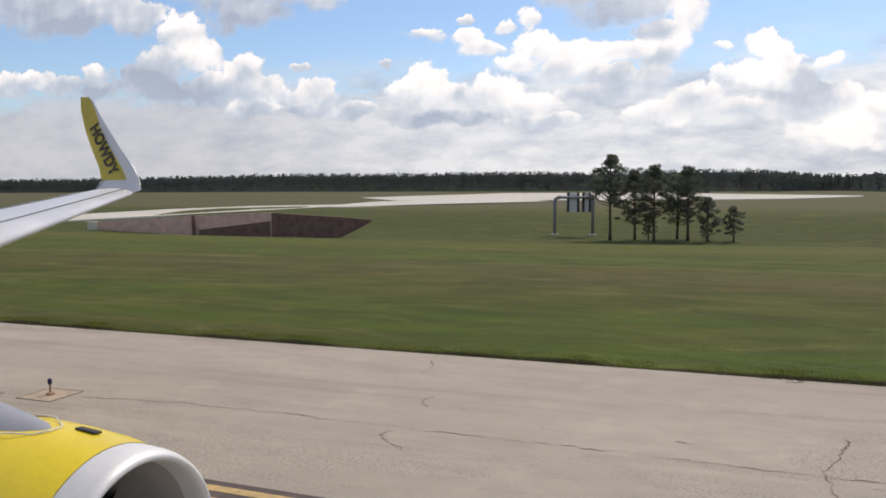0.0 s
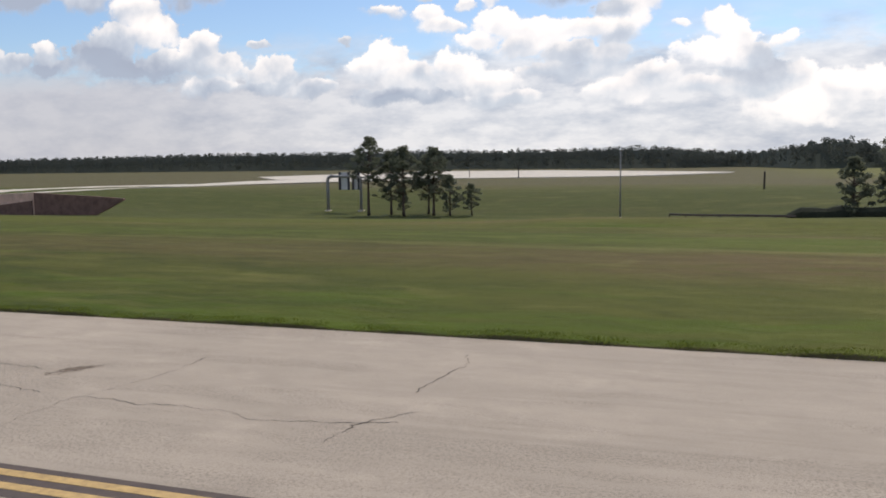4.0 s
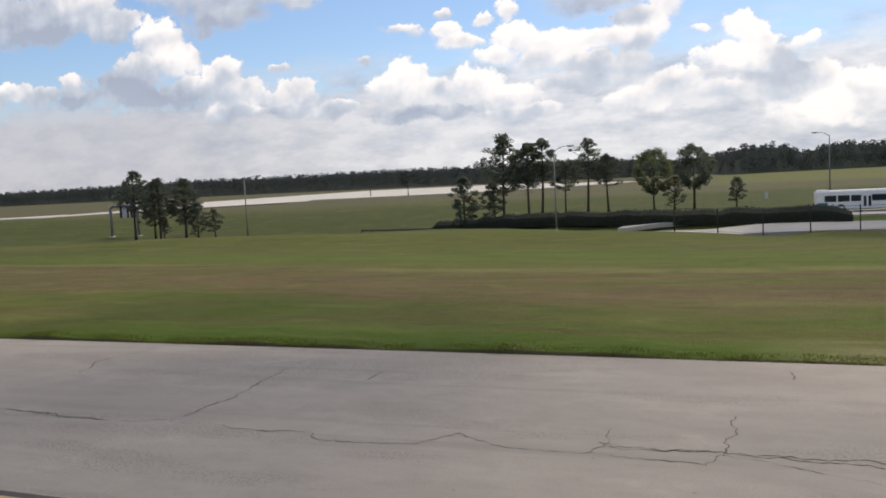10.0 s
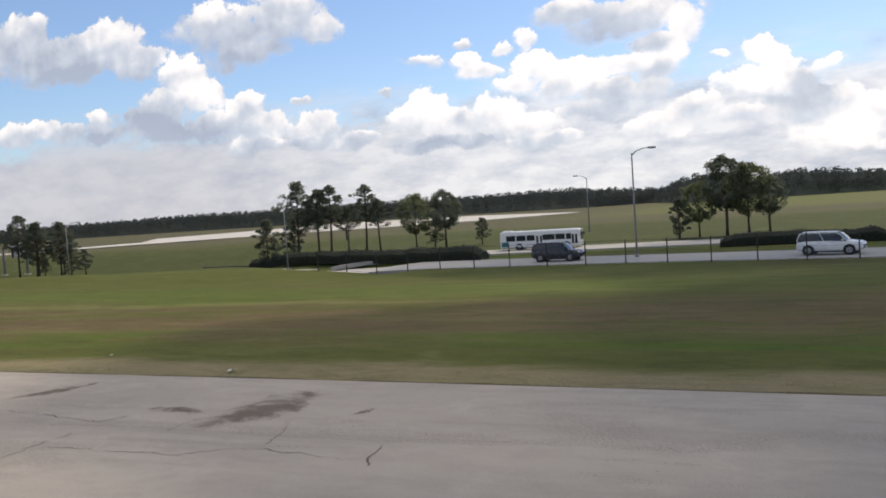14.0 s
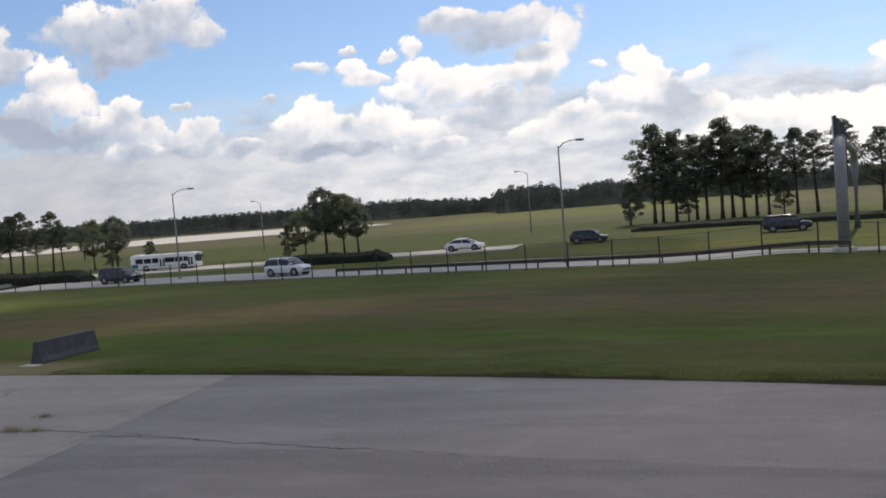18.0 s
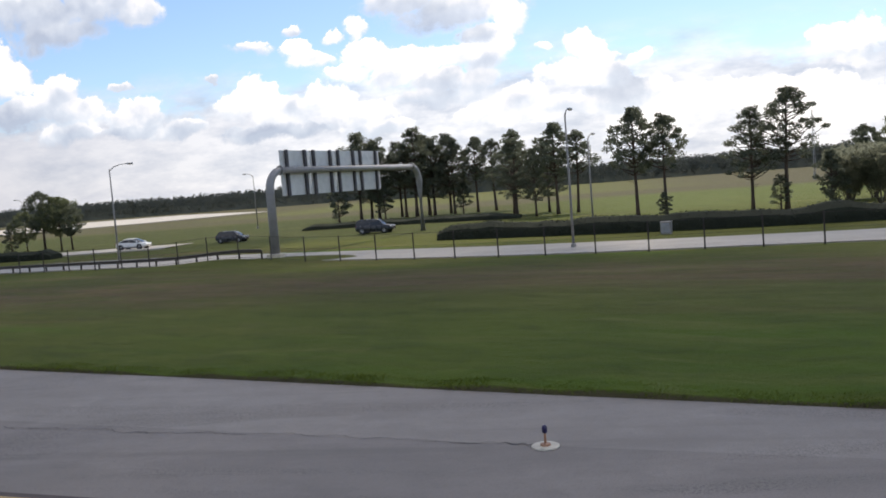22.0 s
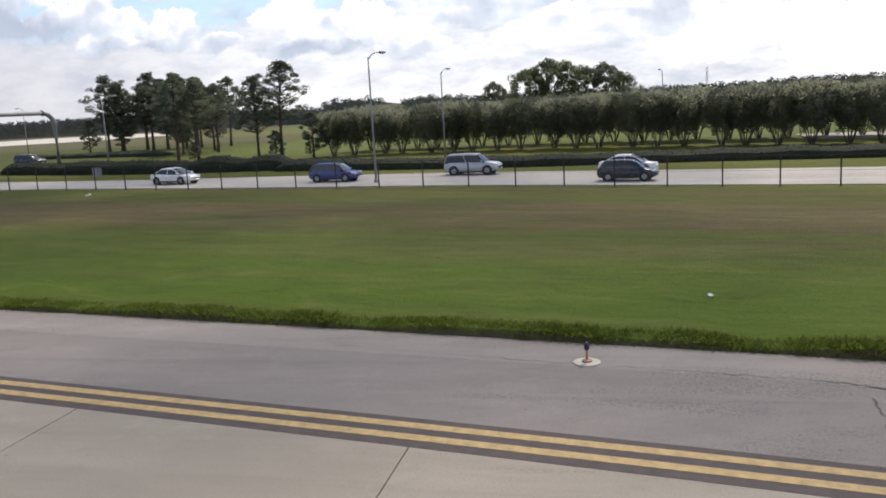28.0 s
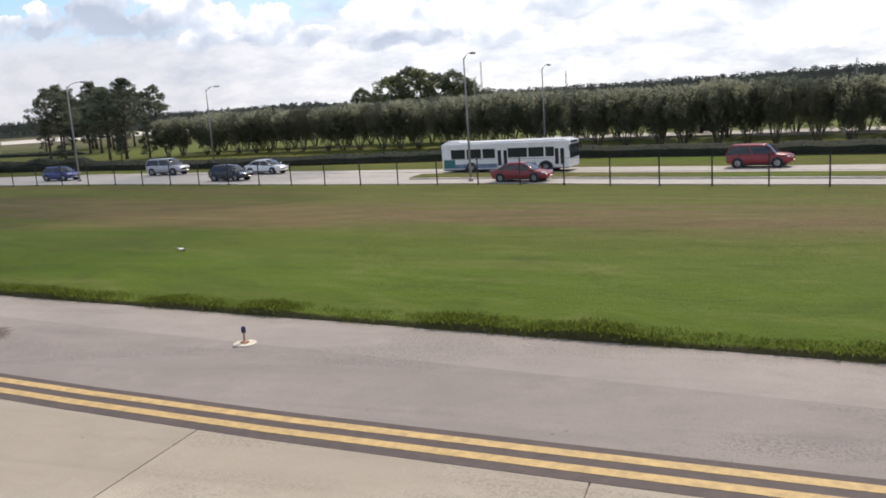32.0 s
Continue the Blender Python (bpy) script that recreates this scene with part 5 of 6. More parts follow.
def stain(*poly):
    """A soft smear of soil and rubber over an outline, drawn out along its longer side."""
    c = Vector((sum(p[0] for p in poly) / len(poly), sum(p[1] for p in poly) / len(poly)))
    way = max((Vector(p) - Vector(q) for p in poly for q in poly), key=lambda d: d.length).normalized()
    side = Vector((-way.y, way.x))
    a = max(abs((Vector(p) - c).dot(way)) for p in poly) * 1.35
    b = max(0.22, max(abs((Vector(p) - c).dot(side)) for p in poly) * 1.5)
    high = 0.0045 + 0.0004 * (int(poly[0][0] * 7 + poly[0][1] * 13) % 9)
    ring = [(math.cos(6.2832 * k / 20), math.sin(6.2832 * k / 20)) for k in range(20)]
    verts = [(c.x + way.x * u * a + side.x * v * b, c.y + way.y * u * a + side.y * v * b, high) for u, v in [(0, 0)] + ring]
    faces = [(0, k + 1, (k + 1) % 20 + 1) for k in range(20)]
    ob = raw("stain", verts, faces, STAIN, bpy.data.objects["shoulder_pavement" if poly[0][0] < seam_x else "asphalt_shoulder"])
    uv = ob.data.uv_layers.new(name="smear")
    flat_uv = [(0, 0)] + ring
    uv.data.foreach_set("uv", [q for loop in ob.data.loops for q in flat_uv[loop.vertex_index]])


crack((-13.2, 13.3), (-10.7, 13.6), (-8.0, 13.6), (-5.3, 13.5), (-3.0, 13.5), (-0.3, 13.4), (1.8, 13.3))
crack((-7.6, 19.0), (-7.2, 17.7))
crack((-6.3, 15.8), (-6.4, 15.3), (-6.1, 15.0))
crack((-6.2, 13.4), (-6.2, 13.0), (-5.5, 12.4))
crack((1.4, 15.4), (1.2, 14.2), (0.9, 13.6), (1.1, 12.8), (1.1, 12.5))
crack((-1.3, 14.4), (-0.8, 14.3))
crack((17.9, 16.4), (17.9, 15.0), (17.7, 13.7), (17.3, 12.4), (17.4, 11.3), (17.4, 10.3), (17.4, 9.8))
crack((17.5, 12.8), (18.4, 12.7), (19.3, 12.7), (20.5, 12.8), (21.2, 12.4), (22.6, 12.6), (23.9, 12.9))
crack((24.0, 13.7), (23.6, 13.2), (23.2, 12.6), (23.2, 11.7))
crack((23.6, 18.1), (23.8, 17.4), (23.6, 16.1), (23.5, 14.8))
crack((12.1, 13.1), (13.5, 13.2), (14.8, 13.1), (16.4, 12.8))
crack((37.9, 19.2), (37.9, 17.8), (37.6, 16.3), (37.4, 15.6), (37.6, 14.9))
crack((36.5, 12.8), (37.1, 12.8), (37.8, 12.9), (38.5, 12.7))
crack((37.7, 13.3), (37.8, 12.9))
crack((38.3, 13.6), (40.0, 13.4), (40.9, 13.5), (42.1, 13.3), (44.0, 13.2), (46.1, 13.2))
crack((40.0, 13.1), (40.0, 12.4), (40.1, 11.0))
crack((41.8, 18.4), (41.6, 17.2))
crack((45.2, 18.4), (45.2, 16.6), (45.4, 15.2), (45.2, 13.3))
crack((41.6, 15.3), (43.5, 15.3), (46.3, 15.1))
crack((59.1, 18.9), (59.0, 18.0), (58.7, 17.1), (59.3, 15.8))
crack((64.5, 17.8), (64.6, 15.8), (64.8, 14.3), (64.6, 13.3), (64.5, 12.6))
crack((58.8, 12.7), (60.3, 12.7), (61.5, 12.6), (63.0, 12.4))
crack((67.1, 17.0), (67.0, 16.2))
crack((61.2, 12.5), (63.2, 12.4), (64.5, 12.6), (66.7, 12.4), (67.7, 12.5), (68.0, 12.1), (69.8, 12.2), (70.3, 12.9), (71.1, 12.4), (71.9, 12.2), (72.6, 12.3), (73.5, 12.2), (74.4, 12.1), (74.6, 12.6), (75.6, 12.3), (76.7, 11.8))
crack((72.8, 13.6), (72.8, 12.8), (72.6, 12.3))
crack((75.8, 18.1), (75.9, 17.4))
crack((74.8, 14.7), (74.7, 13.1), (74.6, 12.6))
crack((72.7, 12.8), (74.4, 12.7), (76.8, 12.5))
crack((87.6, 11.7), (89.5, 11.6), (91.5, 11.5))
crack((92.6, 12.7), (92.7, 12.1), (92.7, 11.4), (92.6, 10.2))
crack((88.1, 14.4), (90.7, 14.0), (92.6, 13.6), (92.8, 14.2))
crack((93.0, 11.7), (94.7, 11.7), (96.4, 11.7), (97.2, 12.3), (98.1, 12.2), (99.2, 12.1), (100.3, 12.1))
crack((97.2, 14.3), (97.6, 13.6), (97.7, 12.6))
crack((100.2, 12.9), (100.2, 12.2), (100.4, 11.7))
crack((88.2, 14.2), (87.8, 12.7))
crack((94.9, 14.3), (94.8, 13.2))
crack((115.2, 11.2), (117.2, 11.1), (118.9, 11.1))
crack((119.8, 10.9), (121.5, 10.8), (123.7, 10.6), (125.8, 10.5))
crack((122.5, 14.9), (122.8, 14.1), (122.9, 13.4))
crack((112.9, 15.3), (112.7, 14.2), (112.9, 13.3))
crack((125.2, 10.3), (128.8, 10.1))
crack((129.6, 10.0), (132.6, 9.2), (135.6, 8.7), (138.1, 8.3))
crack((158.2, 6.5), (158.4, 5.6), (158.7, 5.1), (158.8, 4.6))
crack((160.6, 3.7), (160.2, 2.5))
crack((145.8, 7.1), (151.3, 6.2), (155.6, 5.3), (158.7, 4.5), (160.4, 4.1), (162.4, 3.6))
crack((163.6, 3.0), (167.3, 2.3), (170.6, 1.9), (172.6, 1.5), (175.3, 0.9))
crack((199.0, -2.3), (199.0, -3.5), (199.1, -4.3), (199.1, -5.1))
crack((189.0, -1.3), (191.2, -1.7), (193.3, -2.2), (196.0, -2.7), (198.5, -3.4), (200.7, -3.8), (202.7, -4.3))
crack((203.4, -3.4), (207.3, -4.5), (211.3, -5.4), (214.4, -6.2), (216.4, -6.6))
crack((234.7, -10.3), (234.6, -11.5), (234.6, -12.6))
crack((225.8, -7.9), (229.3, -8.7), (232.9, -9.3), (234.7, -9.7), (237.6, -10.2), (239.6, -10.8))
crack((252.0, -12.3), (252.0, -13.4), (251.6, -14.9))
crack((129.2, 16.6), (129.1, 13.9), (128.9, 11.8), (128.9, 10.2), (128.8, 8.7), (128.8, 7.9))
crack((123.1, 10.4), (125.3, 10.3), (127.2, 10.2), (128.9, 10.1))
crack((128.9, 9.8), (130.8, 9.6), (132.8, 9.2), (134.5, 8.9))
stain((95.8, 17.4), (95.8, 15.3), (95.1, 14.6), (95.4, 14.1), (97.0, 14.6), (96.8, 15.4))
stain((88.9, 17.7), (88.1, 17.1), (87.8, 15.3), (88.4, 15.6))
stain((84.5, 18.1), (83.8, 16.3), (83.0, 13.5), (83.0, 13.2), (83.9, 15.1))
stain((82.7, 16.3), (82.1, 14.8), (82.8, 14.7), (83.7, 15.8))
stain((93.0, 15.0), (94.0, 15.1), (94.8, 14.9), (93.3, 14.6))
stain((15.4, 13.8), (15.6, 14.9), (16.0, 15.0), (15.9, 14.2))
stain((40.0, 13.2), (39.8, 12.2), (40.1, 12.3))
stain((40.0, 13.5), (40.8, 13.6), (41.0, 13.3), (40.3, 13.2))
stain((0.6, 19.8), (0.9, 19.9), (0.9, 19.5), (0.6, 19.4))
stain((117.8, 11.5), (118.1, 11.4), (118.1, 11.1))
stain((98.5, 15.6), (98.7, 15.6), (98.6, 14.9), (98.5, 14.9))
stain((253.5, -14.3), (254.6, -14.2), (255.5, -14.9), (254.5, -15.1))
crack((1.5, 13.0), (2.3, 13.0), (3.3, 12.9), (4.5, 12.8), (4.9, 12.5), (5.5, 12.5), (6.3, 12.5), (6.5, 12.9), (7.4, 12.2))
crack((2.3, 13.0), (2.2, 12.3), (2.4, 11.2), (2.3, 10.1))
crack((7.1, 14.2), (6.7, 13.5), (6.4, 12.7))
crack((6.7, 13.1), (7.5, 12.5))
crack((7.9, 12.6), (9.5, 12.5), (11.1, 12.3), (12.0, 12.1))
crack((10.4, 14.7), (12.5, 14.4), (15.1, 14.4))
crack((78.1, 12.0), (79.2, 12.3), (80.3, 12.0), (81.4, 11.8), (82.6, 11.7), (84.6, 11.7))
crack((79.6, 17.6), (79.4, 14.8), (79.3, 13.2), (79.3, 12.3), (79.3, 11.4), (79.2, 9.8))
crack((72.8, 12.7), (77.0, 12.7), (79.1, 12.6), (82.2, 12.5))
stain((83.0, 15.3), (83.4, 15.1), (83.4, 13.4), (82.8, 12.7), (82.7, 13.3))
stain((83.6, 18.2), (83.8, 17.9), (83.4, 16.5), (83.3, 16.6))
stain((83.8, 13.7), (84.2, 13.9), (84.1, 12.7), (83.8, 12.6))
stain((81.6, 17.3), (81.7, 17.3), (82.3, 15.4), (81.8, 15.1))

# ---- vehicles ----
RUBBER = painted("tyre_rubber", (0.022, 0.022, 0.023), 0.85, 0, 0.2, 8)
ALLOY = painted("alloy_rim", (0.42, 0.42, 0.43), 0.35, 0.6, 0.15, 8)
WINDOW = make_glass("tinted_car_glass")
LAMPGLASS = painted("headlamp_glass", (0.75, 0.76, 0.78), 0.15, 0, 0.05, 6)
TAILGLASS = painted("tail_lamp_red", (0.30, 0.02, 0.02), 0.25, 0, 0.1, 6)
TRIM = painted("black_trim", (0.03, 0.03, 0.032), 0.6, 0, 0.2, 6)
COATS = {"red": painted("red_car_paint", (0.24, 0.022, 0.028), 0.28, 0, 0.08, 2, 0.6), "white": painted("white_car_paint", (0.74, 0.74, 0.72), 0.28, 0, 0.05, 2, 0.6), "silver": painted("silver_car_paint", (0.42, 0.43, 0.45), 0.32, 0.3, 0.06, 2, 0.6), "black": painted("black_car_paint", (0.028, 0.03, 0.036), 0.25, 0, 0.1, 2, 0.6), "blue": painted("blue_car_paint", (0.035, 0.055, 0.19), 0.28, 0, 0.08, 2, 0.6)}

SHAPES = {
    # length, half width, belt, then hull: x share, foot, top, width share; cabin: low x0, x1, top x0, x1, height
    "sedan": (4.6, 0.89, 0.92, ((0, 0.42, 0.78, 0.78), (0.03, 0.28, 0.92, 0.92), (0.16, 0.2, 0.98, 1), (0.5, 0.18, 0.93, 1), (0.74, 0.2, 0.90, 1), (0.93, 0.24, 0.76, 0.93), (0.985, 0.32, 0.64, 0.82), (1, 0.38, 0.55, 0.72)), (0.07, 0.80, 0.33, 0.55, 1.44)),
    "suv": (4.7, 0.93, 1.08, ((0, 0.48, 1.0, 0.82), (0.02, 0.34, 1.08, 0.94), (0.15, 0.26, 1.10, 1), (0.5, 0.25, 1.09, 1), (0.74, 0.26, 1.06, 1), (0.94, 0.3, 0.96, 0.94), (0.99, 0.38, 0.82, 0.85), (1, 0.44, 0.70, 0.76)), (0.015, 0.77, 0.07, 0.60, 1.74)),
    "hatch": (4.2, 0.87, 0.95, ((0, 0.42, 0.9, 0.8), (0.025, 0.3, 0.98, 0.93), (0.15, 0.2, 0.99, 1), (0.5, 0.18, 0.95, 1), (0.74, 0.2, 0.91, 1), (0.93, 0.25, 0.76, 0.93), (0.985, 0.32, 0.64, 0.82), (1, 0.38, 0.55, 0.72)), (0.03, 0.79, 0.14, 0.57, 1.50)),
}


def wheel(parent, x, y, r, side):
    bm = bmesh.new()
    prof = [(0.10, r * 0.62), (0.115, r * 0.85), (0.09, r * 0.985), (0, r), (-0.09, r * 0.985), (-0.115, r * 0.85), (-0.10, r * 0.62)]
    n = 20
    rings = [[bm.verts.new((x + math.cos(6.2832 * k / n) * q, y + o, r + math.sin(6.2832 * k / n) * q)) for k in range(n)] for o, q in prof]
    for a, b in zip(rings, rings[1:] + rings[:1]):
        for k in range(n):
            bm.faces.new((a[k], a[(k + 1) % n], b[(k + 1) % n], b[k]))
    tyre = part("wheel", bm, RUBBER, parent, "", True)
    bm = bmesh.new()
    face = y + side * 0.085
    hub = bm.verts.new((x, face + side * 0.02, r))
    for k in range(10):
        a0, a1 = 6.2832 * (k - 0.33) / 10, 6.2832 * (k + 0.33) / 10
        q = r * 0.63
        bm.faces.new((hub, bm.verts.new((x + math.cos(a0) * q, face, r + math.sin(a0) * q)), bm.verts.new((x + math.cos(a1) * q, face, r + math.sin(a1) * q))))
    tube(bm, [(x, face - side * 0.03, r), (x, face - side * 0.02, r)], [r * 0.63, r * 0.63], 18)
    part("rim", bm, ALLOY, tyre)


def car(shape, coat, x, y, z, rz, label):
    length, hw, belt, hull, cab = SHAPES[shape]
    root = thing("car", x, y, z, rz, label, "car", "cars on the airport road")
    root.scale = (0.88, 0.88, 0.88)
    X = lambda s: (s - 0.5) * length
    bm = bmesh.new()
    rings = []
    for s, lo, hi, ws in hull:
        wv = hw * ws
        mid = lo + (hi - lo) * 0.55
        sec = [(-wv * 0.86, lo), (-wv, lo + 0.12), (-wv * 1.0, mid), (-wv * 0.95, hi - 0.05), (-wv * 0.84, hi), (0, hi + 0.025), (wv * 0.84, hi), (wv * 0.95, hi - 0.05), (wv, mid), (wv, lo + 0.12), (wv * 0.86, lo)]
        rings.append([bm.verts.new((X(s), a, b)) for a, b in sec])
    for a, b in zip(rings, rings[1:]):
        for k in range(11):
            bm.faces.new((a[k], b[k], b[(k + 1) % 11], a[(k + 1) % 11]))
    bm.faces.new(rings[0][::-1])
    bm.faces.new(rings[-1])
    part("body", bm, COATS[coat], root, "", True)
    b0, b1, t0, t1, top = cab
    bl, tw = belt - 0.02, hw * 0.72
    bw = hw * 0.93
    C = lambda s, w_, h_: (X(s), w_, h_)

    def arch(s):
        """Share of the cabin's height over the belt, rising in a curve along both screens."""
        rear = min(1.0, max(0.0, (s - b0) / (t0 - b0)))
        front = min(1.0, max(0.0, (b1 - s) / (b1 - t1)))
        crown_ = 1 - 0.10 * abs((s - (t0 + t1) / 2) / (t1 - t0)) ** 2
        return math.sin(rear * math.pi / 2) * math.sin(front * math.pi / 2) * crown_

    def section(s, lift, inset):
        q = arch(s)
        hh = bl + (top - bl) * q + lift
        ww = bw + (tw - bw) * q - inset
        return hh, ww

    bm = bmesh.new()
    stops = [b0 + (b1 - b0) * k / 22 for k in range(23)]
    rings = []
    for s in stops:
        hh, ww = section(s, -0.02, 0.0)
        rings.append([bm.verts.new(C(s, u, v)) for u, v in ((-bw, bl - 0.05), (-bw + (bw - ww) * 0.5, bl + (hh - bl) * 0.55), (-ww, max(bl - 0.04, hh - 0.07)), (-ww * 0.82, hh), (0, hh + 0.015), (ww * 0.82, hh), (ww, max(bl - 0.04, hh - 0.07)), (bw - (bw - ww) * 0.5, bl + (hh - bl) * 0.55), (bw, bl - 0.05))])
    for p, q in zip(rings, rings[1:]):
        for k in range(8):
            bm.faces.new((p[k], q[k], q[k + 1], p[k + 1]))
    part("cabin_glass", bm, WINDOW, root, "dark tinted windows", True)
    bm = bmesh.new()
    stops = [t0 - 0.03 + (t1 - t0 + 0.05) * k / 12 for k in range(13)]
    outer, inner = [], []
    for s in stops:
        for rows_, lift in ((outer, 0.012), (inner, -0.03)):
            hh, ww = section(s, lift, -0.008)
            rows_.append([bm.verts.new(C(s, u, v)) for u, v in ((-ww, hh - 0.085), (-ww * 0.84, hh - 0.005), (0, hh + 0.012), (ww * 0.84, hh - 0.005), (ww, hh - 0.085))])
    for p, q in zip(outer, outer[1:]):
        for k in range(4):
            bm.faces.new((p[k], q[k], q[k + 1], p[k + 1]))
    for p, q in zip(inner, inner[1:]):
        for k in range(4):
            bm.faces.new((p[k + 1], q[k + 1], q[k], p[k]))
    for k in range(4):
        bm.faces.new((outer[0][k], outer[0][k + 1], inner[0][k + 1], inner[0][k]))
        bm.faces.new((outer[-1][k + 1], outer[-1][k], inner[-1][k], inner[-1][k + 1]))
    for k in range(12):
        bm.faces.new((outer[k][0], inner[k][0], inner[k + 1][0], outer[k + 1][0]))
        bm.faces.new((outer[k + 1][4], inner[k + 1][4], inner[k][4], outer[k][4]))
    part("roof", bm, COATS[coat], root, "", True)
    for side in (-1, 1):
        for low_s, high_s in ((b0, t0), ((b0 + b1) / 2 + 0.03, (t0 + t1) / 2 + 0.02), (b1, t1)):
            bm = bmesh.new()
            pts = []
            for k in range(7):
                s = low_s + (high_s - low_s) * k / 6
                hh, ww = section(s, -0.02, 0.0)
                share = k / 6 if low_s not in (b0, b1) else 1.0
                pts.append(C(s, side * (bw + (ww - bw) * share + 0.004), bl - 0.03 + (max(bl, hh - 0.06) - bl + 0.03) * share))
            tube(bm, pts, [0.036] * 7, 5)
            part("pillar", bm, COATS[coat], root)
    r = 0.33 if shape != "suv" else 0.37
    for s in (0.19, 0.80):
        for side in (-1, 1):
            bm = bmesh.new()
            tube(bm, [(X(s), side * (hw - 0.2), r), (X(s), side * (hw + 0.008), r)], [r + 0.07, r + 0.07], 20)
            part("wheel_arch", bm, TRIM, root)
            wheel(root, X(s), side * (hw - 0.07), r, side)
    for side in (-1, 1):
        bm = bmesh.new()
        box(bm, X(0.955), side * hw * 0.70, belt * 0.76, 0.26, 0.34, 0.13, None, 0.04)
        part("headlight", bm, LAMPGLASS, root)
        bm = bmesh.new()
        box(bm, X(0.012), side * hw * 0.70, belt * 0.86, 0.12, 0.32, 0.16, None, 0.03)
        part("tail_light", bm, TAILGLASS, root)
        bm = bmesh.new()
        box(bm, X(b1 - 0.06), side * (hw + 0.06), belt + 0.06, 0.16, 0.2, 0.13, None, 0.04)
        part("mirror", bm, COATS[coat], root)
        bm = bmesh.new()
        box(bm, X(0.5), side * hw * 0.97, 0.27, length * 0.46, 0.07, 0.12, None, 0.02)
        part("sill", bm, TRIM, root)
        for s in (0.36, 0.56):
            bm = bmesh.new()
            box(bm, X(s), side * (hw * 0.985), belt - 0.14, 0.16, 0.03, 0.03, None, 0.01)
            part("door_handle", bm, TRIM, root)
    bm = bmesh.new()
    box(bm, X(0.99), 0, belt * 0.56, 0.06, hw * 1.1, 0.14, None, 0.02)
    part("grille", bm, TRIM, root)
    return root


def along(x, f):
    return math.degrees(math.atan((f(x + 2) - f(x - 2)) / 4))


for shape, coat, x, y, f, lab in (
        ("sedan", "red", 257.2, 26.0, fence_line, "dark red sedan on the concrete road"),
        ("hatch", "black", 231.2, 31.4, fence_line, "black hatchback on the concrete road"),
        ("sedan", "white", 231.2, 37.2, fence_line, "white sedan on the far lane of the road"),
        ("hatch", "blue", 210.4, 34.9, fence_line, "dark blue hatchback on the concrete road"),
        ("suv", "red", 272.3, 31.3, fence_line, "red sport utility car on the bus lane"),
        ("sedan", "black", 268.6, 62.0, back_road, "black sedan on the road behind the myrtles"),
        ("sedan", "white", 196.3, 37.0, fence_line, "white sedan on the concrete road"),
        ("suv", "silver", 220.0, 38.2, fence_line, "silver sport utility car on the concrete road"),
        ("suv", "white", 110.8, 60.2, fence_line, "white sport utility car behind the fence"),
        ("sedan", "white", 122.5, 78.0, back_road, "white sedan on the road beyond the median"),
        ("hatch", "black", 135.2, 77.6, back_road, "dark estate car beyond the median grass"),
        ("suv", "black", 91.0, 65.0, fence_line, "black minivan on the road behind the fence"),
        ("suv", "black", 153.1, 74.5, back_road, "dark sport utility car beyond the pine grove")):
    car(shape, coat, x, y, (road_z(x) + 0.05) if f is fence_line else (ground_z(x, y) + (0.10 if x < 126 or x > 246 else 0.0)), along(x, f), lab)


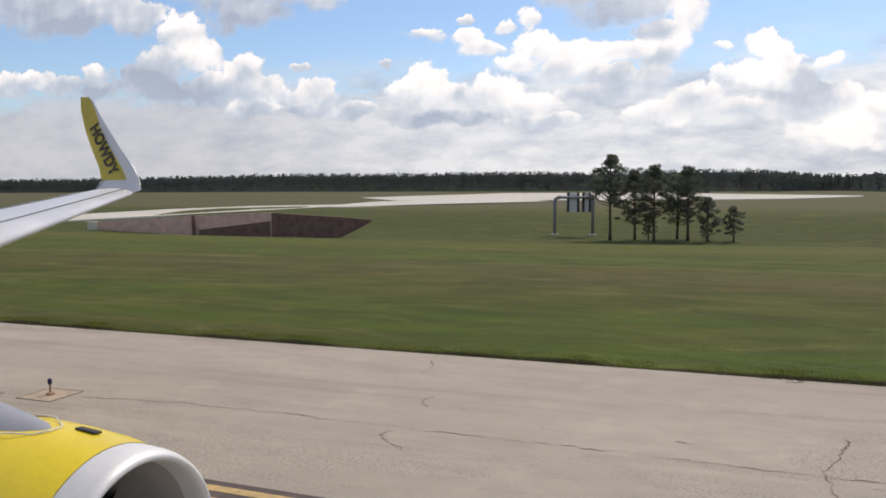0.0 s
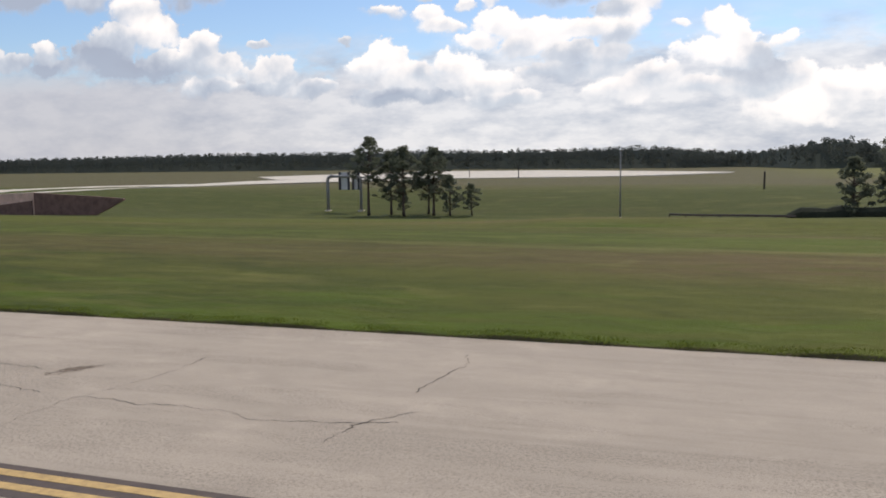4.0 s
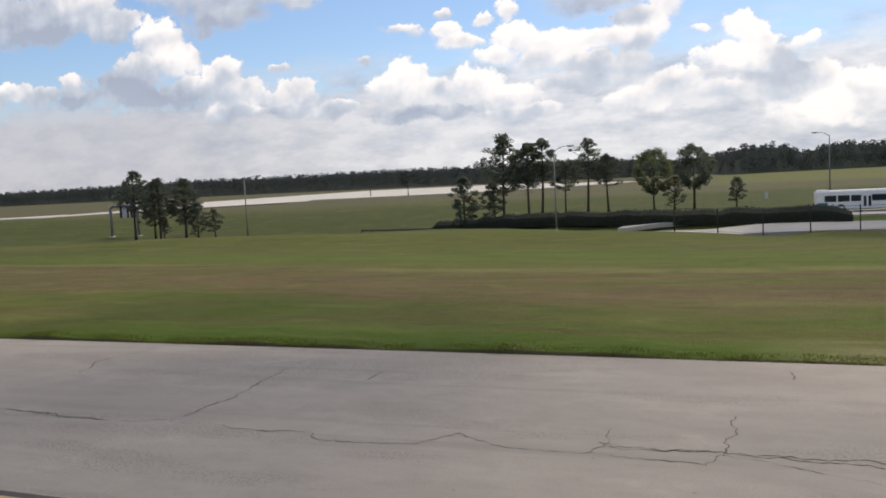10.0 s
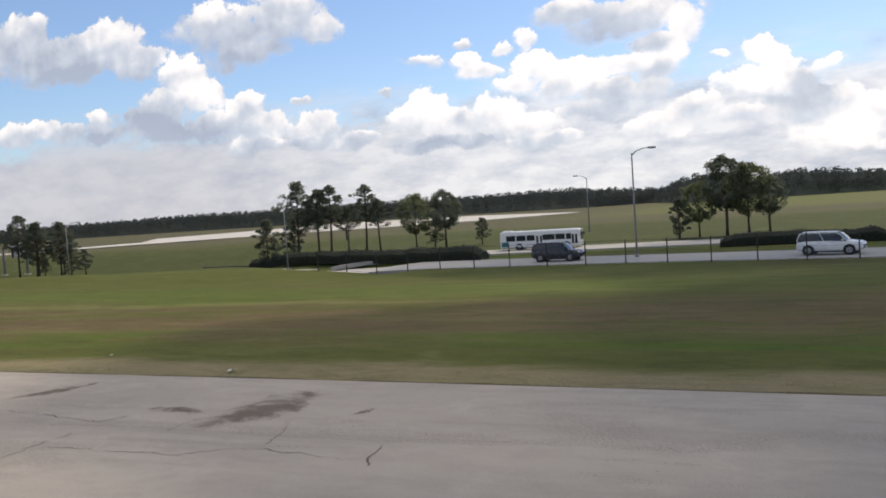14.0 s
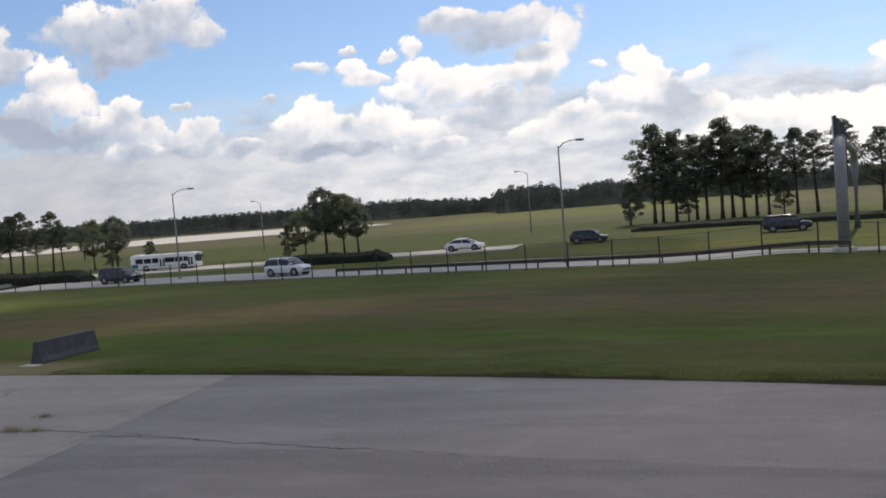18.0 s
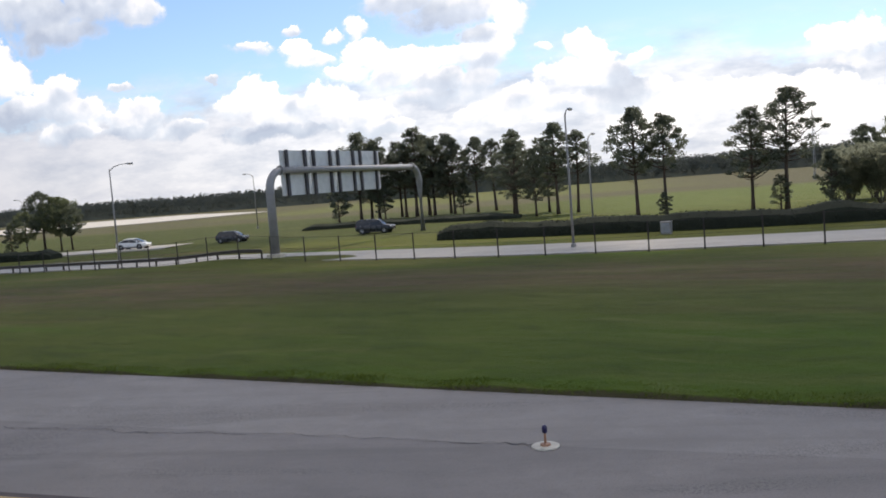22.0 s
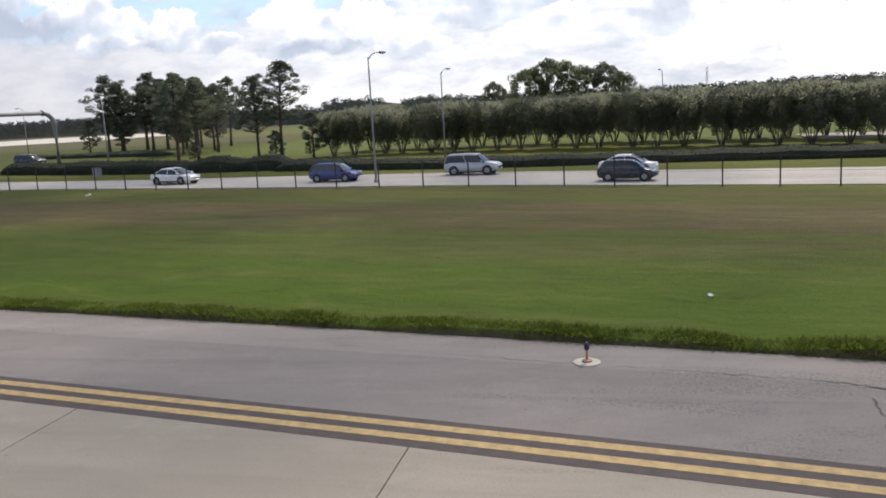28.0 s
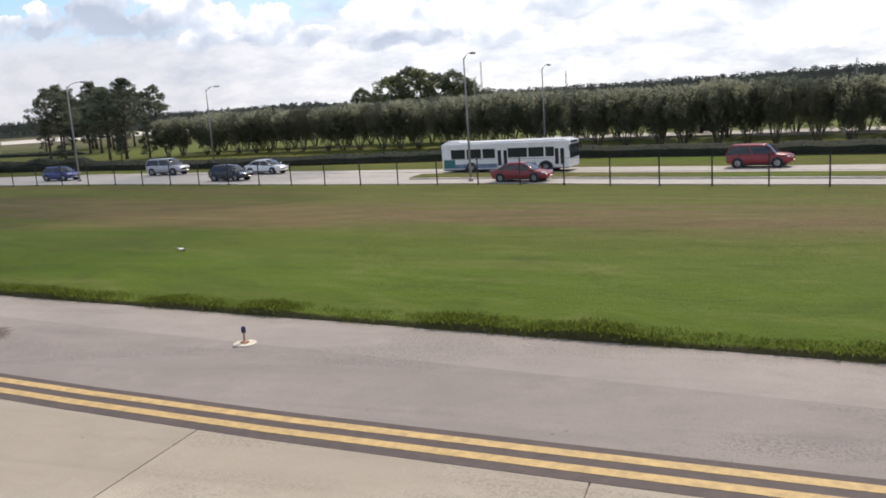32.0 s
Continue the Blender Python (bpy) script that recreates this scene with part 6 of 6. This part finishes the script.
def bus(x, y, z, rz, label, accent, size=1.0):
    root = thing("bus", x, y, z, rz, label, "bus", "city buses")
    root.scale = (0.9 * size, 0.9 * size, 0.74 * size)
    L, W, H0, H1 = 11.6, 2.55, 0.36, 3.05
    bm = bmesh.new()
    box(bm, 0, 0, (H0 + H1) / 2, L, W, H1 - H0, None, 0.12)
    part("body", bm, COATS["white"], root, "white bus body")
    bm = bmesh.new()
    box(bm, -0.1, 0, H1 + 0.05, L - 0.5, W - 0.35, 0.16, None, 0.06)
    part("roof_cover", bm, COATS["white"], root)
    bm = bmesh.new()
    box(bm, -L / 2 + 0.9, 0, H1 + 0.16, 1.3, 1.5, 0.22, None, 0.06)
    part("roof_unit", bm, COATS["white"], root)
    for side in (-1, 1):
        s = side * (W / 2 + 0.006)
        for cx, wd in ((-4.15, 1.35), (-2.65, 1.35), (-1.25, 1.15), (1.35, 1.75), (3.0, 1.35), ):
            bm = bmesh.new()
            box(bm, cx - 0.05, s, 1.98, wd, 0.03, 0.95, None, 0.012)
            part("window", bm, WINDOW, root)
        bm = bmesh.new()
        box(bm, 4.15, s, 1.98, 0.75, 0.03, 0.95, None, 0.012)
        part("window", bm, WINDOW, root)
        for cx in (-0.32, 0.22, 4.75, 5.22) if side < 0 else ():
            bm = bmesh.new()
            box(bm, cx, s, 1.42, 0.46, 0.035, 1.95, None, 0.012)
            door = part("door", bm, COATS["white"], root)
            bm = bmesh.new()
            box(bm, cx, s - 0.02, 1.50, 0.32, 0.02, 1.55, None, 0.008)
            part("door_glass", bm, WINDOW, door)
        bm = bmesh.new()
        box(bm, -1.3, s, 0.72, L - 3.2, 0.022, 0.42)
        part("accent_band", bm, accent, root, "blue and teal band")
        bm = bmesh.new()
        box(bm, -L / 2 + 0.75, s * 1.001, 0.98, 1.1, 0.026, 0.85, None, 0.01)
        part("accent_patch", bm, TEAL, root)
        for cx in (-3.0, 3.75):
            bm = bmesh.new()
            tube(bm, [(cx, side * (W / 2 - 0.25), 0.5), (cx, side * (W / 2 + 0.012), 0.5)], [0.62, 0.62], 22)
            part("wheel_arch", bm, TRIM, root)
            wheel(root, cx, side * (W / 2 - 0.08), 0.5, side)
        bm = bmesh.new()
        box(bm, L / 2 + 0.12, side * (W / 2 + 0.1), 2.3, 0.18, 0.12, 0.42, None, 0.04)
        part("mirror", bm, TRIM, root)
    bm = bmesh.new()
    box(bm, L / 2 + 0.004, 0, 1.95, 0.03, W - 0.3, 1.35, None, 0.012)
    part("windscreen", bm, WINDOW, root)
    bm = bmesh.new()
    box(bm, L / 2 + 0.006, 0, 2.84, 0.03, 1.6, 0.24, None, 0.01)
    part("destination_board", bm, TRIM, root)
    bm = bmesh.new()
    box(bm, 0, 0, 0.36, L - 0.4, W - 0.1, 0.14)
    part("skirt", bm, TRIM, root)
    for side in (-1, 1):
        bm = bmesh.new()
        box(bm, L / 2 + 0.01, side * 0.95, 0.8, 0.04, 0.34, 0.2, None, 0.015)
        part("headlight", bm, LAMPGLASS, root)


TEAL = painted("teal_vinyl", (0.03, 0.17, 0.17), 0.45, 0, 0.2, 3)
NAVY = painted("blue_vinyl_band", (0.20, 0.27, 0.38), 0.45, 0, 0.45, 2)
bus(254.4, 33.8, road_z(254.4) + 0.05, along(254.4, road_far), "white city bus with blue and teal band", NAVY)
bus(85.0, 82.6, ground_z(85.0, 82.6) + 0.10, along(85.0, back_road), "white and dark city bus beyond the hedge", COATS["white"], 0.8)

# island between the lanes
isl = [x for x in range(248, 322, 3)]
strip("median_kerb", isl, lambda x: fence_line(x) + 3.5, lambda x: fence_line(x) + 6.6, lambda x, y: road_z(x) + 0.17, 0.3, CHALK, "pale concrete kerb round the median", "kerb")
median = strip("median", isl, lambda x: fence_line(x) + 3.7, lambda x: fence_line(x) + 6.4, lambda x, y: road_z(x) + 0.20, 0.3, GRASS, "grass median island between the lanes", "median")
turf_map = median.data.uv_layers.new(name="run")
turf_map.data.foreach_set("uv", [c for loop in median.data.loops for c in (median.data.vertices[loop.vertex_index].co.x, 30.0 + median.data.vertices[loop.vertex_index].co.y)])


def litter(x, y, s):
    bm = bmesh.new()
    bmesh.ops.create_grid(bm, x_segments=4, y_segments=3, size=s)
    for v in bm.verts:
        v.co.z = 0.05 + noise.noise(v.co * 9 + Vector((x, y, 0))) * s * 0.6
    bmesh.ops.solidify(bm, geom=list(bm.faces), thickness=0.004)
    ob = part("litter", bm, WHITE)
    ob.location = (x, y, ground_z(x, y) + 0.02)
    ob.rotation_euler = (0.2, 0.1, x)
    tagged(ob, "crumpled scrap of white litter in grass", "litter", "litter in the grass")


for x, y, s in ((0.7, 19.6, 0.08), (9.3, 19.7, 0.06), (35.6, 20.2, 0.12), (92.3, 19.1, 0.10), (85.8, 21.2, 0.07), (252.8, -5.2, 0.14), (193.8, 29.4, 0.2), (233, -4.5, 0.06)):
    litter(x, y, s)


def utility_box(x, y):
    root = thing("utility_box", x, y, ground_z(x, y), -18, "small grey utility cabinet beside the hedge", "utility box")
    bm = bmesh.new()
    box(bm, 0, 0, 0.4, 0.75, 0.5, 0.9, None, 0.03)
    body_ = part("cabinet", bm, POLE, root)
    bm = bmesh.new()
    box(bm, 0, -0.262, 0.45, 0.6, 0.02, 0.66, None, 0.008)
    part("door", bm, STEEL, body_)
    bm = bmesh.new()
    box(bm, 0, 0, 0.87, 0.82, 0.57, 0.05, None, 0.02)
    part("lid", bm, POLE, root)


utility_box(181.3, 48.5)


def marker_sign(x, y):
    root = thing("marker_sign", x, y, ground_z(x, y), 4, "small white marker board on a post in grass", "sign")
    bm = bmesh.new()
    tube(bm, [(0, 0, -0.1), (0, 0, 0.95)], [0.03, 0.03], 8)
    part("post", bm, STEEL, root)
    bm = bmesh.new()
    box(bm, 0, -0.045, 0.72, 0.36, 0.03, 0.75, None, 0.01)
    part("board", bm, WHITE, root)


marker_sign(77.1, 102.3)

def field_post(x, y, h):
    z = ground_z(x, y)
    root = thing("field_post", x, y, z, 0, "lone brown wooden post in the dry field", "post", "posts in the far field")
    bm = bmesh.new()
    tube(bm, [(0, 0, -0.2), (0, 0, h * 0.5), (0, 0, h)], [0.15, 0.14, 0.13], 9)
    part("shaft", bm, RUSTY, root)
    bm = bmesh.new()
    tube(bm, [(0, 0, h - 0.02), (0, 0, h + 0.08)], [0.17, 0.10], 9)
    part("cap", bm, RUSTY, root)


for x, y, h in ((35.2, 133.5, 2.5), (-31.7, 258.8, 3.3), (-52.2, 273.2, 2.5)):
    field_post(x, y, h)


def weed(x, y):
    """A dry weed growing out of a joint."""
    rng = random.Random(int(x * 31 + y * 7))
    verts, faces = [], []
    for _ in range(70):
        a, r = rng.uniform(0, 6.28), rng.random() ** 1.5 * 0.26
        bx, by = math.cos(a) * r * 1.6, math.sin(a) * r * 0.6
        h = rng.uniform(0.04, 0.15) * (1.2 - 2.2 * r)
        q = rng.uniform(0, 6.28)
        i = len(verts)
        verts += [(bx - 0.007, by, 0.0), (bx + 0.007, by, 0.0), (bx + math.cos(q) * h * 0.8, by + math.sin(q) * h * 0.8, h + 0.01)]
        faces.append((i, i + 1, i + 2))
    ob = raw("weed", verts, faces, DRYBLADE)
    ob.location = (x, y, 0.004)
    tagged(ob, "small dry brown weed in a pavement crack", "weed", "weeds in the joints", "stuff")


for x, y in ((126.3, 10.3), (126.6, 10.2), (127.1, 10.2), (126.3, 11.5), (40.5, 13.3), (40.8, 13.3), (40.0, 12.6)):
    weed(x, y)

# ---- the airliner's wing and engine, beside which the shot begins ----
COWL = painted("glossy_yellow_cowl_paint", (0.80, 0.60, 0.02), 0.28, 0, 0.10, 1.2, 0.6)
WINGPAINT = painted("pale_grey_wing_paint", (0.62, 0.62, 0.63), 0.32, 0.1, 0.08, 1.0, 0.6)
LATCH = radians(8)
LIPMETAL = painted("satin_inlet_metal", (0.74, 0.725, 0.70), 0.45, 0.25, 0.08, 2.0, 0.5)
DUCT = painted("grey_acoustic_liner", (0.46, 0.43, 0.40), 0.6, 0.1, 0.15, 2.0)
FANMETAL = painted("dark_titanium_blade", (0.10, 0.10, 0.105), 0.4, 0.6, 0.15, 3.0)
PYLONPAINT = painted("grey_pylon_paint", (0.34, 0.34, 0.36), 0.35, 0.1, 0.12, 1.5, 0.6)
INK = painted("dark_brown_lettering", (0.045, 0.032, 0.018), 0.5, 0, 0.1, 3.0)
WLYELLOW = painted("yellow_winglet_paint", (0.92, 0.78, 0.16), 0.35, 0, 0.08, 1.5)


def airliner():
    root = thing("airliner", -3.6, 4.1, 0, 0, "airliner wing with yellow engine and lettered winglet", "aircraft")
    root.matrix_world = Matrix.Identity(4)

    # wing: airfoil sections from inboard to the tip, each: leading edge, chord, thickness
    secs = []
    for s in range(9):
        t = s / 8
        yv = 3.2 + (16.0 - 3.2) * t
        xle = -14.15 + (16.1 - yv) * 0.515
        zle = 4.22 - (16.1 - yv) * 0.098
        secs.append((xle, yv, zle, 4.3 - 2.75 * t ** 0.8, 0.115 - 0.02 * t))
    prof = [(0, 0), (0.02, 0.028), (0.08, 0.055), (0.2, 0.075), (0.4, 0.08), (0.65, 0.055), (0.85, 0.025), (1, 0.004), (0.85, -0.008), (0.6, -0.03), (0.35, -0.045), (0.12, -0.04), (0.02, -0.02)]
    bm = bmesh.new()
    rings = [[bm.verts.new((x - a * c, y, z + b * c * (k / 0.1) + a * c * 0.035)) for a, b in prof] for x, y, z, c, k in secs]
    n = len(prof)
    for a, b in zip(rings, rings[1:]):
        for k in range(n):
            bm.faces.new((a[k], b[k], b[(k + 1) % n], a[(k + 1) % n]))
    bm.faces.new(rings[0])
    bm.faces.new(rings[-1][::-1])
    part("wing_panel", bm, WINGPAINT, root, "pale grey wing panel", True)
    # slat joint and flap joint
    for share, nm in ((0.16, "slat_joint"), (0.72, "flap_joint")):
        bm = bmesh.new()
        tube(bm, [(x - share * c, y, z + 0.076 * c * (k / 0.1) * (1 if share < 0.5 else 0.66) + share * c * 0.035) for x, y, z, c, k in secs], [0.008] * len(secs), 4)
        part(nm, bm, TRIM, root)

    # main gear, on the pavement under the wing
    bm = bmesh.new()
    tube(bm, [(-10.6, 3.5, 2.95), (-10.6, 3.5, 1.5), (-10.6, 3.5, 0.58)], [0.16, 0.13, 0.10], 12)
    gear = part("landing_gear", bm, LIPMETAL, root, "metal landing gear leg")
    bm = bmesh.new()
    tube(bm, [(-10.6, 2.95, 0.58), (-10.6, 4.05, 0.58)], [0.09, 0.09], 10)
    part("axle", bm, LIPMETAL, gear)
    for wy in (3.05, 3.95):
        bm = bmesh.new()
        tube(bm, [(-10.6, wy - 0.2, 0.583), (-10.6, wy - 0.15, 0.583), (-10.6, wy + 0.15, 0.583), (-10.6, wy + 0.2, 0.583)], [0.46, 0.58, 0.58, 0.46], 28)
        part("tyre", bm, RUBBER, gear, "black aircraft tyre", True)

    # winglet: blended root, rising and leaning outwards, swept back
    cuts = ((16.0, 4.22, -14.13, 1.55, 0.10), (16.22, 4.30, -14.03, 1.42, 0.085), (16.36, 4.55, -14.18, 1.18, 0.07), (16.46, 4.85, -14.45, 1.07, 0.06), (16.60, 5.25, -14.90, 0.93, 0.05), (16.74, 5.80, -15.42, 0.76, 0.04), (16.86, 6.35, -15.90, 0.52, 0.03), (16.90, 6.58, -16.07, 0.38, 0.025), (16.91, 6.67, -16.20, 0.26, 0.02))
    bm = bmesh.new()
    rings = []
    for yv, z, x, c, th in cuts:
        rings.append([bm.verts.new((x - a * c, yv + b * th * 9 * 0.5, z + (0.02 if b > 0 else 0))) for a, b in prof])
    for a, b in zip(rings, rings[1:]):
        for k in range(n):
            bm.faces.new((a[k], b[k], b[(k + 1) % n], a[(k + 1) % n]))
    bm.faces.new(rings[0])
    bm.faces.new(rings[-1][::-1])
    winglet = part("winglet", bm, WINGPAINT, root, "white winglet with a yellow inner face", True)
    # yellow field on the inner face, just proud of it
    bm = bmesh.new()
    left, right = [], []
    for yv, z, x, c, th in cuts[2:]:
        left.append(bm.verts.new((x - c * 0.99, yv - th * 0.26 - 0.006, z)))
        right.append(bm.verts.new((x - c * (0.33 if z < 6.3 else 0.1), yv - th * 0.26 - 0.006, z)))
    for k in range(len(left) - 1):
        bm.faces.new((left[k], right[k], right[k + 1], left[k + 1]))
    bmesh.ops.solidify(bm, geom=list(bm.faces), thickness=0.003)
    part("yellow_field", bm, WLYELLOW, winglet)
    txt = bpy.data.curves.new("lettering", "FONT")
    txt.body, txt.size, txt.extrude, txt.align_x, txt.align_y, txt.offset = "HOWDY", 0.40, 0.004, "CENTER", "CENTER", 0.012
    txt.space_character = 1.02
    tmp = new("lettering_curve", txt)
    bpy.context.view_layer.update()
    me = bpy.data.meshes.new_from_object(tmp.evaluated_get(bpy.context.evaluated_depsgraph_get()))
    bpy.data.objects.remove(tmp)
    me.materials.clear()
    me.materials.append(INK)
    let = new("lettering", me)
    let.parent = winglet
    # read downwards along the slanted panel
    a, b = Vector((-15.85, 16.705, 5.83)), Vector((-15.06, 16.40, 4.80))
    ex = (b - a).normalized()
    ez = Vector((0.0, -1.0, 0.295))
    ez = (ez - ex * ez.dot(ex)).normalized()
    ey = ez.cross(ex)
    m = Matrix.Identity(4)
    for k, col in enumerate((ex, ey, ez, (a + b) / 2)):
        for q in range(3):
            m[q][k] = col[q]
    let.matrix_basis = m
    let["label"] = "dark brown capital letters"

    # engine nacelle: revolved about an axis along x
    cx, cy, cz = -4.17, 4.73, 1.58

    def revolve(pts, seg=56, mat=None, name="", label=""):
        bm = bmesh.new()
        rings = [[bm.verts.new((cx + px, cy + math.cos(6.28318 * k / seg) * r, cz + math.sin(6.28318 * k / seg) * r)) for k in range(seg)] for px, r in pts]
        for a, b in zip(rings, rings[1:]):
            for k in range(seg):
                bm.faces.new((a[k], b[k], b[(k + 1) % seg], a[(k + 1) % seg]))
        return part(name, bm, mat, root, label, True)

    revolve([(-0.29, 0.893), (-0.22, 0.889), (-0.14, 0.882), (-0.07, 0.870), (-0.025, 0.852), (-0.004, 0.832), (0.0, 0.815), (-0.008, 0.800), (-0.035, 0.788), (-0.10, 0.780), (-0.22, 0.772)], 64, LIPMETAL, "inlet_lip", "brushed metal inlet lip")
    revolve([(-0.292, 0.897), (-0.5, 0.938), (-0.8, 0.972), (-1.3, 1.005), (-1.9, 0.99), (-2.8, 0.86), (-3.1, 0.82), (-3.1, 0.78)], 64, COWL, "fan_cowl", "glossy yellow engine cowl")
    revolve([(-0.22, 0.772), (-0.5, 0.765), (-1.06, 0.775)], 56, DUCT, "inlet_duct", "grey inlet lining")
    revolve([(-1.06, 0.01), (-1.05, 0.775)], 48, TRIM, "fan_disc")
    revolve([(-0.62, 0.004), (-0.68, 0.08), (-0.84, 0.17), (-1.0, 0.23)], 32, FANMETAL, "spinner", "dark spinner cone")
    for k in range(24):
        t = 6.28318 * k / 24
        bm = bmesh.new()
        ring = []
        for r, tw, ch in ((0.22, 0.3, 0.10), (0.48, 0.65, 0.14), (0.75, 0.95, 0.165)):
            for sg in (-1, 1):
                dx, dt = math.cos(tw) * ch * 0.5 * sg, math.sin(tw) * ch * 0.5 * sg
                ring.append(bm.verts.new((cx - 0.94 + dx, cy + math.cos(t + dt / r) * r, cz + math.sin(t + dt / r) * r)))
        for i in (0, 2):
            bm.faces.new((ring[i], ring[i + 1], ring[i + 3], ring[i + 2]))
        bmesh.ops.solidify(bm, geom=list(bm.faces), thickness=0.01)
        part("fan_blade", bm, FANMETAL, root)
    revolve([(-3.0, 0.62), (-3.7, 0.53), (-4.2, 0.36), (-4.2, 0.31)], 32, LIPMETAL, "exhaust_nozzle")
    # pylon fairing: a blunt nose on the cowl, rising back to the wing
    bm = bmesh.new()
    rows_ = []
    for px, z0, z1, wv in ((-0.82, 0.90, 0.962, 0.06), (-0.90, 0.88, 0.985, 0.13), (-1.03, 0.86, 1.02, 0.20), (-1.25, 0.84, 1.07, 0.26), (-1.6, 0.80, 1.15, 0.32), (-2.4, 0.7, 1.42, 0.40), (-3.4, 0.6, 1.50, 0.36), (-4.8, 0.5, 1.5, 0.26)):
        rows_.append([bm.verts.new((cx + px, cy + math.cos(q) * wv * (1.25 if math.sin(q) < 0.2 else 1.0), cz + z0 + (z1 - z0) * math.sin(q))) for q in (math.pi * k / 10 for k in range(11))])
    for a, b in zip(rows_, rows_[1:]):
        for k in range(10):
            bm.faces.new((a[k], b[k], b[k + 1], a[k + 1]))
        bm.faces.new((a[10], b[10], b[0], a[0]))
    bm.faces.new(rows_[0])
    bm.faces.new(rows_[-1][::-1])
    pylon = part("pylon", bm, PYLONPAINT, root, "smooth grey pylon fairing", True)
    # bright tube round the foot of the fairing, added for a metal reflection
    bm = bmesh.new()
    rim = [(-2.2, 0.42), (-1.6, 0.385), (-1.25, 0.282), (-1.03, 0.222), (-0.90, 0.15), (-0.81, 0.06)]
    rim = [(p, -v) for p, v in rim] + [(p, v) for p, v in rim[::-1]]
    tube(bm, [(cx + p, cy + v, cz + math.sqrt(max(0.2, (0.974 if p > -1 else 1.004) ** 2 - v * v)) + 0.012) for p, v in rim], [0.006] * len(rim), 6)
    part("edge_strip", bm, LIPMETAL, pylon, "thin bright tube standing in for a metal reflection")
    bm = bmesh.new()
    m = Matrix.Translation((cx - 0.62, cy, cz)) @ Matrix.Rotation(-LATCH, 4, "X") @ Matrix.Translation((0, 0, 0.964)) @ Matrix.Rotation(radians(5), 4, "Y")
    box(bm, 0, 0, 0, 0.20, 0.075, 0.016, m, 0.005)
    part("latch_recess", bm, TRIM, root)
    bm = bmesh.new()
    tube(bm, [(cx - 1.25, cy + math.cos(t) * 1.003, cz + math.sin(t) * 1.003) for t in (0.3 + 2.6 * k / 20 for k in range(21))], [0.005] * 21, 4)
    part("cowl_joint", bm, TRIM, root)


airliner()

# ---- grass along the pavement and over the meadow ----


def grass_tufts(name, count, lo, hi, near_bias, tall, mat, label, x0=-48.0, x1=305.0, thin=0.5):
    """Leaning blades in ragged clumps, thinning out away from the pavement."""
    rng = random.Random(count)
    verts, faces = [], []
    for _ in range(count):
        x = rng.uniform(x0, x1)
        v = lo + (hi - lo) * rng.random() ** near_bias
        y = edge(x) + v
        if mat is BLADE and 79 < x < 122 and v < 2.0 and rng.random() < 0.95:
            continue
        if rng.random() < v * thin:
            continue
        clump = noise.noise(Vector((x * 0.9, y * 0.9, 3))) + 0.6 * noise.noise(Vector((x * 3.1, y * 3.1, 5)))
        if clump < rng.uniform(-0.65, -0.1):
            continue
        z = ground_z(x, y) - 0.02
        h0 = tall * (0.65 + 0.6 * clump + rng.uniform(-0.1, 0.35))
        for k in range(4):
            a = rng.uniform(0, 6.28)
            lean = rng.uniform(0.5, 1.5) * h0
            bx, by = x + rng.uniform(-0.2, 0.2), y + rng.uniform(-0.10, 0.10)
            wd = rng.uniform(0.006, 0.016)
            ca, sa = math.cos(a), math.sin(a)
            i = len(verts)
            verts += [(bx - sa * wd, by + ca * wd, z), (bx + sa * wd, by - ca * wd, z), (bx + ca * lean, by + sa * lean, z + h0 * rng.uniform(0.6, 1.1))]
            faces.append((i, i + 1, i + 2))
    return tagged(raw(name, verts, faces, mat), label, "grass", "", "stuff")


grass_tufts("verge_grass", 52000, -0.06, 0.7, 1.3, 0.075, BLADE, "ragged green grass overhanging the pavement edge")
grass_tufts("dry_verge", 3600, -0.05, 1.6, 1.0, 0.045, DRYBLADE, "dry straw-coloured grass at the pavement edge", 77.0, 126.0)
grass_tufts("verge_grass", 22000, -0.08, 0.7, 1.3, 0.115, BLADE, "tall lush grass overhanging the pavement edge", 205.0, 300.0)

# ---- concrete slabs of the taxiway, with open joints ----
taxiway = bpy.data.objects["taxiway"]
for col in range(-48, 12):
    x0, x1 = 234.2 + 5.75 * col + 0.011, 234.2 + 5.75 * (col + 1) - 0.011
    for row in range(3):
        y0, y1 = (stripe_line(x0) - 0.12 - 5.75 * row, stripe_line(x1) - 0.12 - 5.75 * row)
        rim = [(x0, y0), (x1, y1), (x1, y1 - 5.728), (x0, y0 - 5.728)]
        verts = [(x, y, 0.0) for x, y in rim] + [(x, y, -0.032) for x, y in rim]
        raw("slab", verts, [(3, 2, 1, 0), (0, 1, 5, 4), (1, 2, 6, 5), (2, 3, 7, 6), (3, 0, 4, 7)], CONCRETE, taxiway)
